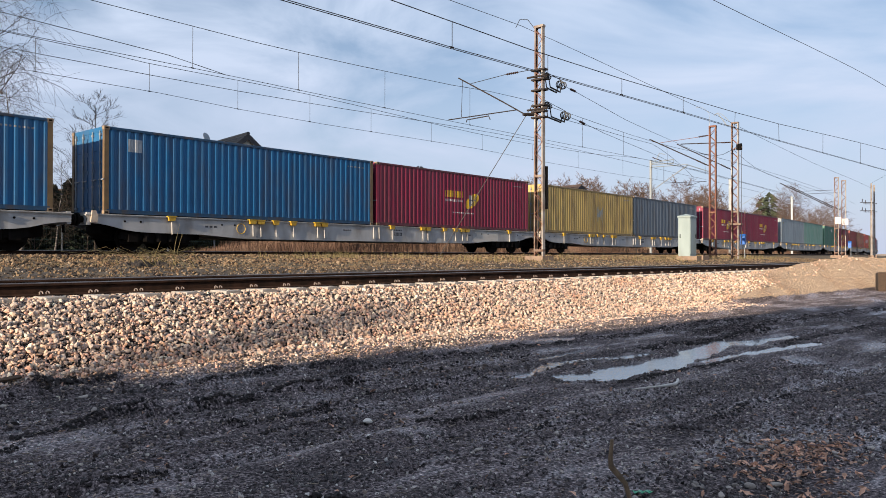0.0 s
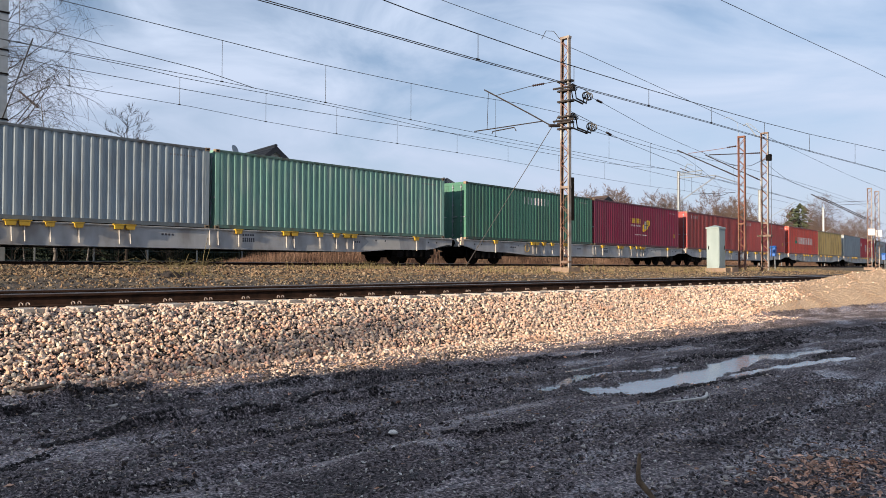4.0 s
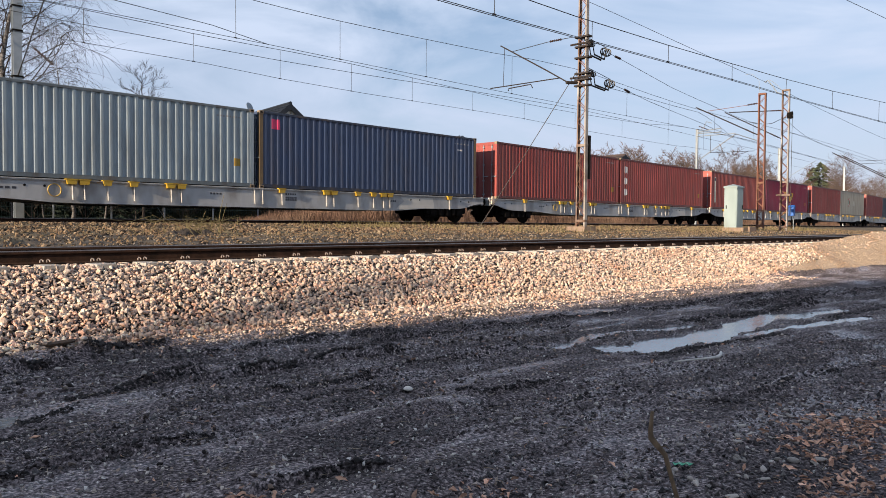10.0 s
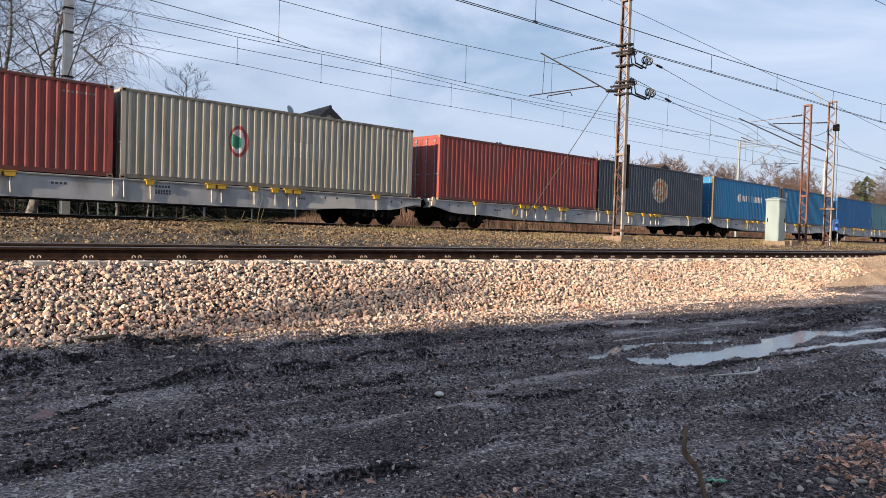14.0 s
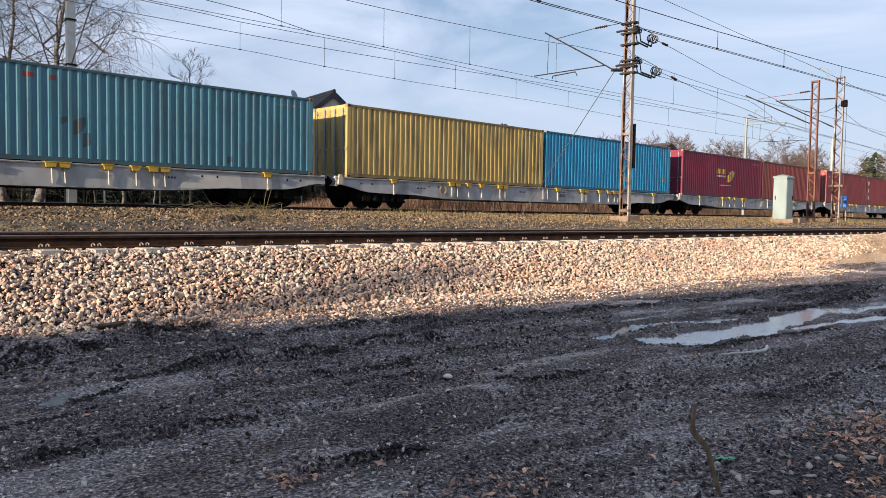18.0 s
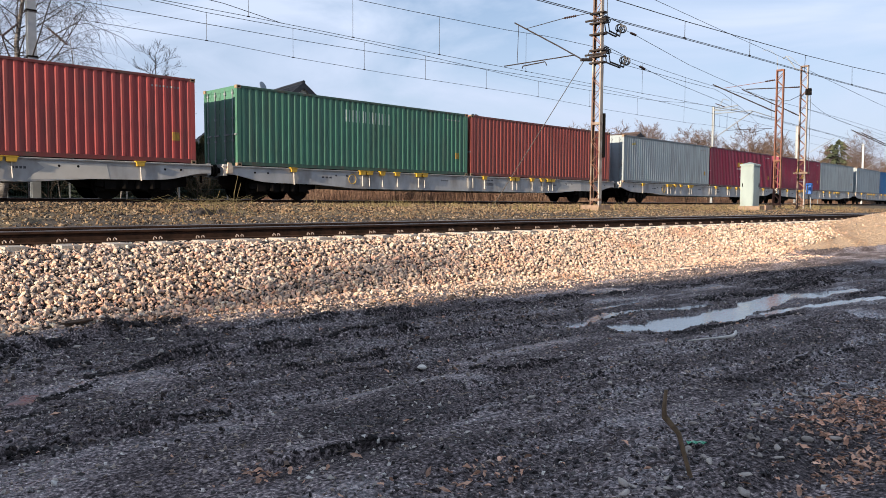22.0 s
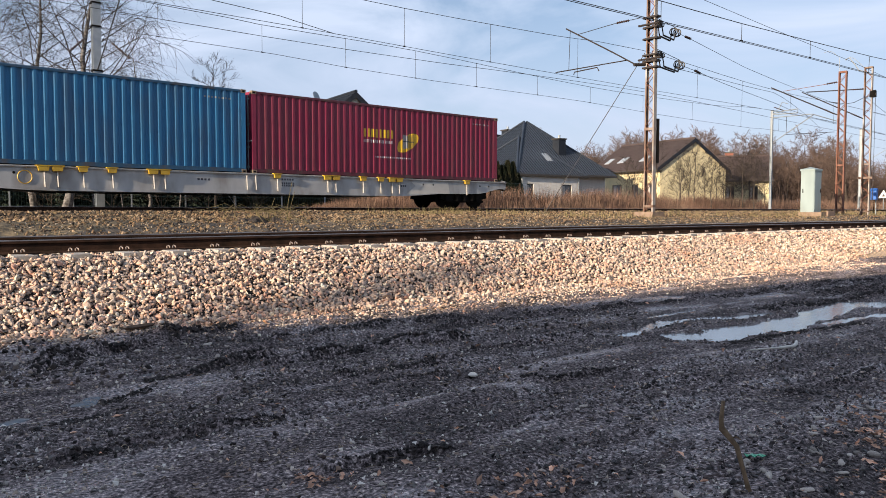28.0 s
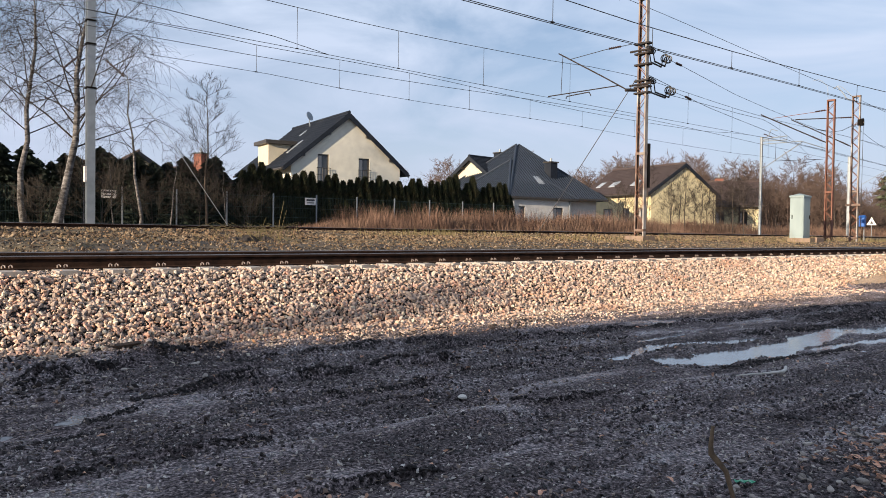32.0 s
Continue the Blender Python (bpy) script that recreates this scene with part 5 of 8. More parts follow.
bar(mast_c, "weight_rope", [(0.2, -0.33, 7.1), (0.2, -0.33, 1.0)], 0.014, M_WIRE)
part("clamp_band", Geo().box(-0.2, 0.2, -0.42, 0.42, 2.3, 2.42).mesh("clamp_band", M_RUST), mast_c)
for s_, z_ in ((76.4, 8.6), (80.0, 8.6)):
    far_mast = lattice_mast(s_, 18.8, 1.15, z_, 0.40, M_RUST, "rusty lattice steel mast")
    bar(far_mast, "cantilever", [(0, 0.35, 4.6), (-2.5, 4.4, 7.0)], 0.04, M_ARM)
    bar(far_mast, "tie_rod", [(-1.6, 3.2, 6.2), (0, 0.3, 6.3)], 0.02, M_WIRE)
    part("plate", Geo().box(-0.13, -0.1, -0.42, 0.12, 3.1, 3.7).mesh("plate", M_WHITE), far_mast, "white plate")
for s_ in (100.0, 103.0):
    far_pole = tagged(new("steel_pole"), "slim pale steel pole carrying dark insulators", "pole", "far poles")
    far_pole.matrix_basis = line_pose(s_, 18.8, 1.2)
    bar(far_pole, "shaft", [(0, 0, -0.3), (0, 0, 4.0), (0, 0, 8.7)], [0.14, 0.12, 0.09], M_MAST_PALE, n=8)
    for z in (5.4, 6.4):
        bar(far_pole, "cross_arm", [(0.1, -0.3, z), (-0.6, 1.1, z)], 0.04, M_ARM)
        insulator(far_pole, (-0.5, 0.9, z + 0.05), (-0.5, 0.9, z + 0.45))
    part("concrete_foot", Geo().box(-0.3, 0.3, -0.3, 0.3, -0.5, 0.05).mesh("concrete_foot", M_OLD_CONCRETE), far_pole)


def steel_pole(s, off, z0, z1, w, label):
    root = tagged(new("steel_pole"), label, "pole", "steel poles")
    m = line_pose(s, off, z0)
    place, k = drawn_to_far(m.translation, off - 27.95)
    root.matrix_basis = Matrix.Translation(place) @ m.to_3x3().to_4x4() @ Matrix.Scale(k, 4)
    h = z1 - z0
    g = Geo()
    e, q = w / 2, w / 2 - 0.03
    g.prism(((-e, -e), (e, -e), (e, -q), (0.015, -q), (0.015, q), (e, q), (e, e), (-e, e), (-e, q), (-0.015, q), (-0.015, -q), (-e, -q)), 0, h, "z")
    part("shaft", g.mesh("shaft", M_GALV), root)
    part("concrete_foot", Geo().box(-0.4, 0.4, -0.4, 0.4, -0.5, 0.05).mesh("concrete_foot", M_CONCRETE), root)
    return root


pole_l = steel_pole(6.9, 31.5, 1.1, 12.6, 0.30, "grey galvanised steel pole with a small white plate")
part("plate", Geo().box(-0.22, -0.155, -0.12, 0.12, 1.95, 2.55).mesh("plate", M_WHITE), pole_l, "white plate")
for z in (9.6, 8.2, 7.3, 5.6):
    part("clamp_band", Geo().box(-0.18, 0.18, -0.18, 0.18, z - 0.03, z + 0.03).mesh("clamp_band", M_UNDER), pole_l)
bar(pole_l, "cantilever", [(0.0, -0.1, 5.6), (0.1, -3.5, 7.9)], 0.024, M_WIRE)
bar(pole_l, "tie_rod", [(0.1, -3.2, 7.7), (0.0, -0.1, 8.3)], 0.013, M_WIRE)
bar(pole_l, "registration_arm", [(0.05, -0.7, 6.0), (0.5, -4.0, 6.25)], 0.02, M_WIRE)
bar(pole_l, "steady_arm", [(0.3, -2.7, 6.15), (0.28, -2.6, 5.85), (0.42, -3.5, 5.95)], 0.016, M_WIRE)
for sx in (-1, 1):
    insulator(pole_l, (sx * 0.5, -0.3, 6.7), (sx * 1.1, -0.6, 6.1))
    bar(pole_l, "stay_wire", [(sx * 0.15, 0, 7.2), (sx * 0.5, -0.3, 6.7)], 0.012, M_WIRE)
bar(pole_l, "long_stay", [(1.1, -0.6, 6.1), (3.2, -0.9, 3.2), (5.2, -1.0, 0.3)], 0.012, M_GALV, "thin slanting stay wire")
bar(pole_l, "far_stay", [(-1.1, -0.6, 6.1), (-3.4, -0.9, 4.0)], 0.010, M_GALV)
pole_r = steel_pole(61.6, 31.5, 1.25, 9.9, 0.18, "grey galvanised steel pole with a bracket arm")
for pts, r in (([(0, -0.1, 8.36), (-0.38, -1.3, 8.46), (-0.63, -2.4, 8.48), (-0.62, -2.4, 8.15), (0.02, -0.1, 8.28)], 0.045), ([(0, -0.1, 8.02), (-0.18, -3.4, 8.0), (1.78, -4.6, 7.48)], 0.04),
               ([(0.1, -0.1, 5.9), (0.07, -3.4, 7.97)], 0.045), ([(0, -0.1, 8.5), (-0.1, -0.6, 8.64), (0.05, -0.8, 9.26), (0.08, -1.3, 9.08)], 0.035)):
    bar(pole_r, "bracket_tube", pts, r, M_GALV)
bar(pole_r, "registration_arm", [(0.07, -1.2, 6.5), (2.14, -4.3, 6.63)], 0.025, M_ARM)
bar(pole_r, "steady_arm", [(0.97, -2.8, 6.5), (0.97, -2.8, 6.29), (1.71, -3.3, 6.4), (1.93, -3.8, 6.6)], 0.022, M_ARM)
bar(pole_r, "hanger", [(0.07, -1.2, 8.02), (0.07, -1.2, 6.5)], 0.018, M_ARM)
insulator(pole_r, (0.0, -0.15, 8.9), (0.4, -0.9, 8.55))
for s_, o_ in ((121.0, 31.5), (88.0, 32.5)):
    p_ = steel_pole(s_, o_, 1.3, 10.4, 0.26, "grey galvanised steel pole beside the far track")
    bar(p_, "bracket_tube", [(0, -0.1, 5.2), (1.4, -3.6, 7.6)], 0.035, M_GALV)


def wire(name, pts, r, parent=None, far=False):
    """A wire through (s, off, z); far: drawn in over the far track."""
    g = Geo()
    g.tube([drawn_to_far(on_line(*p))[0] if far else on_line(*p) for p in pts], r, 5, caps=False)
    return part(name, g.mesh(name, M_WIRE), parent)


def spread(pts, step=2.5):
    """Points between the given ones, on a smooth line through them."""
    pts = [Vector(p) for p in pts]
    out = []
    for i in range(len(pts) - 1):
        p0, p1, p2, p3 = pts[max(i - 1, 0)], pts[i], pts[i + 1], pts[min(i + 2, len(pts) - 1)]
        n = max(1, int((p2 - p1).length / step))
        for k in range(n):
            t = k / n
            out.append(0.5 * ((2 * p1) + (p2 - p0) * t + (2 * p0 - 5 * p1 + 4 * p2 - p3) * t * t + (3 * p1 - p0 - 3 * p2 + p3) * t ** 3))
    return out + [pts[-1]]


def height_at(pts, s):
    return np.interp(s, [p[0] for p in pts], [p[1] for p in pts]), np.interp(s, [p[0] for p in pts], [p[2] for p in pts])


def catenary(label, contact, messenger, drops, twin, far=False):
    root = tagged(new("overhead_line"), label, "overhead wire", "overhead lines")
    c, m = spread(contact), spread(messenger)
    for k in range(2 if twin else 1):
        wire("contact_wire", [(p[0], p[1] + 0.05 * k, p[2] - 0.012 * k) for p in c], 0.009, root, far)
    wire("messenger_wire", m, 0.011, root, far)
    for s in drops:
        oc, zc = height_at(c, s)
        om, zm = height_at(m, s)
        wire("dropper", [(s, om, zm), (s, oc, zc)], 0.008, root, far)
        wire("dropper_clip", [(s - 0.05, oc, zc), (s + 0.05, oc, zc)], 0.022, root, far)
    return root


catenary("overhead contact and carrying wires above the near track",
         [(-25, 11.1, 5.75), (7, 11.1, 5.75), (14, 11.1, 5.79), (22.5, 11.1, 5.9), (31, 11.05, 5.98), (45, 10.2, 6.0), (58, 9.2, 6.0), (110, 5, 6.0)],
         [(-25, 11.1, 7.2), (0, 11.1, 6.75), (9.7, 11.1, 6.35), (14.3, 11.1, 6.27), (18.6, 11.1, 6.3), (26.9, 11.1, 6.5), (31.3, 11.05, 6.66), (45, 10.2, 7.1), (58, 9.2, 7.25), (110, 5, 7.4)],
         [11.5, 15.0, 18.6, 22.5, 26.8, 31.3, 36.5, 42, 48], True)
catenary("overhead contact and carrying wires between the tracks",
         [(-30, 22, 7.4), (6.3, 22, 7.17), (11, 22, 7.14), (19.2, 22, 7.05), (28.8, 22, 7.03), (45, 22, 7.1), (62, 22.5, 7.1), (120, 22.5, 7.1)],
         [(-30, 22, 9.2), (7.9, 22, 8.52), (15, 22, 8.42), (23, 22, 8.6), (28.8, 22, 8.8), (42, 22, 8.3), (62, 22.5, 8.6), (120, 22.5, 8.6)],
         [5.2, 11.0, 15.0, 19.1, 24.2, 33.5, 38, 44, 51], False)
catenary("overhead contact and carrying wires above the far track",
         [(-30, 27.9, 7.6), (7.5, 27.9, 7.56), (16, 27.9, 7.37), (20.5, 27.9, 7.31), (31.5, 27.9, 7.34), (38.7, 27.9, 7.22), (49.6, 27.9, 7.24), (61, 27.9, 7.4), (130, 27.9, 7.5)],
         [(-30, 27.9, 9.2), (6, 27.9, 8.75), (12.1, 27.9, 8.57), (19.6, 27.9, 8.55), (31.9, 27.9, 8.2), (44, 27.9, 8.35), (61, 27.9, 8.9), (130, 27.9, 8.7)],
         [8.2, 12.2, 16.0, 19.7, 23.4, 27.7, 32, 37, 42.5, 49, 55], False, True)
loose = tagged(new("feeder_wire"), "thin feeder wire along the mast tops", "overhead wire", "overhead lines")
wire("strand", spread([(-20, 18.8, 10.9), (19.6, 18.8, 10.62), (24.6, 19.3, 10.9), (36, 18.8, 10.1), (44.8, 18.9, 9.85), (54, 18.8, 9.4), (71, 18.8, 9.05), (100, 18.8, 9.3)]), 0.011, loose)
for label_, pts_ in (("anchored wire running down from a mast's tension wheels", [(26.9, 18.8, 8.72), (27.8, 18.85, 8.65), (31.2, 19.6, 8.64), (35.0, 20.2, 8.49), (39.5, 20.9, 8.48), (44.2, 21.6, 8.51), (49.6, 22, 8.38), (62, 22.4, 8.5), (90, 24, 8.5)]),
                     ("anchored contact wire running from a mast's tension wheels", [(27.1, 18.8, 7.43), (28.6, 18.85, 7.31), (31.7, 19.6, 7.31), (35.6, 20.5, 7.38), (41.6, 21.6, 7.39), (47.1, 22, 7.14), (62, 22.2, 7.0), (90, 24, 7.0)]),
                     ("second anchored wire beside the first", [(26.9, 18.8, 7.22), (27.4, 18.8, 7.23), (31.3, 19.6, 7.44), (35.6, 20.5, 7.67), (40.1, 21.2, 7.88), (50, 24, 8.0), (62, 27.5, 8.0)]),
                     ("slack wire joining the contact wire", [(-15, 24, 9.0), (6.0, 22.4, 7.75), (10.3, 22.2, 7.45), (12.2, 22.0, 7.12)]),
                     ("contact wire running low beside the far track", [(-12, 26.5, 7.9), (4.5, 26.5, 7.89), (7.4, 26.5, 7.84), (11.5, 26.5, 7.79), (15.2, 26.5, 7.78), (20.6, 26.5, 7.84), (26.2, 26.5, 7.97), (35.5, 26.5, 8.08), (46.8, 26.5, 7.95), (56, 26.5, 7.85), (90, 26.5, 7.8)]),
                     ("single wire crossing high beside the line", [(-40, 11.5, 10.0), (5, 11.9, 10.0), (24.5, 10.95, 10.0), (43.5, 9.5, 10.0), (62, 9.3, 10.0), (100, 18.8, 9.9)]),
                     ("anchored wire to the far masts", [(47.5, 19, 8.1), (60, 21, 7.9), (76, 21.8, 8.0), (100, 22, 8.2)])):
    w_ = tagged(new("overhead_wire"), label_, "overhead wire", "overhead lines")
    wire("strand", spread(pts_), 0.011, w_)


for a_ in ((27.5, 18.83, 8.67, 28.0, 18.87, 8.645), (28.3, 18.84, 7.34, 28.9, 18.95, 7.305)):
    ob_ = tagged(new("wire_insulator"), "small dark insulator strung into an overhead wire", "insulator", "wire insulators")
    insulator(ob_, on_line(*a_[:3]), on_line(*a_[3:]))


def build_cabinet():
    c = tagged(new("trackside_cabinet"), "tall pale green-grey steel cabinet on a plinth between the tracks", "cabinet")
    c.matrix_basis = line_pose(38.6, 18.3, 1.22)
    g = Geo().prism(((-0.41, -0.34), (0.41, -0.34), (0.41, 0.34), (-0.41, 0.34)), 0.0, 2.12, "z")
    part("body", g.mesh("body", M_CABINET), c)
    g = Geo()
    g.add([(-0.45, -0.38, 2.12), (0.45, -0.38, 2.12), (0.45, 0.38, 2.12), (-0.45, 0.38, 2.12), (-0.45, -0.38, 2.2), (0.45, -0.38, 2.2), (0.45, 0.38, 2.2), (-0.45, 0.38, 2.2), (-0.15, 0, 2.32), (0.15, 0, 2.32)],
          [(3, 2, 1, 0), (0, 1, 5, 4), (1, 2, 6, 5), (2, 3, 7, 6), (3, 0, 4, 7), (4, 5, 9, 8), (5, 6, 9), (6, 7, 8, 9), (7, 4, 8)])
    part("cap", g.mesh("cap", M_CABINET), c)
    door = part("door", Geo().box(-0.37, 0.37, -0.355, -0.342, 0.12, 2.0).mesh("door", M_CABINET), c)
    part("handle", Geo().box(0.25, 0.29, -0.385, -0.355, 1.0, 1.2).mesh("handle", M_UNDER), door, "dark handle")
    side = part("side_door", Geo().box(-0.425, -0.412, -0.3, 0.3, 0.12, 2.0).mesh("side_door", M_CABINET), c)
    part("handle", Geo().box(-0.45, -0.425, 0.2, 0.24, 1.0, 1.2).mesh("handle", M_UNDER), side, "dark handle")
    part("plinth", Geo().box(-0.48, 0.75, -0.75, 0.42, -0.35, -0.002).mesh("plinth", M_OLD_CONCRETE), c, "weathered concrete plinth")
    part("kerb_stone", Geo().box(0.1, 0.95, -0.85, -0.76, -0.3, 0.05).mesh("kerb_stone", M_OLD_CONCRETE), c)


M_CABINET = material("pale_green_paint", (0.27, 0.335, 0.34), (0.225, 0.285, 0.29), rough=0.55, scale=2.0, stain=(0.26, 0.28, 0.24), stain_scale=1.5, stain_amount=0.5, squeeze=(1, 1, 0.4))
build_cabinet()


def build_blue_box(s, off, z, parent_label):
    b = tagged(new("signal_box"), parent_label, "equipment box")
    b.matrix_basis = line_pose(s, off, z)
    part("housing", Geo().prism(((-0.16, 1.05), (0.16, 1.05), (0.16, 1.62), (0.0, 1.72), (-0.16, 1.62)), -0.16, 0.16, "y").mesh("housing", M_BLUE), b)
    part("lid", Geo().prism(((-0.20, 1.62), (-0.16, 1.62), (0.0, 1.722), (0.16, 1.62), (0.20, 1.62), (0.0, 1.77)), -0.19, 0.19, "y").mesh("lid", M_BLUE), b)
    part("post", Geo().tube([(0, -0.12, -0.2), (0, -0.1, 1.05)], 0.03, 8).mesh("post", M_GALV), b, "grey steel post")
    part("door", Geo().box(-0.12, 0.12, -0.172, -0.162, 1.1, 1.58).mesh("door", M_BLUE), b)
    part("cable_duct", Geo().tube([(0.06, 0.05, -0.2), (0.06, 0.02, 1.05)], 0.025, 6).mesh("cable_duct", M_UNDER), b)


build_blue_box(50.8, 19.5, 0.95, "small blue trackside box on a steel post")
build_blue_box(88.0, 19.5, 1.0, "small blue trackside box on a steel post")
tri = tagged(new("triangle_sign"), "white triangular track sign on a thin post", "sign")
tri.matrix_basis = line_pose(93.0, 31.3, 1.25, 12)
part("plate", Geo().prism(((-0.52, 1.5), (0.52, 1.5), (0.0, 2.45)), -0.012, 0.012, "x").mesh("plate", M_WHITE), tri)
part("symbol", Geo().prism(((-0.18, 1.66), (0.18, 1.66), (0.0, 2.0)), -0.0165, -0.0125, "x").mesh("symbol", M_DECAL_DARK), tri, "dark symbol")
part("post", Geo().tube([(0.04, 0, -0.3), (0.04, 0, 1.7)], 0.035, 8).mesh("post", M_GALV), tri)


# ---- houses ----
M_WALL_CREAM = material("cream_render", (0.62, 0.55, 0.42), (0.56, 0.50, 0.38), rough=0.9, scale=2.0, stain=(0.45, 0.41, 0.33), stain_scale=0.5, stain_amount=0.35)
M_WALL_PALE = material("pale_cream_render", (0.74, 0.71, 0.60), (0.68, 0.655, 0.56), rough=0.9, scale=2.0, stain=(0.45, 0.42, 0.34), stain_scale=0.5, stain_amount=0.4)
M_WALL_YELLOW = material("yellow_render", (0.70, 0.60, 0.36), (0.62, 0.54, 0.34), rough=0.9, scale=2.0, stain=(0.5, 0.44, 0.30), stain_scale=0.5, stain_amount=0.3)
M_WALL_WHITE = material("white_render", (0.66, 0.64, 0.60), (0.60, 0.58, 0.55), rough=0.9, scale=2.0)
M_ROOF = material("anthracite_roof_tiles", (0.015, 0.020, 0.030), (0.009, 0.012, 0.019), rough=0.65, spec=0.25, scale=6.0, bump=0.5, bump_scale=9.0, stain=(0.032, 0.036, 0.044), stain_amount=0.4)
M_ROOF_BLUE = material("blue_black_roof_tiles", (0.026, 0.036, 0.054), (0.016, 0.022, 0.034), rough=0.5, scale=6.0, spec=0.5)
M_ROOF_BROWN = material("brown_roof_tiles", (0.075, 0.05, 0.045), (0.05, 0.036, 0.034), rough=0.7, scale=6.0, bump=0.5, bump_scale=9.0, stain=(0.10, 0.075, 0.065), stain_amount=0.4)
M_ROOF_RED = material("red_roof_tiles", (0.22, 0.045, 0.045), (0.15, 0.03, 0.032), rough=0.7, scale=6.0, bump=0.5, bump_scale=9.0)
M_BRICK = material("chimney_brick", (0.25, 0.10, 0.07), (0.18, 0.075, 0.055), rough=0.9, scale=9.0, bump=0.4)
M_FRAME = material("dark_window_frame", (0.05, 0.045, 0.04), (0.04, 0.035, 0.03), rough=0.5)
M_GLASS = material("dark_glass", (0.03, 0.035, 0.04), (0.05, 0.055, 0.06), rough=0.06, scale=1.0, spec=0.6)
M_SKYLIGHT = material("skylight_glass", (0.30, 0.33, 0.36), (0.35, 0.38, 0.40), rough=0.08, spec=0.7)
M_CURTAIN = material("pale_curtain", (0.45, 0.43, 0.40), (0.35, 0.33, 0.31), rough=0.9, scale=4.0, squeeze=(6, 6, 0.4))


def gable_front(g, half, z_eave, z_apex, y, thick, holes):
    """A gable wall in strips, with openings through it. holes: (x0, x1, z0, z1)."""
    xs = sorted({-half, half, 0.0, *[v for h in holes for v in h[:2]]})
    top = lambda x: z_apex - (z_apex - z_eave) * abs(x) / half
    for x0, x1 in zip(xs, xs[1:]):
        cuts = [h for h in holes if h[0] <= x0 + 1e-6 and h[1] >= x1 - 1e-6]
        lo = 0.0
        for h in sorted(cuts, key=lambda q: q[2]):
            g.prism(((x0, lo), (x1, lo), (x1, h[2]), (x0, h[2])), y, y + thick, "y")
            lo = h[3]
        g.prism(((x0, lo), (x1, lo), (x1, top(x1)), (x0, top(x0))), y, y + thick, "y")


def side_wall(g, x, x2, y0, y1, z1, holes):
    ys = sorted({y0, y1, *[v for h in holes for v in h[:2]]})
    for a, b in zip(ys, ys[1:]):
        lo = 0.0
        for h in [h for h in holes if h[0] <= a + 1e-6 and h[1] >= b - 1e-6]:
            g.box(x, x2, a, b, lo, h[2])
            lo = h[3]
        g.box(x, x2, a, b, lo, z1)


def window(parent, m, w, h, railing=False):
    """A framed pane set into its opening; m puts its lower middle, facing -y."""
    win = part("window", Geo().box(-w / 2, w / 2, 0.10, 0.13, 0, h).mesh("window", M_GLASS), parent, m=m)
    g = Geo()
    for x0, x1, z0, z1 in ((-w / 2, -w / 2 + 0.07, 0, h), (w / 2 - 0.07, w / 2, 0, h), (-w / 2 + 0.07, w / 2 - 0.07, 0, 0.07), (-w / 2 + 0.07, w / 2 - 0.07, h - 0.07, h)):
        g.box(x0, x1, 0.04, 0.099, z0, z1)
    part("window_frame", g.mesh("window_frame", M_FRAME), win)
    part("sill", Geo().box(-w / 2 - 0.06, w / 2 + 0.06, -0.06, 0.04, -0.05, -0.003).mesh("sill", M_FRAME), win)
    part("curtain", Geo().box(-w / 2 + 0.09, -w * 0.1, 0.085, 0.098, 0.1, h - 0.1).mesh("curtain", M_CURTAIN), win, "pale curtain")
    if railing:
        part("railing", Geo().tube([(-w / 2 - 0.1, -0.12, 1.0), (w / 2 + 0.1, -0.12, 1.0)], 0.02, 5).mesh("railing", M_FRAME), win, "dark window railing")
        for z in (0.12, 0.55):
            part("cross_rail", Geo().tube([(-w / 2 - 0.1, -0.12, z), (w / 2 + 0.1, -0.12, z)], 0.016, 5).mesh("cross_rail", M_FRAME), win)
        for k in range(6):
            x = -w / 2 - 0.08 + k * (w + 0.16) / 5
            part("baluster", Geo().tube([(x, -0.12, 0.12), (x, -0.12, 1.0)], 0.010, 4).mesh("baluster", M_FRAME), win)
    return win


def roof_slope(sign, half, z_eave, z_apex, y0, y1, over, mat, courses=16):
    """One slope in overlapping courses of tiles, rolled across."""
    g, out = Geo(), []
    run, rise = half, z_apex - z_eave
    k = (run + over) / run
    n = int((y1 - y0) / 0.3)
    for i in range(courses):
        a, b = k * (i / courses), k * ((i + 1) / courses) + 0.012
        xa, xb = sign * run * a, sign * run * b
        za, zb = z_apex - rise * a + 0.10, z_apex - rise * b + 0.155
        vs, fs = [], []
        for j in range(2 * n + 1):
            y = y0 + (y1 - y0) * j / (2 * n)
            d = 0.035 if j % 2 else 0.0
            vs += [(xa, y, za + d), (xb, y, zb + d)]
        fs = [(2 * j, 2 * j + 1, 2 * j + 3, 2 * j + 2) for j in range(2 * n)]
        g.add(vs, fs)
        out.append(g.mesh("tile_course", mat))
        g = Geo()
    xe, ze = sign * run * k, z_apex - rise * k
    g.prism(((0, z_apex - 0.12), (0, z_apex + 0.09), (xe, ze + 0.13), (xe, ze - 0.08)), y0, y1, "y")
    return g.mesh("roof", mat), out


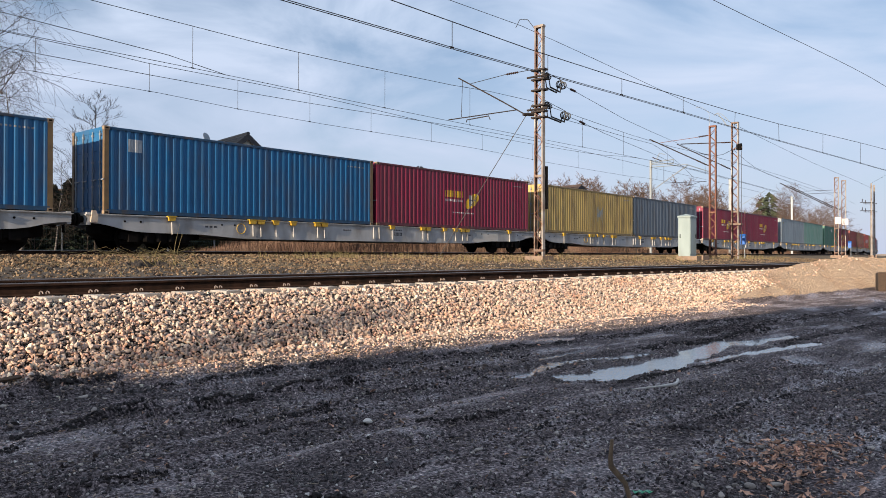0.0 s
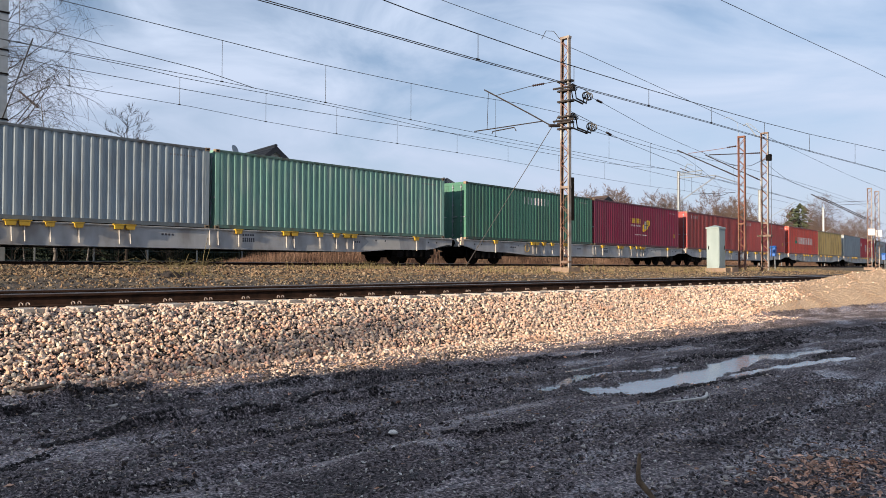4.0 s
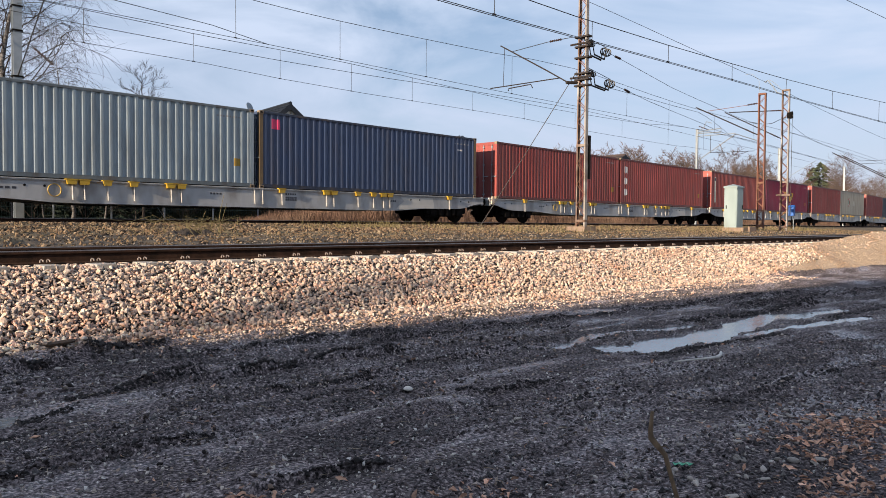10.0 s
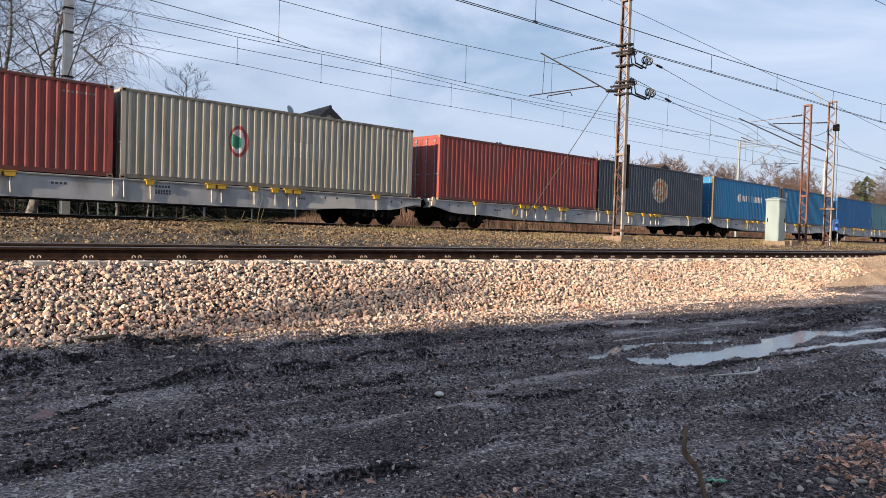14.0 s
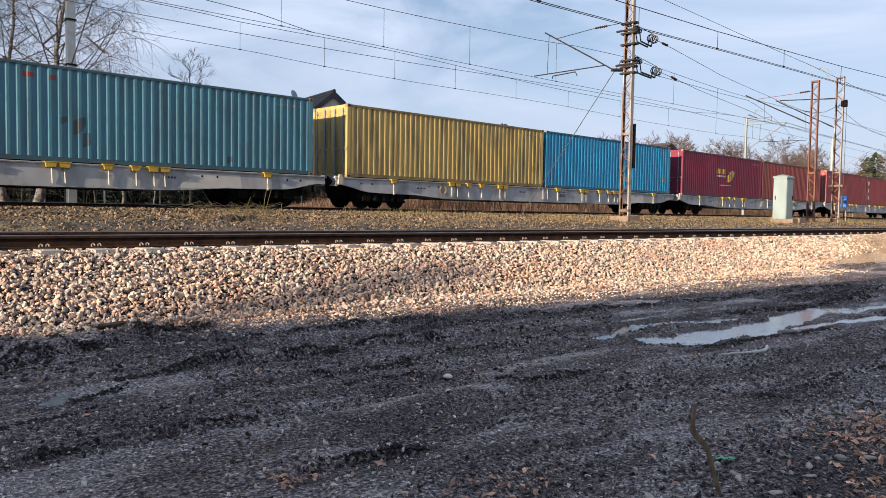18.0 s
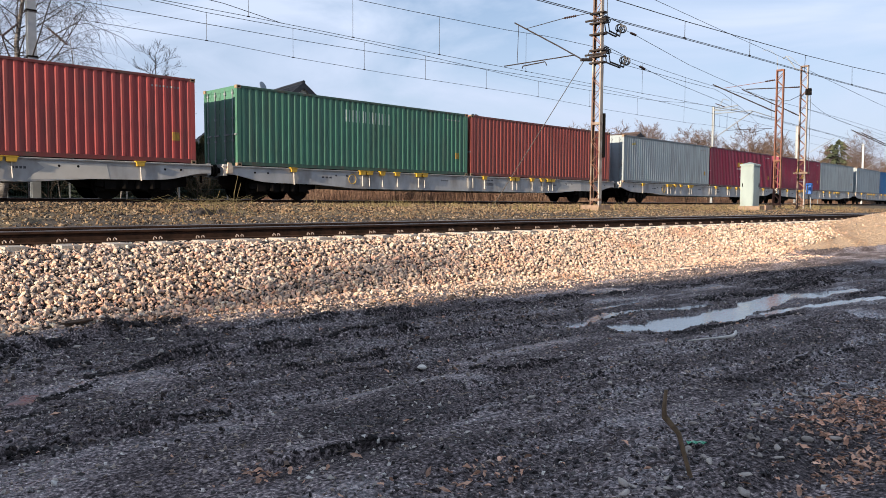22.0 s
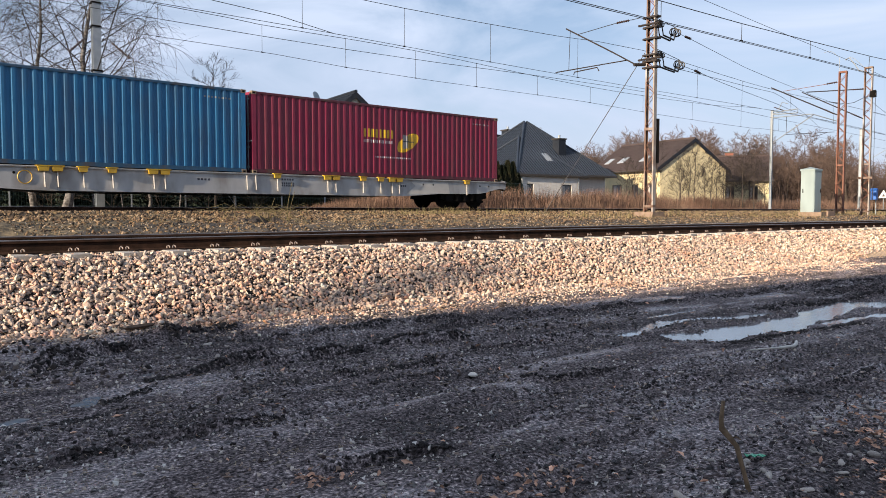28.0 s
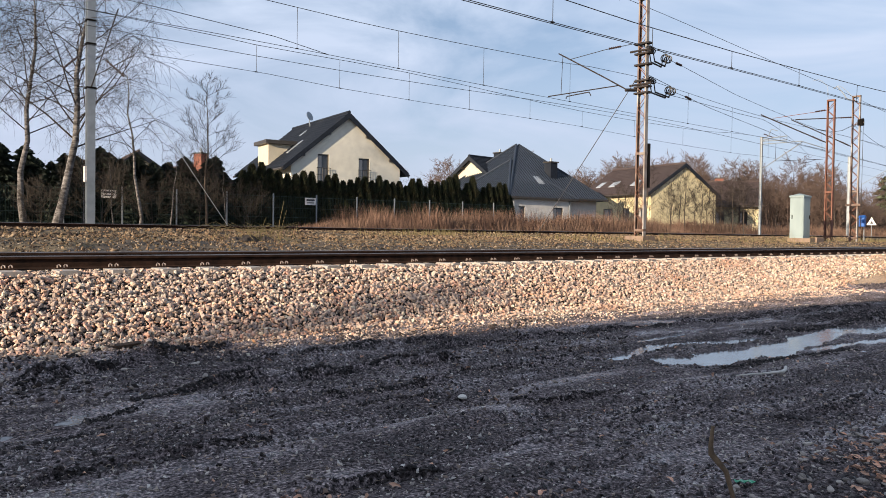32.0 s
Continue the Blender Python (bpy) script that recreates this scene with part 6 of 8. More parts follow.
def gable_house(x, y, z, turn, half, eave, apex, length, wall, roof, label, windows=(), side_windows=(), over=0.5, front=0.65, skylights=(), chimneys=()):
    """A house whose gable faces its own -y. Heights from its ground."""
    h = tagged(new("house"), label, "house", "houses beyond the line")
    h.matrix_basis = pose(x, y, z, 0, 0, turn)
    g = Geo()
    gable_front(g, half, eave, apex, 0.0, 0.35, [(a, b, c, d) for a, b, c, d, _ in windows])
    gable_front(g, half, eave, apex, length - 0.35, 0.35, [])
    side_wall(g, -half, -half + 0.3, 0.35, length - 0.35, eave, side_windows)
    side_wall(g, half - 0.3, half, 0.35, length - 0.35, eave, [])
    part("wall", g.mesh("wall", wall, weld=True), h)
    for sgn in (-1, 1):
        slab, courses = roof_slope(sgn, half, eave, apex, -front, length + front, over, roof)
        slope = part("roof", slab, h)
        for me in courses:
            part("tile_course", me, slope)
        g = Geo()
        k = (half + over) / half
        xe, ze = sgn * half * k, apex - (apex - eave) * k
        g.prism(((0, apex - 0.28), (0, apex + 0.12), (xe, ze + 0.15), (xe, ze - 0.2)), -front - 0.04, -front + 0.02, "y")
        part("bargeboard", g.mesh("bargeboard", M_ROOF), slope, "dark bargeboard")
        g = Geo().tube([(xe + sgn * 0.06, -front, ze - 0.02), (xe + sgn * 0.06, length + front, ze - 0.02)], 0.07, 8)
        part("gutter", g.mesh("gutter", M_FRAME), slope)
        for t in (0.35, 0.8):
            zb_ = apex - (apex - eave) * t - 0.22
            part("rafter_end", Geo().box(sgn * half * t - 0.09, sgn * half * t + 0.09, -front, 0.0, zb_ - 0.1, zb_ + 0.08).mesh("rafter_end", M_FRAME), slope)
    part("ridge_tiles", Geo().tube([(0, -front, apex + 0.14), (0, length + front, apex + 0.14)], 0.11, 8).mesh("ridge_tiles", roof), h)
    for a, b, c, d, rail in windows:
        window(h, pose((a + b) / 2, 0.02, c), b - a, d - c, rail)
    for a, b, c, d in side_windows:
        window(h, pose(-half - 0.01, (a + b) / 2, c, 0, 0, -90), b - a, d - c)
    for sgn, t0, t1, y0, y1 in skylights:
        za, zb = apex - (apex - eave) * t0 + 0.2, apex - (apex - eave) * t1 + 0.2
        g = Geo().add([(sgn * half * t0, y0, za), (sgn * half * t1, y0, zb), (sgn * half * t1, y1, zb), (sgn * half * t0, y1, za),
                       (sgn * half * t0, y0, za - 0.15), (sgn * half * t1, y0, zb - 0.15), (sgn * half * t1, y1, zb - 0.15), (sgn * half * t0, y1, za - 0.15)],
                      [(0, 1, 2, 3), (0, 4, 5, 1), (1, 5, 6, 2), (2, 6, 7, 3), (3, 7, 4, 0)])
        part("skylight", g.mesh("skylight", M_SKYLIGHT), h, "pale skylight")
    for cx, cy, z0, z1, mat in chimneys:
        ch = part("chimney", Geo().box(cx - 0.35, cx + 0.35, cy - 0.45, cy + 0.45, z0, z1).mesh("chimney", mat), h)
        part("chimney_cap", Geo().box(cx - 0.42, cx + 0.42, cy - 0.52, cy + 0.52, z1, z1 + 0.1).mesh("chimney_cap", M_FRAME), ch)
        part("flue", Geo().tube([(cx, cy, z1 + 0.1), (cx, cy, z1 + 0.5)], 0.1, 8).mesh("flue", M_GALV), ch)
    return h


GZ = 1.15
house_a = gable_house(25.33, 43.3, GZ, -5.3, 3.95, 4.55, 7.85, 9.9, M_WALL_PALE, M_ROOF, "cream gabled house with dark tiled roof and flat dormer",
                      windows=((-2.15, -1.35, 3.2, 5.1, True), (0.8, 1.6, 3.2, 5.0, True)), over=0.6, front=0.18, skylights=((-1, 0.55, 0.82, 2.45, 2.8), (-1, 0.25, 0.36, 4.8, 5.1)))
g_ = Geo().box(-4.2, -1.3, 3.6, 5.7, 4.0, 5.95)
dorm = part("dormer", g_.mesh("dormer", M_WALL_CREAM), house_a, "flat-roofed cream dormer")
part("dormer_roof", Geo().box(-4.45, -1.1, 3.35, 5.95, 5.95, 6.20).mesh("dormer_roof", M_FRAME), dorm)
for y_ in (4.1, 5.2):
    window(dorm, pose(-4.22, y_, 4.4, 0, 0, -90), 0.45, 1.25)
g_ = Geo().tube([(0, 0, 0), (0, -0.04, 0.0), (0, -0.08, 0.0)], [0.08, 0.32, 0.35], 18)
dish = part("satellite_dish", g_.mesh("satellite_dish", M_GALV), house_a, "grey satellite dish", m=pose(-0.5, 5.6, 8.35, -20, 0, 30))
part("dish_arm", Geo().tube([(0, 0, 0), (0, 0.1, -0.4), (0, 0.15, -0.75)], 0.03, 6).mesh("dish_arm", M_GALV), dish)

gable_house(62.9, 43.2, GZ, -9.5, 4.3, 4.29, 7.0, 10.2, M_WALL_YELLOW, M_ROOF_BROWN, "yellow cream house with a broad gable and brown roof",
                      side_windows=((0.9, 1.8, 1.3, 2.7), (3.0, 3.9, 1.3, 2.7), (5.4, 6.8, 0.9, 2.7), (8.2, 9.1, 1.3, 2.7)), over=0.5, front=0.15, skylights=((-1, 0.6, 0.8, 3.0, 3.9), (-1, 0.6, 0.8, 6.2, 7.1), (-1, 0.6, 0.8, 8.4, 9.1)))


def hip_roof(parent, cx, cy, hx, hy, z0, z1, ridge, mat, name="roof"):
    """A hipped roof with a short ridge along x, its slopes in courses."""
    n = 14
    vs, fs = [], []
    for i in range(n + 1):
        t = i / n
        ax, ay = hx * (1 - t) + ridge * t, hy * (1 - t) + 0.02 * t
        for up in (0, 0.05):
            z = z0 + (z1 - z0) * t + up
            vs += [(cx - ax, cy - ay, z), (cx + ax, cy - ay, z), (cx + ax, cy + ay, z), (cx - ax, cy + ay, z)]
    for i in range(n):
        lo, hi = i * 8 + 4, (i + 1) * 8
        for j in range(4):
            fs.append((lo + j, lo + (j + 1) % 4, hi + (j + 1) % 4, hi + j))
            fs.append((hi + j, hi + (j + 1) % 4, hi + 4 + (j + 1) % 4, hi + 4 + j))
    fs += [(n * 8 + 4, n * 8 + 5, n * 8 + 6, n * 8 + 7), (7, 6, 5, 4)]
    roof = part(name, Geo().add(vs, fs).mesh(name, mat), parent)
    rolls = Geo()
    rise = z1 - z0
    for sgn in (-1, 1):
        for k in range(int(2 * hx / 0.3)):
            x = -hx + 0.15 + 0.3 * k
            t = min(1.0, (hx - abs(x)) / (hx - ridge))
            rolls.tube([(cx + x, cy + sgn * hy, z0 + 0.06), (cx + x, cy + sgn * hy * (1 - t), z0 + rise * t + 0.06)], 0.045, 4, caps=False)
        for k in range(int(2 * hy / 0.3)):
            y = -hy + 0.15 + 0.3 * k
            t = (hy - abs(y)) / hy
            rolls.tube([(cx + sgn * hx, cy + y, z0 + 0.06), (cx + sgn * (hx * (1 - t) + ridge * t), cy + y, z0 + rise * t + 0.06)], 0.045, 4, caps=False)
    tagged(part("tile_rolls", rolls.mesh("tile_rolls", mat), roof), kind="stuff")
    for sx in (-1, 1):
        for sy in (-1, 1):
            part("hip_tiles", Geo().tube([(cx + sx * hx, cy + sy * hy, z0 + 0.08), (cx + sx * ridge, cy, z1 + 0.1)], 0.10, 6).mesh("hip_tiles", mat), roof)
    g = Geo()
    for x0, x1, y0, y1 in ((-hx - 0.08, hx + 0.08, -hy - 0.1, -hy), (-hx - 0.08, hx + 0.08, hy, hy + 0.1), (-hx - 0.1, -hx, -hy, hy), (hx, hx + 0.1, -hy, hy)):
        g.box(cx + x0, cx + x1, cy + y0, cy + y1, z0 - 0.08, z0 + 0.08)
    part("gutter", g.mesh("gutter", M_FRAME), roof)
    return roof


def build_hip_house():
    """Main square block with a hipped roof, a lower hipped wing towards the line."""
    h = tagged(new("house"), "low white house with steep dark hipped roofs", "house", "houses beyond the line")
    h.matrix_basis = pose(44.2, 43.7, GZ, 0, 0, -2)
    g = Geo()
    side_wall(g, -3.0, -2.7, 1.0, 11.0, 3.1, ())
    side_wall(g, 7.0, 7.3, 1.0, 11.0, 3.1, ())
    g.box(-2.7, 7.0, 10.7, 11.0, 0, 3.1)
    g.box(3.3, 7.0, 1.0, 1.3, 0, 3.1)
    side_wall(g, -3.4, -3.1, 0.5, 1.0, 3.0, ())
    side_wall(g, 3.0, 3.3, 0.5, 1.3, 3.0, ())
    holes = ((-2.6, -1.9, 0.9, 2.3), (1.2, 2.4, 0.9, 2.3))
    xs = sorted({-3.4, 3.3, *[v for q in holes for v in q[:2]]})
    for x0, x1 in zip(xs, xs[1:]):
        hole = [q for q in holes if q[0] <= x0 + 1e-6 and q[1] >= x1 - 1e-6]
        g.box(x0, x1, 0.2, 0.5, 0, hole[0][2] if hole else 3.0)
        if hole:
            g.box(x0, x1, 0.2, 0.5, hole[0][3], 3.0)
    part("wall", g.mesh("wall", M_WALL_WHITE, weld=True), h)
    hip_roof(h, 2.1, 5.8, 5.7, 5.6, 3.1, 8.0, 0.15, M_ROOF_BLUE)
    hip_roof(h, 0.0, 4.2, 3.95, 4.25, 3.0, 6.4, 0.05, M_ROOF_BLUE, "front_roof")
    for x, y, z0, z1 in ((3.2, 2.6, 4.0, 6.3), (2.2, 8.4, 5.0, 7.5)):
        ch = part("chimney", Geo().box(x - 0.4, x + 0.4, y - 0.4, y + 0.4, z0, z1).mesh("chimney", M_ROOF), h, "dark chimney")
        part("chimney_cap", Geo().box(x - 0.48, x + 0.48, y - 0.48, y + 0.48, z1, z1 + 0.1).mesh("chimney_cap", M_FRAME), ch)
        part("flue", Geo().tube([(x, y, z1 + 0.1), (x, y, z1 + 0.4)], 0.1, 8).mesh("flue", M_GALV), ch)
    part("skylight", Geo().add([(0.75, 1.5, 4.38), (1.45, 1.5, 4.38), (1.45, 2.3, 5.02), (0.75, 2.3, 5.02), (0.75, 1.5, 4.2), (1.45, 1.5, 4.2), (1.45, 2.3, 4.85), (0.75, 2.3, 4.85)],
                               [(0, 1, 2, 3), (0, 4, 5, 1), (1, 5, 6, 2), (2, 6, 7, 3), (3, 7, 4, 0)]).mesh("skylight", M_SKYLIGHT), h, "pale skylight")
    for a, b, c, d in holes:
        window(h, pose((a + b) / 2, 0.22, c), b - a, d - c)
    for x in (-3.2, 3.1):
        part("downpipe", Geo().tube([(x, 0.12, 0), (x, 0.12, 2.9)], 0.05, 6).mesh("downpipe", M_GALV), h)


build_hip_house()
gable_house(43.3, 52.0, GZ, -82, 2.7, 4.9, 6.9, 4.0, M_WALL_CREAM, M_ROOF, "cream house wing with a small gable", over=0.5, front=0.4)
gable_house(58.5, 58.5, GZ, -60, 3.6, 3.8, 6.6, 9.0, M_WALL_CREAM, M_ROOF, "dark-roofed house behind the others", chimneys=((0.4, 3, 5.5, 7.3, M_BRICK),), front=0.3)
gable_house(80.0, 45.5, GZ, 35, 3.6, 3.7, 6.2, 5.6, M_WALL_YELLOW, M_ROOF_BROWN, "brown-roofed house with cream walls", side_windows=((1.2, 2.1, 1.4, 2.8), (3.6, 4.5, 1.4, 2.8)), chimneys=((0.3, 4, 5.2, 6.7, M_BRICK),), front=0.3)
gable_house(35.5, 54.0, GZ, 80, 3.0, 2.9, 4.4, 7.0, M_WALL_CREAM, M_ROOF, "low dark-roofed annexe behind the hedge", front=0.3)
gable_house(16.0, 58.0, GZ, -6, 2.6, 3.9, 5.7, 7.0, M_WALL_CREAM, M_ROOF_BROWN, "brown-roofed house behind bare shrubs", windows=((-0.4, 0.4, 3.2, 4.3, False),), front=0.3, over=0.4)
gable_house(11.7, 61.5, GZ, -88, 2.6, 3.4, 5.0, 5.0, M_WALL_CREAM, M_ROOF_BROWN, "brown-roofed house wing behind bare shrubs", front=0.3)
gable_house(21.4, 57.0, GZ, 20, 3.0, 2.9, 4.9, 8.0, M_BRICK, M_ROOF_BROWN, "brick house with a brown roof", chimneys=((-0.6, 0.8, 4.0, 5.9, M_BRICK),), front=0.3)
gable_house(9.9, 60.5, GZ, 80, 1.8, 2.1, 3.4, 3.5, M_WALL_WHITE, M_ROOF_RED, "small shed with a red roof", front=0.2, over=0.3)

# ---- fence with plates, plinth ----
M_FENCE = material("green_fence_wire", (0.03, 0.06, 0.05), (0.025, 0.045, 0.04), rough=0.5, metal=0.3)
fence = tagged(new("panel_fence"), "dark wire panel fence with grey posts on a concrete plinth", "fence")
fence.matrix_basis = pose(2.0, 37.3, 1.15, 0, 0, -2.2)
g_ = Geo()
for k_ in range(25):
    g_.tube([(0.1 * k_, 0, 0.3), (0.1 * k_, 0, 1.95)], 0.006, 3, caps=False)
for z_ in (0.35, 0.8, 1.3, 1.9):
    g_.tube([(0, 0, z_), (2.4, 0, z_)], 0.008, 3, caps=False)
panel_me = g_.mesh("wire_panel", M_FENCE)
post_me = Geo().box(-0.03, 0.03, -0.03, 0.03, -0.3, 2.05).mesh("post", M_GALV)
plinth_me = Geo().box(0.0, 2.44, -0.05, 0.05, -0.3, 0.28).mesh("plinth", M_CONCRETE)
for k_ in range(13):
    part("post", post_me, fence, "grey steel post", m=pose(2.5 * k_, 0, 0))
    tagged(part("wire_panel", panel_me, fence, m=pose(2.5 * k_ + 0.05, 0, 0)), kind="stuff")
    part("plinth", plinth_me, fence, "pale concrete plinth", m=pose(2.5 * k_ + 0.03, 0, 0))
plate_me = Geo().box(-0.32, 0.32, -0.02, 0.0, 0.0, 0.38).mesh("name_plate", M_WHITE)
bars_me = Geo().box(-0.24, 0.24, -0.026, -0.021, 0.22, 0.31).box(-0.2, 0.2, -0.026, -0.021, 0.09, 0.14).mesh("plate_bars", M_DECAL_DARK)
for x_ in (6.9, 17.1):
    plate = part("name_plate", plate_me, fence, "white plate with dark bars", m=pose(x_, -0.06, 1.5))
    part("plate_bars", bars_me, plate)

# ---- plants ----
M_BARK = material("grey_brown_bark", (0.085, 0.066, 0.052), (0.045, 0.036, 0.030), rough=0.95, scale=8.0, bump=0.6)
M_BIRCH = material("white_birch_bark", (0.235, 0.22, 0.21), (0.045, 0.039, 0.036), rough=0.85, scale=5.0, stain=(0.022, 0.018, 0.016), stain_scale=4.5, stain_amount=1.0, squeeze=(1, 1, 1.8), bump=0.4)
M_TWIG = material("dark_twigs", (0.036, 0.026, 0.021), (0.022, 0.017, 0.014), rough=0.95, scale=3.0)
M_SHRUB = material("dark_shrub_stems", (0.07, 0.055, 0.042), (0.04, 0.032, 0.026), rough=0.95, scale=3.0)
M_TWIG_RED = material("reddish_twigs", (0.135, 0.092, 0.074), (0.085, 0.060, 0.050), rough=0.95, scale=3.0)
M_THUJA = material("thuja_green", (0.034, 0.041, 0.015), (0.016, 0.021, 0.009), rough=0.9, scale=3.0, stain=(0.09, 0.06, 0.025), stain_scale=1.2, stain_amount=0.5, island=0.4)
M_SPRUCE = material("spruce_needles", (0.016, 0.028, 0.016), (0.010, 0.018, 0.011), rough=0.9, scale=3.0, island=0.4)
M_PINE = material("pine_needles", (0.085, 0.105, 0.058), (0.055, 0.07, 0.04), rough=0.9, scale=3.0, island=0.5)
M_REED = material("dry_reed", (0.20, 0.120, 0.084), (0.105, 0.062, 0.045), rough=0.95, scale=0.6, stain=(0.21, 0.15, 0.105), stain_scale=0.25, stain_amount=0.6, island=0.45)
M_GRASS = material("dry_grass", (0.24, 0.19, 0.09), (0.14, 0.12, 0.05), rough=0.95, scale=1.0, island=0.4)


def twigs(g, p, d, length, r, level, rg, droop, spreadv, fine=0.005):
    """Grows one branch and what springs from it."""
    n = 4 if level < 3 else 3
    pts, rad = [p.copy()], [r]
    q, dd = p.copy(), d.normalized()
    for i in range(n):
        dd = (dd + Vector((rg.gauss(0, 0.13), rg.gauss(0, 0.13), rg.gauss(0, 0.10) + (0.06 if level < 2 else -droop)))).normalized()
        q = q + dd * (length / n)
        pts.append(q.copy())
        rad.append(max(fine * 0.7, r * (1 - 0.8 * (i + 1) / n)))
    g.tube(pts, rad, 5 if level < 2 else 3, caps=False)
    if level >= 3:
        return
    kids = (7, 8, 9)[level - 1] if level else 0
    for k in range(kids):
        t = 0.25 + 0.75 * (k + rg.random()) / kids
        i = min(n - 1, int(t * n))
        base = pts[i].lerp(pts[i + 1], t * n - i)
        side = Vector((rg.gauss(0, 1), rg.gauss(0, 1), rg.gauss(0.15, 0.6))).normalized()
        nd = (dd * (1.0 - spreadv) + side * spreadv * 1.3).normalized()
        twigs(g, base, nd, length * rg.uniform(0.35, 0.6), max(fine, r * 0.42), level + 1, rg, droop, spreadv, fine)


def bare_tree(name, label, height, girth, limbs, seed, bark, twig, droop=0.0, spreadv=0.5, reach=0.32, low=0.3, lean=0.03, group="bare trees", fine=0.006, limb=0.3):
    rg = random.Random(seed)
    t = tagged(new(name), label, "tree", group)
    pts, rad = [], []
    q = Vector((0, 0, -0.25))
    lx, ly = rg.gauss(0, lean), rg.gauss(0, lean)
    n = 9
    for i in range(n + 1):
        pts.append(q.copy())
        rad.append(girth * (1 - 0.92 * (i / n) ** 1.1) * (1.25 if i == 0 else 1))
        wave = 0.12 if name == "birch_tree" else 0.05
        q = q + Vector((lx + rg.gauss(0, wave), ly + rg.gauss(0, wave), 1)) * (height * 0.92 / n)
    part("trunk", Geo().tube(pts, rad, 8).mesh("trunk", bark, smooth=True), t)
    g = Geo()
    for k in range(limbs):
        f = low + (0.98 - low) * (k + rg.random()) / limbs
        i = min(n - 1, int(f * n))
        base = pts[i].lerp(pts[i + 1], f * n - i)
        a = k * 2.4 + rg.uniform(-0.5, 0.5)
        up = rg.uniform(0.45, 1.0)
        d = Vector((math.cos(a), math.sin(a), up))
        twigs(g, base, d, height * reach * (1.15 - 0.75 * f) * rg.uniform(0.8, 1.2), max(0.012, rad[i] * limb), 1, rg, droop, spreadv, fine)
    part("crown", g.mesh("crown", twig), t)
    return t


def put_copies(ob, spots, scale_range, rg, first=True):
    """The thing itself at the first spot, copies at the others."""
    for k, (x, y, z) in enumerate(spots):
        m = pose(x, y, z, 0, 0, rg.uniform(0, 360)) @ Matrix.Scale(rg.uniform(*scale_range), 4)
        if k == 0 and first:
            ob.matrix_basis = m
        else:
            copy_thing(ob, m)


rg_ = random.Random(21)
gz_ = lambda x, y: float(ground_z(x, y))
birch_a = bare_tree("birch_tree", "tall bare white-barked birch with drooping twigs", 13.5, 0.15, 30, 3, M_BIRCH, M_TWIG, fine=0.0050, limb=0.27, droop=0.26, reach=0.36, low=0.34, lean=0.05, group="birches")
birch_a.matrix_basis = pose(5.5, 37.0, gz_(5.5, 37.0)) @ pose(0, 0, 0, 0, 2, 0) @ pose(0, 0, 0, 0, 0, 20)
birch_b = bare_tree("birch_tree", "leaning bare birch with drooping twigs", 14.0, 0.19, 36, 8, M_BIRCH, M_TWIG, fine=0.0052, limb=0.27, droop=0.28, reach=0.40, low=0.30, lean=0.02, group="birches")
birch_b.matrix_basis = pose(6.35, 35.4, gz_(6.35, 35.4)) @ pose(0, 0, 0, 0, 6.5, 0)
birch_c = bare_tree("birch_tree", "slender bare birch with fine drooping twigs", 9.0, 0.08, 14, 13, M_BIRCH, M_TWIG, fine=0.0045, droop=0.22, reach=0.33, low=0.4, lean=0.06, group="birches")
birch_c.matrix_basis = pose(9.7, 35.0, gz_(9.7, 35.0), 0, 0, 70)
copy_thing(birch_c, pose(3.9, 39.0, gz_(3.9, 39.0), 0, 0, 190) @ Matrix.Scale(1.4, 4))
slim = bare_tree("bare_tree", "slim bare tree with upswept branches", 8.2, 0.075, 24, 30, M_BARK, M_TWIG, droop=-0.07, reach=0.235, low=0.26, spreadv=0.38)
slim.matrix_basis = pose(13.2, 36.2, gz_(13.2, 36.2), 0, 0, 0)

shrub = bare_tree("bare_shrub", "dense leafless shrub of thin brown stems", 3.6, 0.04, 16, 41, M_BARK, M_SHRUB, droop=-0.06, reach=0.75, low=0.02, spreadv=0.35, group="leafless shrubs")
put_copies(shrub, [(x, y, gz_(x, y)) for x, y in ((8.4, 36.0), (10.6, 36.2), (13.0, 36.5), (15.3, 36.5), (6.0, 36.6))], (0.6, 0.95), rg_)
for x_, y_, s_ in ((7.6, 35.8, 0.5), (8.9, 36.4, 0.42), (11.3, 35.6, 0.55), (14.1, 35.9, 0.4)):
    copy_thing(birch_c, pose(x_, y_, gz_(x_, y_), 0, 0, rg_.uniform(0, 360)) @ Matrix.Scale(s_, 4))

wood_a = bare_tree("bare_tree", "leafless brown tree at the edge of a wood", 10.5, 0.13, 22, 51, M_BARK, M_TWIG_RED, droop=-0.03, reach=0.34, low=0.08, spreadv=0.42, group="trees of the wood", fine=0.015)
wood_b = bare_tree("bare_tree", "leafless brown tree at the edge of a wood", 8.5, 0.10, 22, 52, M_BARK, M_TWIG_RED, droop=-0.03, reach=0.42, low=0.04, spreadv=0.45, group="trees of the wood", fine=0.016)
wood_c = bare_tree("bare_tree", "leafless tree with a spreading crown", 9.5, 0.14, 18, 53, M_BARK, M_TWIG, droop=0.0, reach=0.36, low=0.2, spreadv=0.5, group="trees of the wood", fine=0.012)


def scatter_line(n, x0, y0, x1, y1, depth, rg):
    out = []
    for k in range(n):
        t = (k + rg.random()) / n
        x, y = x0 + (x1 - x0) * t + rg.uniform(-2, 2), y0 + (y1 - y0) * t + rg.uniform(0, depth)
        out.append((x, y, gz_(x, y)))
    return out


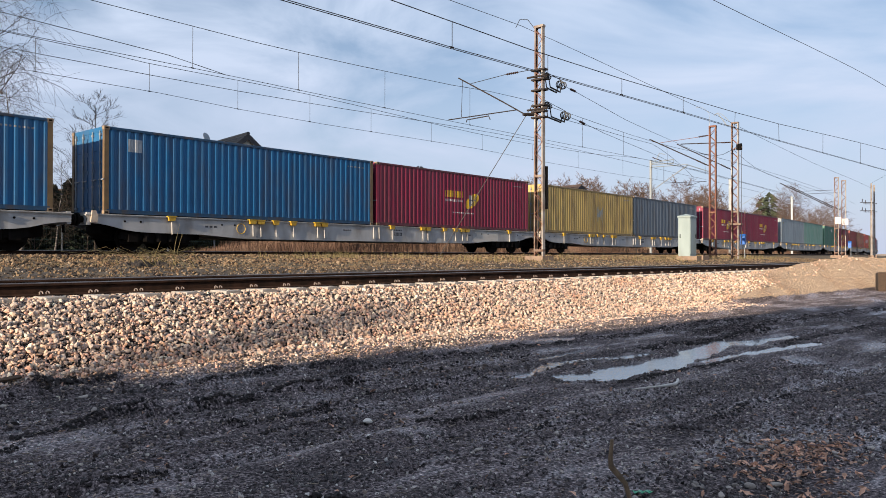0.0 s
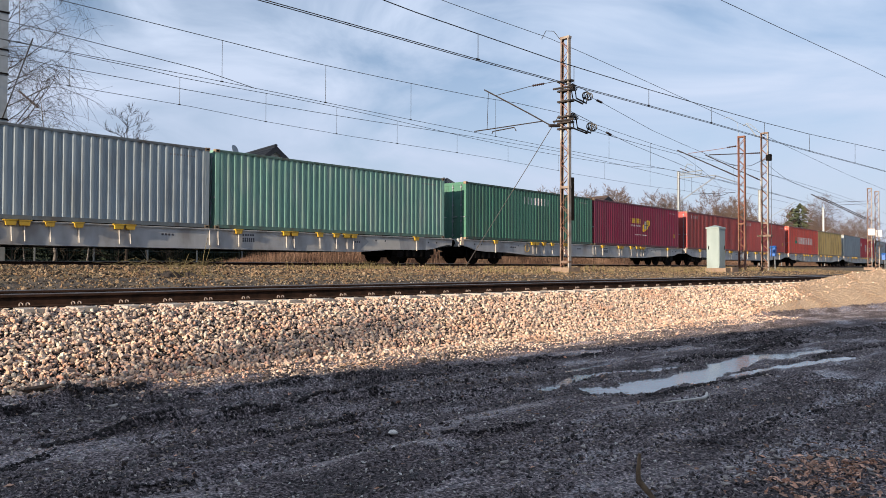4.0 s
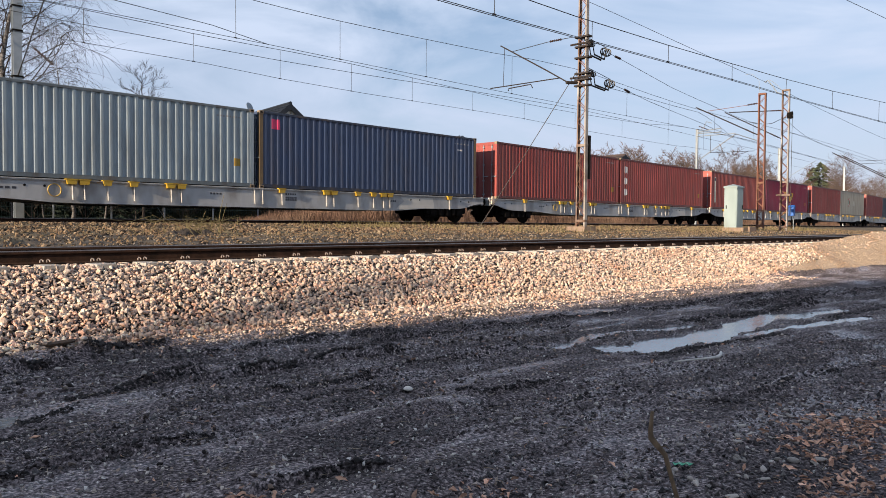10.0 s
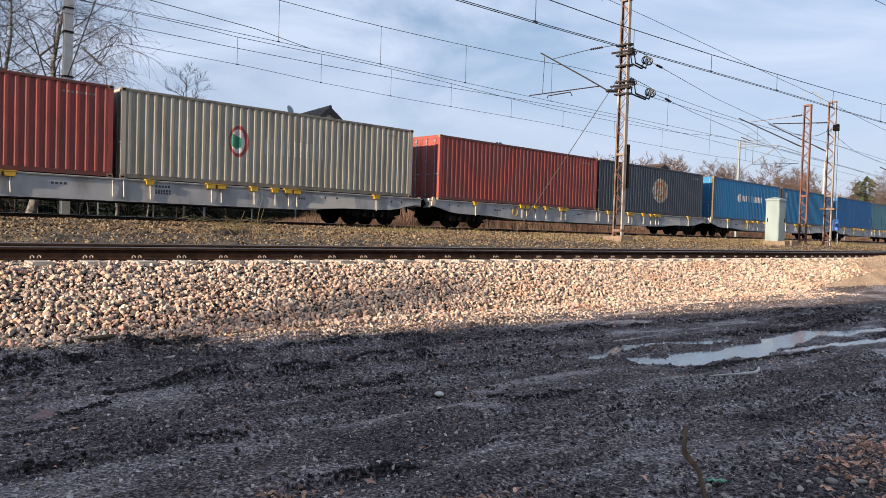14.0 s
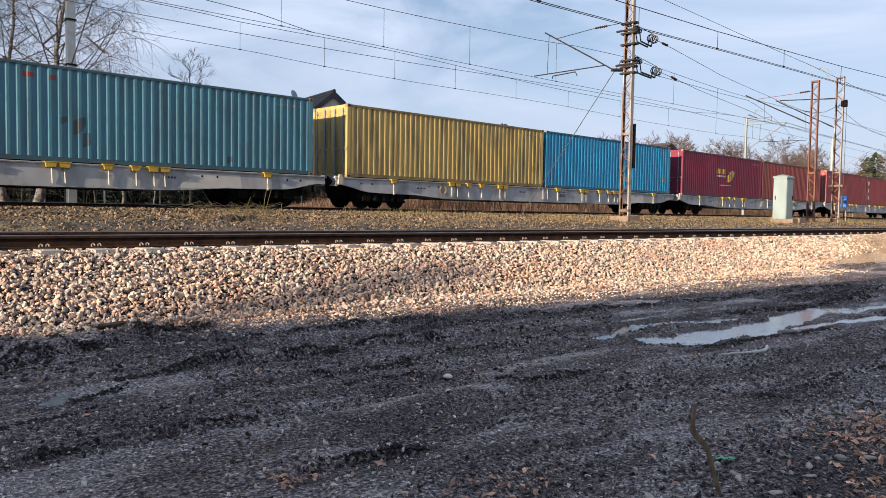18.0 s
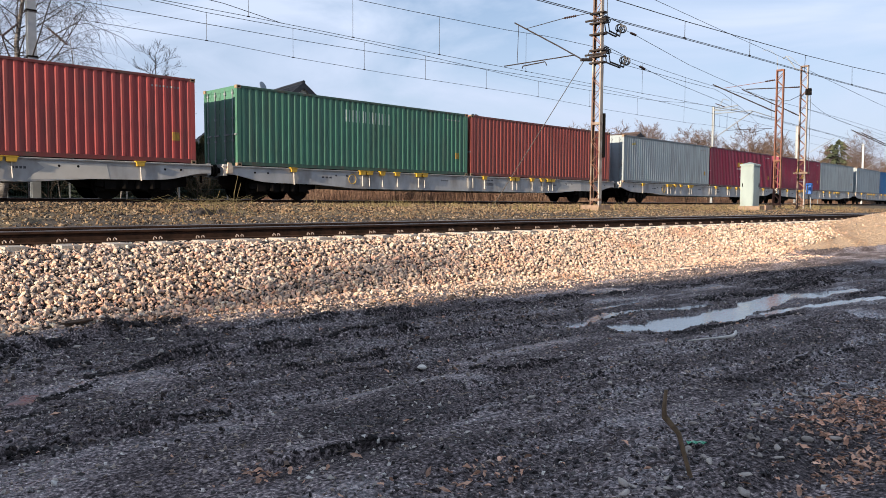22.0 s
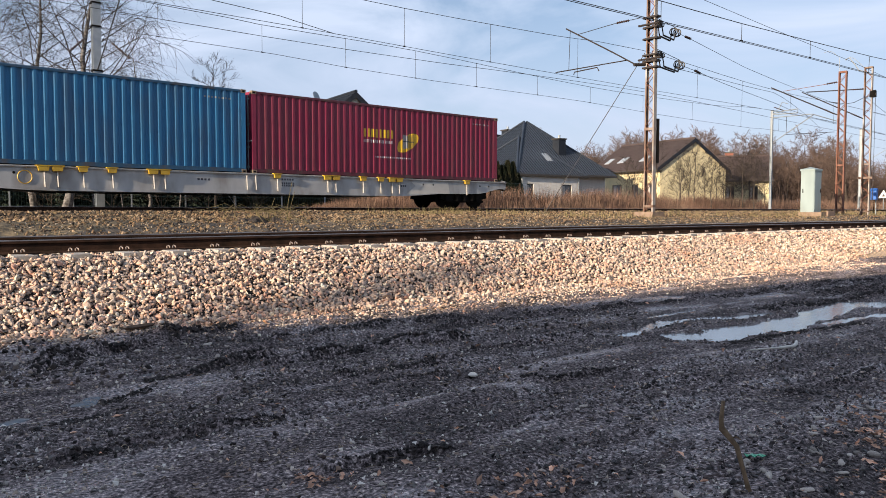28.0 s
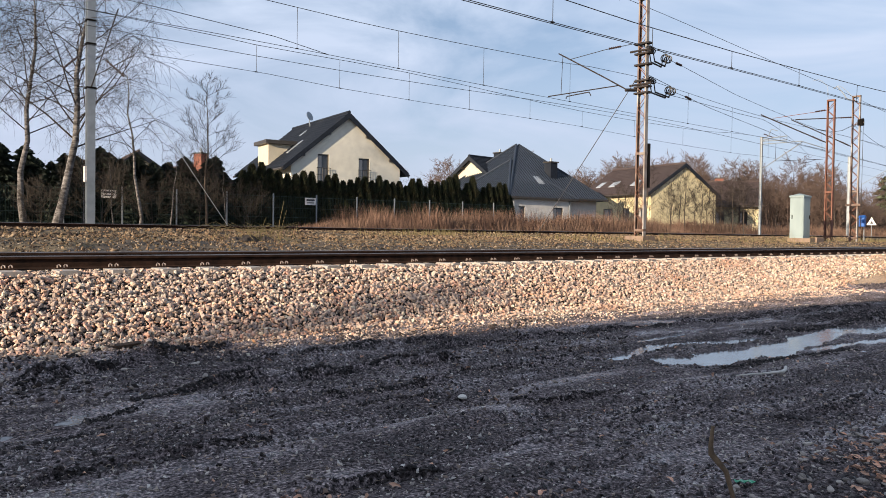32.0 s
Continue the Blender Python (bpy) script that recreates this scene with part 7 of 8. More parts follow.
for x_, y_ in ((51.9, 41.6), (52.4, 41.0), (54.4, 38.6), (55.0, 38.2), (55.6, 37.1), (56.2, 36.4), (56.8, 35.4), (57.6, 34.8), (58.3, 34.2), (66.0, 42.0), (70.0, 40.0), (50.5, 35.9), (51.8, 34.0), (48.0, 39.2), (49.5, 37.4), (51.0, 35.0)):
    copy_thing(slim, pose(x_, y_, gz_(x_, y_), 0, 0, rg_.uniform(0, 360)) @ Matrix.Scale(rg_.uniform(0.55, 0.78), 4))
put_copies(wood_a, scatter_line(40, 86, 76, 108, 46, 16, rg_) + scatter_line(44, 84, 56, 160, 58, 22, rg_) + scatter_line(18, 60, 80, 100, 74, 12, rg_), (0.8, 1.15), rg_)
put_copies(wood_b, scatter_line(30, 84, 74, 104, 45, 10, rg_) + scatter_line(46, 80, 52, 190, 56, 20, rg_) + scatter_line(12, 60, 74, 110, 76, 10, rg_), (0.8, 1.2), rg_)
for x_, y_, z_ in scatter_line(26, 100, 42, 150, 40, 10, rg_):
    copy_thing(wood_b, pose(x_, y_, z_, 0, 0, rg_.uniform(0, 360)) @ Matrix.Scale(rg_.uniform(0.45, 0.7), 4))
put_copies(wood_c, scatter_line(14, 95, 60, 230, 75, 30, rg_) + scatter_line(8, 120, 48, 170, 55, 8, rg_) + [(66.0, 44.5, 1.2), (72.5, 44.0, 1.2), (75.8, 45.0, 1.2), (79.5, 45.0, 1.2), (60.5, 46.0, 1.2), (63.4, 50.0, 1.2)] + [(68.0 + 1.15 * k, 66.0 - 1.35 * k, 1.2) for k in range(11)], (0.6, 0.95), rg_)
wood_d = bare_tree("bare_tree", "tall leafless reddish tree beside the line", 13.0, 0.2, 26, 54, M_BIRCH, M_TWIG_RED, droop=0.05, reach=0.36, low=0.15, spreadv=0.45, group="trees of the wood", fine=0.016)
for x_, y_, s_ in ((141.0, 51.1, 1.0), (139.5, 51.8, 0.86)):
    copy_thing(wood_d, pose(x_, y_, 1.3, 0, 0, 40 * x_) @ Matrix.Scale(s_, 4))
put_copies(wood_d, [(131, 62, 1.3), (136, 64, 1.3), (141, 66, 1.3), (127, 64, 1.3), (152, 60, 1.3), (168, 62, 1.3), (182, 58, 1.3), (196, 60, 1.3), (190, 40, 1.3), (205, 44, 1.3), (178, 36, 1.3), (215, 40, 1.3), (168, 30, 1.3)], (0.85, 1.15), rg_)


def leafy_cone(height, radius, count, size, seed, mat, tiers=0, inner=0.6):
    """A narrow evergreen crown of many small sprays round a core."""
    r = np.random.default_rng(seed)
    u = r.random(count) ** 0.8
    h = u * height
    prof = radius * (1 - u) ** 0.55 * (0.85 + 0.3 * r.random(count))
    if tiers:
        prof *= 0.65 + 0.5 * ((h * tiers / height) % 1.0 < 0.5)
    a = r.uniform(0, 2 * np.pi, count)
    prof *= 1 + 0.18 * np.sin(3 * a + h * 2.0)
    c = np.stack([np.cos(a) * prof, np.sin(a) * prof, h + 0.05], -1)
    out = np.stack([np.cos(a), np.sin(a), np.full(count, 1.3 if not tiers else -0.25)], -1)
    out /= np.linalg.norm(out, axis=1)[:, None]
    side = np.cross(out, r.normal(size=(count, 3)))
    side /= np.linalg.norm(side, axis=1)[:, None]
    s = size * r.uniform(0.6, 1.4, count)[:, None]
    tri_v = np.stack([c - side * s * 0.45 - out * s * 0.4, c + side * s * 0.45 - out * s * 0.4, c + out * s], 1).reshape(-1, 3)
    tri_f = np.arange(count * 3).reshape(-1, 3)
    n = 10
    ring = [(inner * radius * math.cos(2 * math.pi * j / n), inner * radius * math.sin(2 * math.pi * j / n), 0.05) for j in range(n)]
    core = np.array(ring + [(0, 0, height * 0.9)])
    core_f = np.array([(j, (j + 1) % n, n) for j in range(n)]) + len(tri_v)
    return big_mesh("crown", np.concatenate([tri_v, core]), np.concatenate([tri_f, core_f]), mat)


def evergreen(name, label, height, radius, count, size, seed, mat, tiers, category, group, inner=0.6):
    t = tagged(new(name), label, category, group)
    part("trunk", Geo().tube([(0, 0, -0.2), (0, 0, height * 0.5)], [0.07, 0.03], 6).mesh("trunk", M_BARK), t)
    part("crown", leafy_cone(height, radius, count, size, seed, mat, tiers, inner), t)
    return t


thujas = [evergreen("thuja", "narrow dark-green thuja in a garden hedge", 3.72 + 0.2 * k, 0.62, 3600, 0.14, 60 + k, M_THUJA, 0, "conifer", "thuja hedge") for k in range(3)]
spots_ = [(16.8 + 0.56 * k, 40.3 + 0.04 * k, 0) for k in range(40)] + [(x, 40.9, 0) for x in (10.4, 11.7, 12.9, 14.2, 15.1, 15.9)]
for k_ in range(3):
    put_copies(thujas[k_], [(x, y, gz_(x, y)) for i, (x, y, _) in enumerate(spots_) if i % 3 == k_], (0.86, 1.06), rg_)
spruces = [evergreen("spruce", "dark green spruce behind the fence", 3.9 + 0.7 * k, 0.85, 4200, 0.17, 70 + k, M_SPRUCE, 12, "conifer", "spruces") for k in range(2)]
put_copies(spruces[0], [(x, y, gz_(x, y)) for x, y in ((7.0, 43.5), (8.6, 45.0), (5.6, 44.0), (10.0, 41.5), (13.8, 41.0), (17.0, 41.0), (4.2, 43.0), (6.2, 42.0), (9.0, 43.2), (11.2, 43.0), (12.6, 40.6), (15.4, 40.8), (16.2, 42.0), (7.9, 41.6), (4.9, 40.2), (10.4, 39.6), (9.3, 40.4), (14.6, 39.6), (13.2, 39.4), (11.0, 40.3), (12.2, 41.4), (14.9, 41.2), (8.2, 40.2))], (0.90, 1.14), random.Random(31))
put_copies(spruces[1], [(x, y, gz_(x, y)) for x, y in ((4.4, 46.0), (11.6, 42.0), (12.6, 42.8), (15.6, 42.2), (14.6, 43.5), (3.3, 41.0), (6.9, 39.4), (12.0, 39.6))], (0.80, 1.04), random.Random(32))


pine = evergreen("pine_tree", "dark green pine among leafless trees", 11.5, 2.6, 420, 0.60, 78, M_PINE, 7, "conifer", "pines", 0.04)
put_copies(pine, [(139.5, 54.4, 1.3), (143.0, 57.0, 1.3)], (0.92, 1.02), random.Random(33))


def blades(name, xs, ys, heights, width, mat, seed, lean=0.25):
    """Upright blades, each a thin bent strip."""
    r = np.random.default_rng(seed)
    n = len(xs)
    z = ground_z(xs, ys) - 0.03
    a = r.uniform(0, 2 * np.pi, n)
    ax, ay = np.cos(a) * width / 2, np.sin(a) * width / 2
    b = r.uniform(0, 2 * np.pi, n)
    l1 = heights * lean * r.random(n)
    dx, dy = np.cos(b) * l1, np.sin(b) * l1
    p0 = np.stack([xs - ax, ys - ay, z], -1)
    p1 = np.stack([xs + ax, ys + ay, z], -1)
    p2 = np.stack([xs + dx * 0.4 + ax * 0.8, ys + dy * 0.4 + ay * 0.8, z + heights * 0.6], -1)
    p3 = np.stack([xs + dx * 0.4 - ax * 0.8, ys + dy * 0.4 - ay * 0.8, z + heights * 0.6], -1)
    p4 = np.stack([xs + dx, ys + dy, z + heights], -1)
    v = np.stack([p0, p1, p2, p3, p4], 1).reshape(-1, 3)
    k = np.arange(n)[:, None] * 5
    f = np.concatenate([k + np.array([[0, 1, 2]]), k + np.array([[0, 2, 3]]), k + np.array([[3, 2, 4]])])
    return big_mesh(name, v, f, mat)


def build_reeds():
    r = np.random.default_rng(80)
    xs = np.concatenate([r.uniform(17, 60, 42000), r.uniform(50, 130, 34000), r.uniform(17, 24, 2500)])
    off = np.concatenate([31.3 + 5.0 * r.random(42000) ** 0.9, 31.5 + 9.0 * r.random(34000), 31.5 + 3 * r.random(2500)])
    ys = off + bend(xs)
    clump = np.clip(0.85 + 0.8 * smooth_noise(xs, ys, 1.6, 81), 0.5, 1.15)
    edge = np.clip((xs - 16.5) / 4.5, 0.3, 1) * np.clip((off - 30.9) / 2.2, 0.25, 1)
    tall = (0.95 + 0.85 * r.random(len(xs)) ** 1.6) * clump * edge
    tagged(new("dry_reeds", blades("dry_reeds", xs, ys, tall, 0.021, M_REED, 82, 0.4)), "belt of dry red-brown reeds and weeds", "reeds", kind="stuff")
    xs = r.uniform(80, 210, 9000)
    ys = 50 + 0.06 * (xs - 80) + 26 * r.random(9000)
    tagged(new("thicket", blades("thicket", xs, ys, r.uniform(2.0, 6.5, 9000), 0.05, M_TWIG_RED, 86, 0.35)), "leafless brown thicket at the edge of the wood", "thicket", kind="stuff")
    xs = np.concatenate([r.uniform(2, 60, 7000), r.normal(18, 2.2, 900), r.uniform(20, 55, 3000)])
    off = np.concatenate([r.uniform(13.4, 25.6, 7000), r.normal(22.9, 0.35, 900), r.normal(19.2, 1.0, 3000)])
    ys = off + bend(xs)
    tall = np.where(np.arange(len(xs)) < 7000, r.uniform(0.04, 0.13, len(xs)), r.uniform(0.12, 0.42, len(xs)))
    keep = smooth_noise(xs, ys, 1.3, 83) > -0.1
    tagged(new("dry_grass", blades("dry_grass", xs[keep], ys[keep], tall[keep], 0.012, M_GRASS, 84, 0.6)), "sparse dry grass between the tracks", "grass", kind="stuff")


build_reeds()


def build_shade_row():
    """Tall unseen evergreens added beside and behind the camera, to shade the mud."""
    tree = evergreen("spruce", "unseen tall dense spruce added to shade the mud", 16.4, 4.2, 12000, 0.6, 90, M_SPRUCE, 0, "conifer", "row of spruces")
    rg = random.Random(91)
    xs = [-150 + 3.2 * k for k in range(40)]
    put_copies(tree, [(x - 1.0, -2.57 - 0.085 * max(0.0, x + 59) + rg.uniform(-0.2, 0.2), 0.1) for x in xs], (0.99, 1.01), rg)
    # Second unseen row, added to darken the near faces of the mud ridges.
    low = evergreen("spruce", "unseen dense spruce added behind to darken the mud", 9.0, 2.6, 5000, 0.5, 92, M_SPRUCE, 0, "conifer", "row of spruces")
    put_copies(low, [(-20 + 3.4 * k, -13 + rg.uniform(-1, 1), 0.1) for k in range(24)], (0.8, 1.1), rg)
    # Unseen trunk added to cast the soft dark band across the ballast.
    band_caster = tagged(new("dead_tree"), "unseen bare trunk added for its shadow on ballast", "tree")
    part("trunk", Geo().tube([(-57.5, -1.17, -0.2), (-57.5, -1.17, 9), (-57.5, -1.17, 18.2)], [0.4, 0.34, 0.2], 8).mesh("trunk", M_BARK), band_caster)


build_shade_row()


# ---- foreground: stones, leaves, litter ----
M_CLOD = material("black_crumbled_mud", (0.215, 0.170, 0.164), (0.016, 0.012, 0.012), rough=0.5, scale=20.0, spec=0.5, bump=0.6, bump_scale=50.0, island=0.75)
# Ridge clods: the mud's black deepened to hold the shadows along the ridges.
M_RIDGE = material("shade_black_ridge_mud", (0.060, 0.046, 0.042), (0.008, 0.006, 0.0055), rough=0.7, scale=20.0, spec=0.35, bump=0.6, bump_scale=50.0, island=0.65)
M_FLAKE = stone_mix("flat_grey_flake", ((0.36, 0.31, 0.28), (0.20, 0.17, 0.16), (0.52, 0.45, 0.39), (0.12, 0.10, 0.095), (0.30, 0.225, 0.18), (0.72, 0.65, 0.58)))
M_FOOT = stone_mix("trodden_chip", ((0.62, 0.42, 0.27), (0.30, 0.24, 0.20), (0.16, 0.11, 0.08), (0.50, 0.27, 0.14), (0.10, 0.075, 0.06), (0.74, 0.60, 0.48)))
M_LUMP = stone_mix("mud_lump", ((0.045, 0.036, 0.033), (0.12, 0.095, 0.088), (0.025, 0.02, 0.018), (0.22, 0.175, 0.15), (0.07, 0.053, 0.046), (0.42, 0.35, 0.30)))
M_PALE_STONE = material("pale_limestone", (0.84, 0.78, 0.70), (0.64, 0.58, 0.51), rough=0.85, scale=14.0, bump=0.3)
M_LEAF = material("fallen_oak_leaf", (0.80, 0.48, 0.33), (0.36, 0.20, 0.13), rough=0.85, scale=8.0, island=0.45)
M_STRAW = material("pale_dry_straw", (0.46, 0.36, 0.25), (0.16, 0.115, 0.08), rough=0.9, scale=5.0, island=0.6)
M_WOOD = material("weathered_wood", (0.075, 0.047, 0.030), (0.032, 0.022, 0.016), rough=0.9, scale=5.0, squeeze=(1, 6, 6), bump=0.4)
M_STICK = material("grey_stick_bark", (0.25, 0.165, 0.095), (0.09, 0.06, 0.038), rough=0.9, scale=14.0, bump=0.5)
M_GREEN_SCRAP = material("green_plastic", (0.05, 0.38, 0.20), (0.04, 0.32, 0.17), rough=0.35)
M_PALE_ROOT = material("pale_peeled_root", (0.80, 0.75, 0.68), (0.62, 0.57, 0.50), rough=0.7, scale=9.0)


def build_foreground():
    r = np.random.default_rng(100)
    n = 42000
    x = 0.3 + 17 * r.random(n) ** 1.4
    y = 1.3 + 7.2 * r.random(n)
    keep = (smooth_noise(x, y, 0.6, 101) > -0.22) | (r.random(n) < 0.25)
    x, y = x[keep], y[keep]
    size = 0.0038 + 0.017 * r.random(len(x)) ** 4.5
    pl = np.stack([x, y, ground_z(x, y) + size * 0.25], -1)
    tagged(new("mud_gravel", stones("mud_gravel", pl, size, M_GREY_STONE, 102, CHIPS)), "small pale pebbles and chips lying in the mud", "gravel", kind="stuff")
    # flat flakes: bark, slate and rotten leaves pressed into the mud
    n = 7000
    x, y = 0.3 + 15 * r.random(n) ** 1.3, 1.3 + 7.0 * r.random(n)
    keep = smooth_noise(x * 0.6, y, 0.7, 103) > -0.12
    x, y = x[keep], y[keep]
    size = 0.006 + 0.022 * r.random(len(x)) ** 3.2
    pl = np.stack([x, y, ground_z(x, y) + 0.004], -1)
    tagged(new("mud_flakes", stones("mud_flakes", pl, size, M_FLAKE, 104, FLAKES, 0.12)), "flat grey-brown flakes of bark and leaf in mud", "litter", kind="stuff")
    # flat orange and grey chips mixed with soil where the bank runs out
    n = 9000
    u, o = 0.4 + 9.5 * r.random(n) ** 1.5, 8.62 - 1.25 * r.random(n) ** 1.5
    y = o + bend(u)
    fade = np.clip(1.15 - (8.5 - o) / (1.25 - 0.09 * u), 0, 1)
    keep = (r.random(n) < fade) & (smooth_noise(u * 0.5, y, 0.3, 108) > -0.2)
    u, y = u[keep], y[keep]
    size = 0.009 + 0.034 * r.random(len(u)) ** 2.6
    pl = np.stack([u, y, ground_z(u, y) + 0.008], -1)
    tagged(new("bank_foot_chips", stones("bank_foot_chips", pl, size, M_FOOT, 109, FLAKES, 0.12)), "flat orange and grey chips trodden into dark soil", "gravel", kind="stuff")
    # dark clods
    n = 120000
    x, y = 0.3 + 17 * r.random(n) ** 1.3, 1.4 + 7.0 * r.random(n)
    keep = smooth_noise(x * 0.3, y, 0.45, 105) > -0.12
    x, y = x[keep], y[keep]
    size = 0.005 + 0.019 * r.random(len(x)) ** 2.6
    pl = np.stack([x, y, ground_z(x, y) + size * 0.2], -1)
    tagged(new("mud_clods", stones("mud_clods", pl, size, M_CLOD, 106, CHIPS)), "dark crumbly clods of mud", "mud", kind="stuff")
    # larger lumps kicked about on the near mud and in front of the bank
    n = 5200
    x, y = 0.5 + 7.5 * r.random(n) ** 1.3, 8.1 - 5.6 * r.random(n) ** 1.4
    keep = smooth_noise(x * 0.45, y, 0.4, 110) > 0.0
    x, y = x[keep], y[keep]
    size = (0.007 + 0.024 * r.random(len(x)) ** 3.0) * np.clip(y / 5.5, 0.45, 1.3)
    pl = np.stack([x, y, ground_z(x, y) + size * 0.3], -1)
    tagged(new("mud_lumps", stones("mud_lumps", pl, size, M_LUMP, 111, ROCKS)), "black and brown lumps of mud and stone", "mud", kind="stuff")
    # crumbled clods along the ridges beside the wheel tracks
    xs, ys, ss = [], [], []
    for x0, y0, x1, y1, w, h in RIDGES:
        run = math.hypot(x1 - x0, y1 - y0)
        count = int(900 * run * (0.3 + 6 * h) / (1 + 0.12 * x0))
        t = r.uniform(-0.05, 1.05, count)
        across = r.normal(0, 0.34 * w, count)
        px, py = x0 + (x1 - x0) * t, y0 + (y1 - y0) * t
        py = py + across - 0.16 * smooth_noise(px, py, 0.5, 61)
        xs.append(px)
        ys.append(py)
        ss.append(0.006 + (0.008 + 0.17 * h) * r.random(count) ** 3.0)
    x, y, size = np.concatenate(xs), np.concatenate(ys), np.concatenate(ss)
    keep = (smooth_noise(x, y, 0.16, 35) > -0.12) | (r.random(len(x)) < 0.2)
    x, y, size = x[keep], y[keep], size[keep]
    pl = np.stack([x, y, ground_z(x, y) + size * 0.15], -1)
    tagged(new("mud_ridges", stones("mud_ridges", pl, size, M_RIDGE, 107, ROCKS)), "crumbled black mud thrown up along wheel ruts", "mud", kind="stuff")
    # single stones one can count
    meshes = []
    for k in range(6):
        v, f = rock_template(200 + k)
        g = Geo().add([tuple(p) for p in v], [tuple(q) for q in f])
        bm = bmesh.new()
        me = g.mesh("stone", M_PEBBLE)
        bm.from_mesh(me)
        bmesh.ops.subdivide_edges(bm, edges=bm.edges, cuts=1, smooth=0.35, use_grid_fill=True)
        bm.to_mesh(me)
        bm.free()
        meshes.append(me)

    def stone(px, py, s, mat=None):
        ob = new("stone", meshes[r.integers(0, 6)])
        ob.matrix_basis = pose(px, py, float(ground_z(px, py)) + s * 0.3, r.uniform(-20, 20), r.uniform(-20, 20), r.uniform(0, 360)) @ Matrix.Diagonal((s, s * 0.8, s * 0.75, 1))
        return tagged(ob, "rounded grey-brown stone lying on the mud", "stone", "stones on the mud")

    pale = tagged(stone(3.73, 4.55, 0.07), "pale rounded stone lying alone on black mud", "stone", "stones on the mud")
    pale.data = pale.data.copy()
    pale.data.materials[0] = M_PALE_STONE
    pale.matrix_basis = pose(3.73, 4.55, float(ground_z(3.73, 4.55)) + 0.018, 5, 6, 60) @ Matrix.Diagonal((0.075, 0.06, 0.044, 1))
    for k in range(150):
        stone(2.7 + 3.0 * r.random(), 1.4 + 1.0 * r.random(), 0.010 + 0.027 * r.random() ** 2)
    for k in range(26):
        stone(0.8 + 8 * r.random(), 2.5 + 4.5 * r.random(), r.uniform(0.012, 0.03))
    for k in range(16):
        stone(0.7 + 2.2 * r.random(), 6.3 + 1.6 * r.random(), r.uniform(0.02, 0.05))
    # fallen leaves: small bent blades with a midrib
    n = 960
    x = np.concatenate([r.normal(5.0, 0.40, 480), r.normal(3.95, 0.42, 190), r.normal(2.5, 0.2, 45), r.normal(1.64, 0.1, 25), r.uniform(0.8, 9, n - 740)])
    y = np.concatenate([r.normal(1.78, 0.17, 480), r.normal(1.42, 0.10, 190), r.normal(2.55, 0.10, 45), r.normal(3.19, 0.06, 25), r.uniform(1.6, 7.5, n - 740)])
    z = ground_z(x, y)
    vs, fs = [], []
    outline = np.array([(-1, 0, 0), (-0.55, 0.3, 0.12), (-0.1, 0.42, 0.16), (0.35, 0.33, 0.14), (0.8, 0.16, 0.05), (1.05, 0, -0.02), (0.8, -0.16, 0.05), (0.35, -0.33, 0.16), (-0.1, -0.42, 0.18), (-0.55, -0.3, 0.12), (0, 0, 0.0)])
    lf = np.array([(i, (i + 1) % 10, 10) for i in range(10)])
    for k in range(n):
        s = 0.011 + 0.024 * r.random() ** 1.6
        m = Euler((r.normal(0, 0.35), r.normal(0, 0.35), r.uniform(0, 6.3))).to_matrix()
        curl = r.uniform(0.3, 2.2)
        o = outline * np.array((1, 1, curl)) + r.normal(0, 0.12, outline.shape)
        vs.append((o @ np.array(m).T) * s + np.array((x[k], y[k], z[k] + 0.018)))
        fs.append(lf + 11 * k)
    tagged(new("fallen_leaves", big_mesh("fallen_leaves", np.concatenate(vs), np.concatenate(fs), M_LEAF)), "curled brown fallen leaves on the mud", "leaves", kind="stuff")

    n = 1100
    x, y = 0.7 + 8.5 * r.random(n) ** 1.2, 1.5 + 5.6 * r.random(n)
    g = Geo()
    for k in range(n):
        a, ln, w = r.uniform(0, 6.3), r.uniform(0.012, 0.05), r.uniform(0.0009, 0.0022)
        z0 = gz_(x[k], y[k]) + 0.012
        dx, dy = math.cos(a) * ln, 0.6 * math.sin(a) * ln
        g.tube([(x[k] - dx, y[k] - dy, z0), (x[k] + 0.2 * dy, y[k] - 0.2 * dx, z0 + r.uniform(0, 0.012)), (x[k] + dx, y[k] + dy, z0 + r.uniform(0, 0.01))], [w, w, w * 0.6], 3)
    tagged(new("straw_bits", g.mesh("straw_bits", M_STRAW)), "thin bits of straw and twig strewn on the mud", "litter", kind="stuff")

    st = tagged(new("stick"), "broken grey-brown stick standing upright in the mud", "stick")
    g = Geo().tube([(3.125, 1.815, -0.05), (3.12, 1.822, 0.02), (3.11, 1.841, 0.094), (3.092, 1.873, 0.225), (3.06, 1.93, 0.30), (3.057, 1.932, 0.335), (3.061, 1.926, 0.428)],
                   [0.013, 0.012, 0.010, 0.012, 0.015, 0.011, 0.008], 8)
    part("stem", g.mesh("stem", M_STICK, smooth=True), st)
    part("twig", Geo().tube([(3.075, 1.90, 0.26), (3.10, 1.88, 0.265), (3.12, 1.87, 0.25)], [0.004, 0.003, 0.002], 5).mesh("twig", M_STICK), st)
    g = Geo()
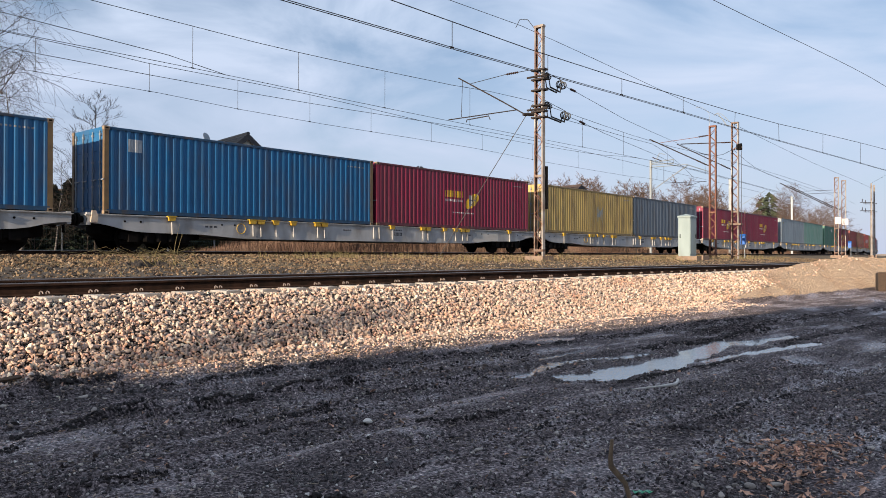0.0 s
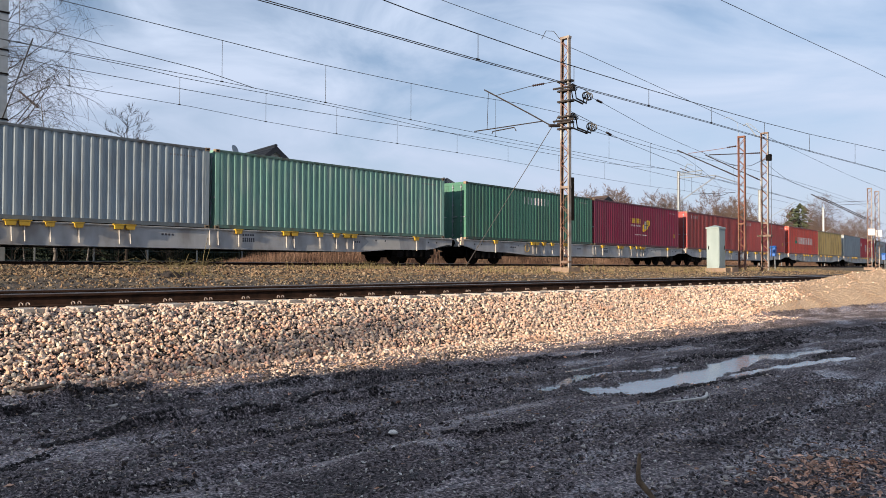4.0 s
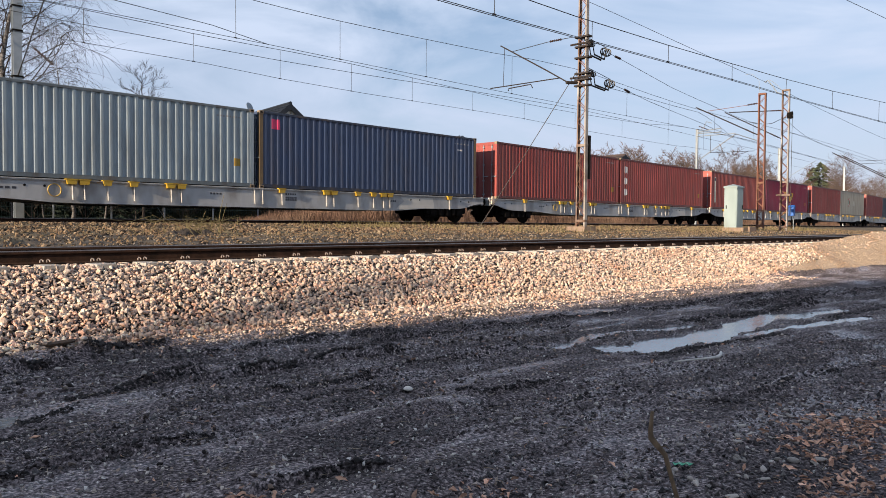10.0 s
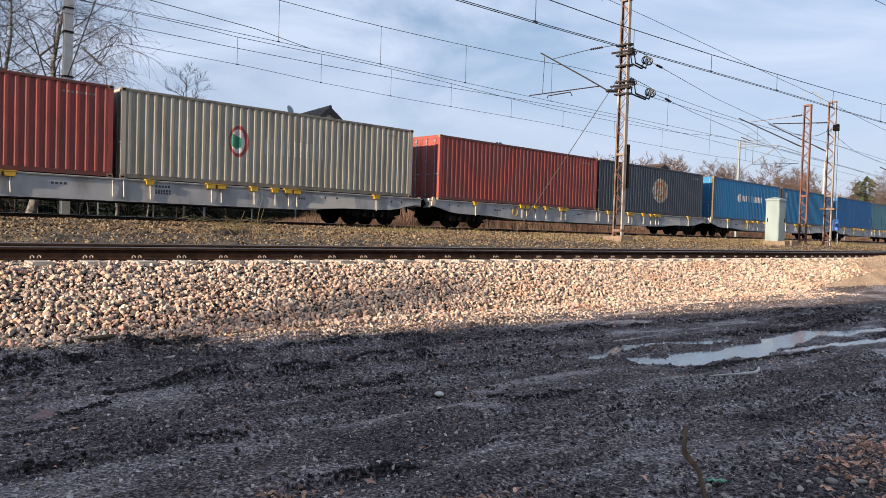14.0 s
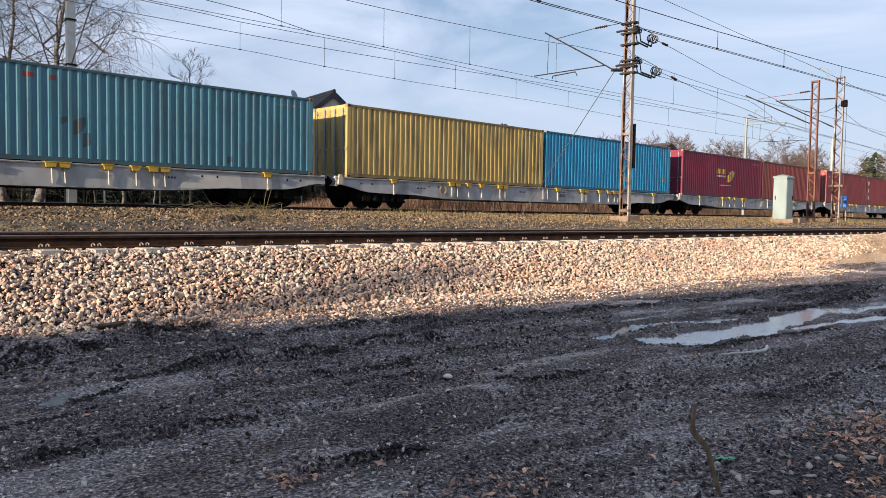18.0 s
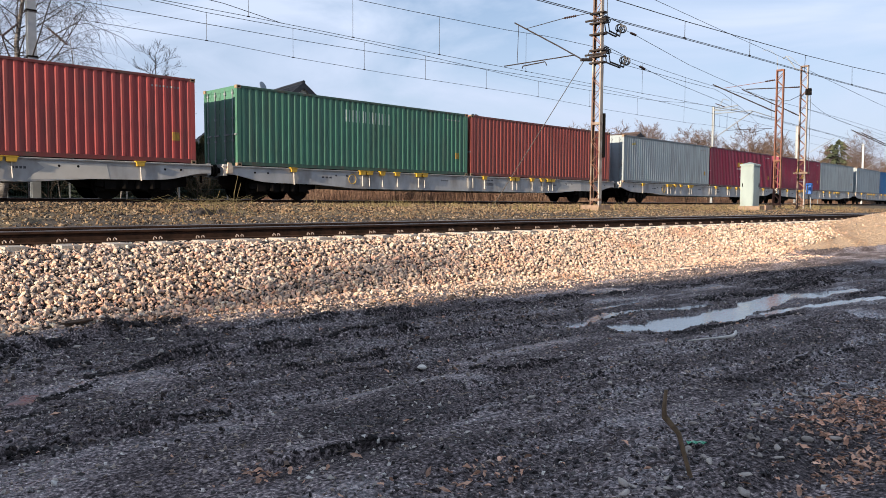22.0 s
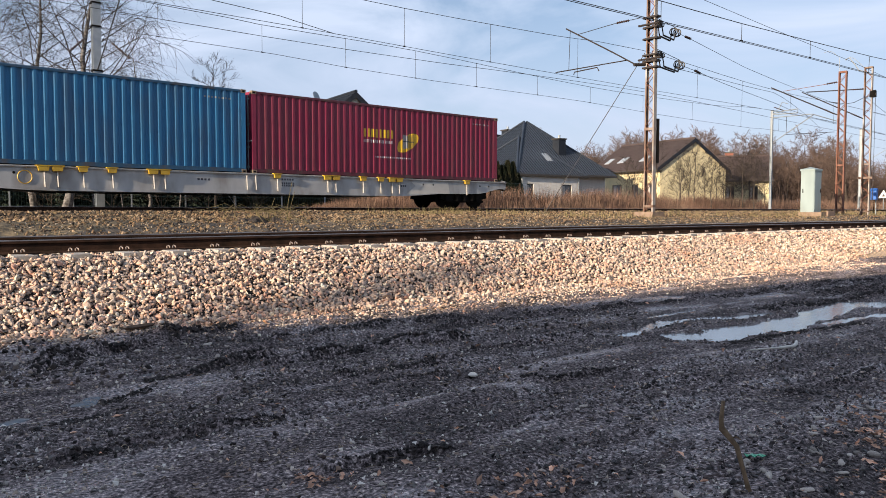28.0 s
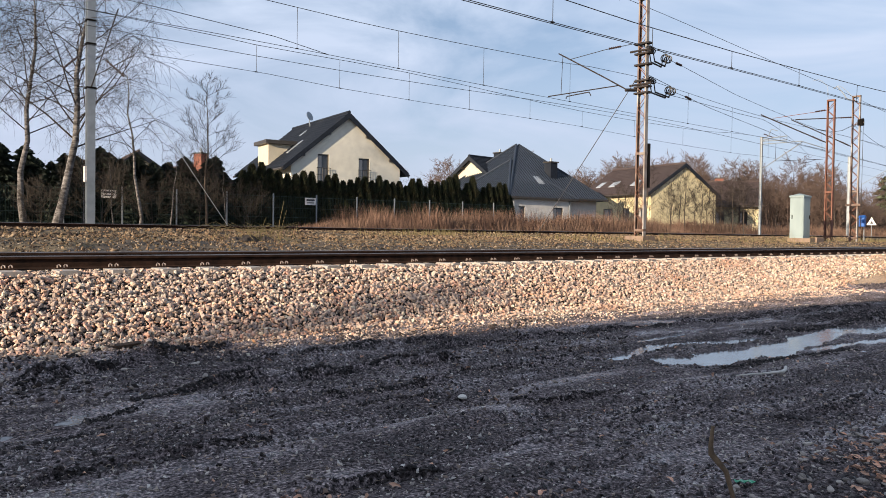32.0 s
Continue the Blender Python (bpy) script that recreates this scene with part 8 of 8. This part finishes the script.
    for k in range(5):
        g.add([(0.02 * k, -0.018, 0.006 + 0.01 * (k % 2)), (0.02 * k, 0.02, 0.012 - 0.006 * (k % 2)), (0.02 * (k + 1), 0.02, 0.012 - 0.006 * ((k + 1) % 2)), (0.02 * (k + 1), -0.018, 0.006 + 0.01 * ((k + 1) % 2)),
               (0.02 * k, -0.018, 0.003 + 0.01 * (k % 2)), (0.02 * k, 0.02, 0.009 - 0.006 * (k % 2)), (0.02 * (k + 1), 0.02, 0.009 - 0.006 * ((k + 1) % 2)), (0.02 * (k + 1), -0.018, 0.003 + 0.01 * ((k + 1) % 2))],
              [(0, 1, 2, 3), (7, 6, 5, 4), (0, 3, 7, 4), (1, 5, 6, 2)])
    sc = tagged(new("plastic_scrap", g.mesh("plastic_scrap", M_GREEN_SCRAP)), "crumpled scrap of bright green plastic on the mud", "litter")
    sc.matrix_basis = pose(3.55, 2.10, gz_(3.55, 2.10) + 0.012, 0, 0, -40)
    ro = tagged(new("peeled_root"), "pale twisted root lying on the mud", "root")
    pts = [(6.3, 3.74, 0.0), (6.45, 3.68, 0.01), (6.57, 3.63, 0.015), (6.68, 3.585, 0.02), (6.80, 3.565, 0.02), (6.92, 3.60, 0.025), (7.02, 3.65, 0.03)]
    part("stem", Geo().tube([(x_, y_, gz_(x_, y_) + z_ + 0.012) for x_, y_, z_ in pts], [0.005, 0.009, 0.009, 0.013, 0.017, 0.017, 0.012], 7).mesh("stem", M_PALE_ROOT, smooth=True), ro)
    pk = tagged(new("old_plank"), "rotten brown plank lying at the foot of the ballast", "plank")
    g = Geo().prism(((-0.40, 0.0), (-0.12, 0.018), (0.1, 0.01), (0.38, 0.03), (0.40, 0.06), (0.1, 0.05), (-0.15, 0.055), (-0.38, 0.03)), -0.06, 0.06, "y")
    part("board", g.mesh("board", M_WOOD), pk)
    part("splinter", Geo().tube([(-0.9, 0.02, 0.0), (-0.5, 0.03, 0.03), (-0.2, 0.03, 0.045)], [0.012, 0.018, 0.015], 6).mesh("splinter", M_WOOD), pk)
    pk.matrix_basis = pose(2.1, 8.40, gz_(2.1, 8.40) + 0.02, 12, -3, -4) @ Matrix.Scale(0.62, 4)
    bl = tagged(new("timber_block"), "weathered timber block beside the gravel heap", "timber")
    part("block", Geo().prism(((-0.5, -0.1), (0.6, -0.1), (0.55, 0.55), (-0.35, 0.62)), -0.3, 0.3, "y").mesh("block", M_WOOD), bl)
    bl.matrix_basis = pose(30.6, 7.75, 0.06, 0, 0, 20)
    # earth clump with dead stalks between the tracks
    cl = tagged(new("earth_clump"), "dark clump of earth with dead stalks between tracks", "earth clump")
    rr = random.Random(7)
    gx, gy = np.meshgrid(np.linspace(-2.2, 2.2, 60), np.linspace(-0.6, 0.6, 26), indexing="ij")
    gzz = 0.22 * np.exp(-(gx / 1.05) ** 2 - (gy / 0.3) ** 2) * (1 + 0.9 * smooth_noise(gx, gy, 0.22, 140)) + 0.08 * smooth_noise(gx, gy, 0.1, 141) - 0.1
    ix = np.arange(60 * 26).reshape(60, 26)
    part("soil", big_mesh("soil", np.stack([gx, gy, gzz], -1).reshape(-1, 3), np.stack([ix[:-1, :-1], ix[1:, :-1], ix[1:, 1:], ix[:-1, 1:]], -1).reshape(-1, 4), M_SOIL), cl)
    g = Geo()
    for k in range(60):
        px = rr.gauss(0.1, 0.6)
        g.tube([(px, rr.gauss(0, 0.2), 0.0), (px + rr.gauss(0, 0.2), 0, 0.25), (px + rr.gauss(0, 0.45), 0, rr.uniform(0.3, 0.5))], [0.006, 0.005, 0.003], 4)
    for px, h in ((0.75, 1.05), (0.82, 0.8), (0.25, 0.6)):
        g.tube([(px, 0, 0.0), (px + 0.04, 0, h * 0.5), (px + 0.16, 0, h)], [0.009, 0.007, 0.004], 5)
    tagged(part("dead_grass", g.mesh("dead_grass", M_GRASS), cl), kind="stuff")
    cl.matrix_basis = line_pose(7.7, 17.9, 1.0)


M_SOIL = material("dark_loose_soil", (0.06, 0.045, 0.036), (0.028, 0.022, 0.018), rough=0.95, scale=14.0, bump=1.0, bump_scale=30.0)
M_PEBBLE = material("river_pebble", (0.46, 0.40, 0.35), (0.33, 0.28, 0.24), rough=0.75, scale=12.0, bump=0.2, obj_random=0.4)
build_foreground()


def build_loose_ballast():
    """The stones nearest the camera on the bank, each one loose."""
    r = np.random.default_rng(120)
    heap = bpy.data.objects["ballast_bank"]
    meshes = []
    for k in range(8):
        v, f = ROCKS[k]
        meshes.append(Geo().add([tuple(p) for p in v], [tuple(q) for q in f]).mesh("ballast_stone", M_LOOSE))
    pl = bank_places(300, 0.8, 9.0, 8.4, 9.8, r, 0.035)
    for k, (x, y, z) in enumerate(pl):
        s = r.uniform(0.028, 0.055)
        part("ballast_stone", meshes[k % 8], heap, m=pose(x, y, z, *r.uniform(0, 360, 3)) @ Matrix.Scale(s, 4))


M_LOOSE = material("loose_pale_stone", (0.46, 0.37, 0.31), (0.35, 0.28, 0.235), rough=0.9, scale=25.0, bump=0.3, obj_random=0.4)
build_loose_ballast()


motions()
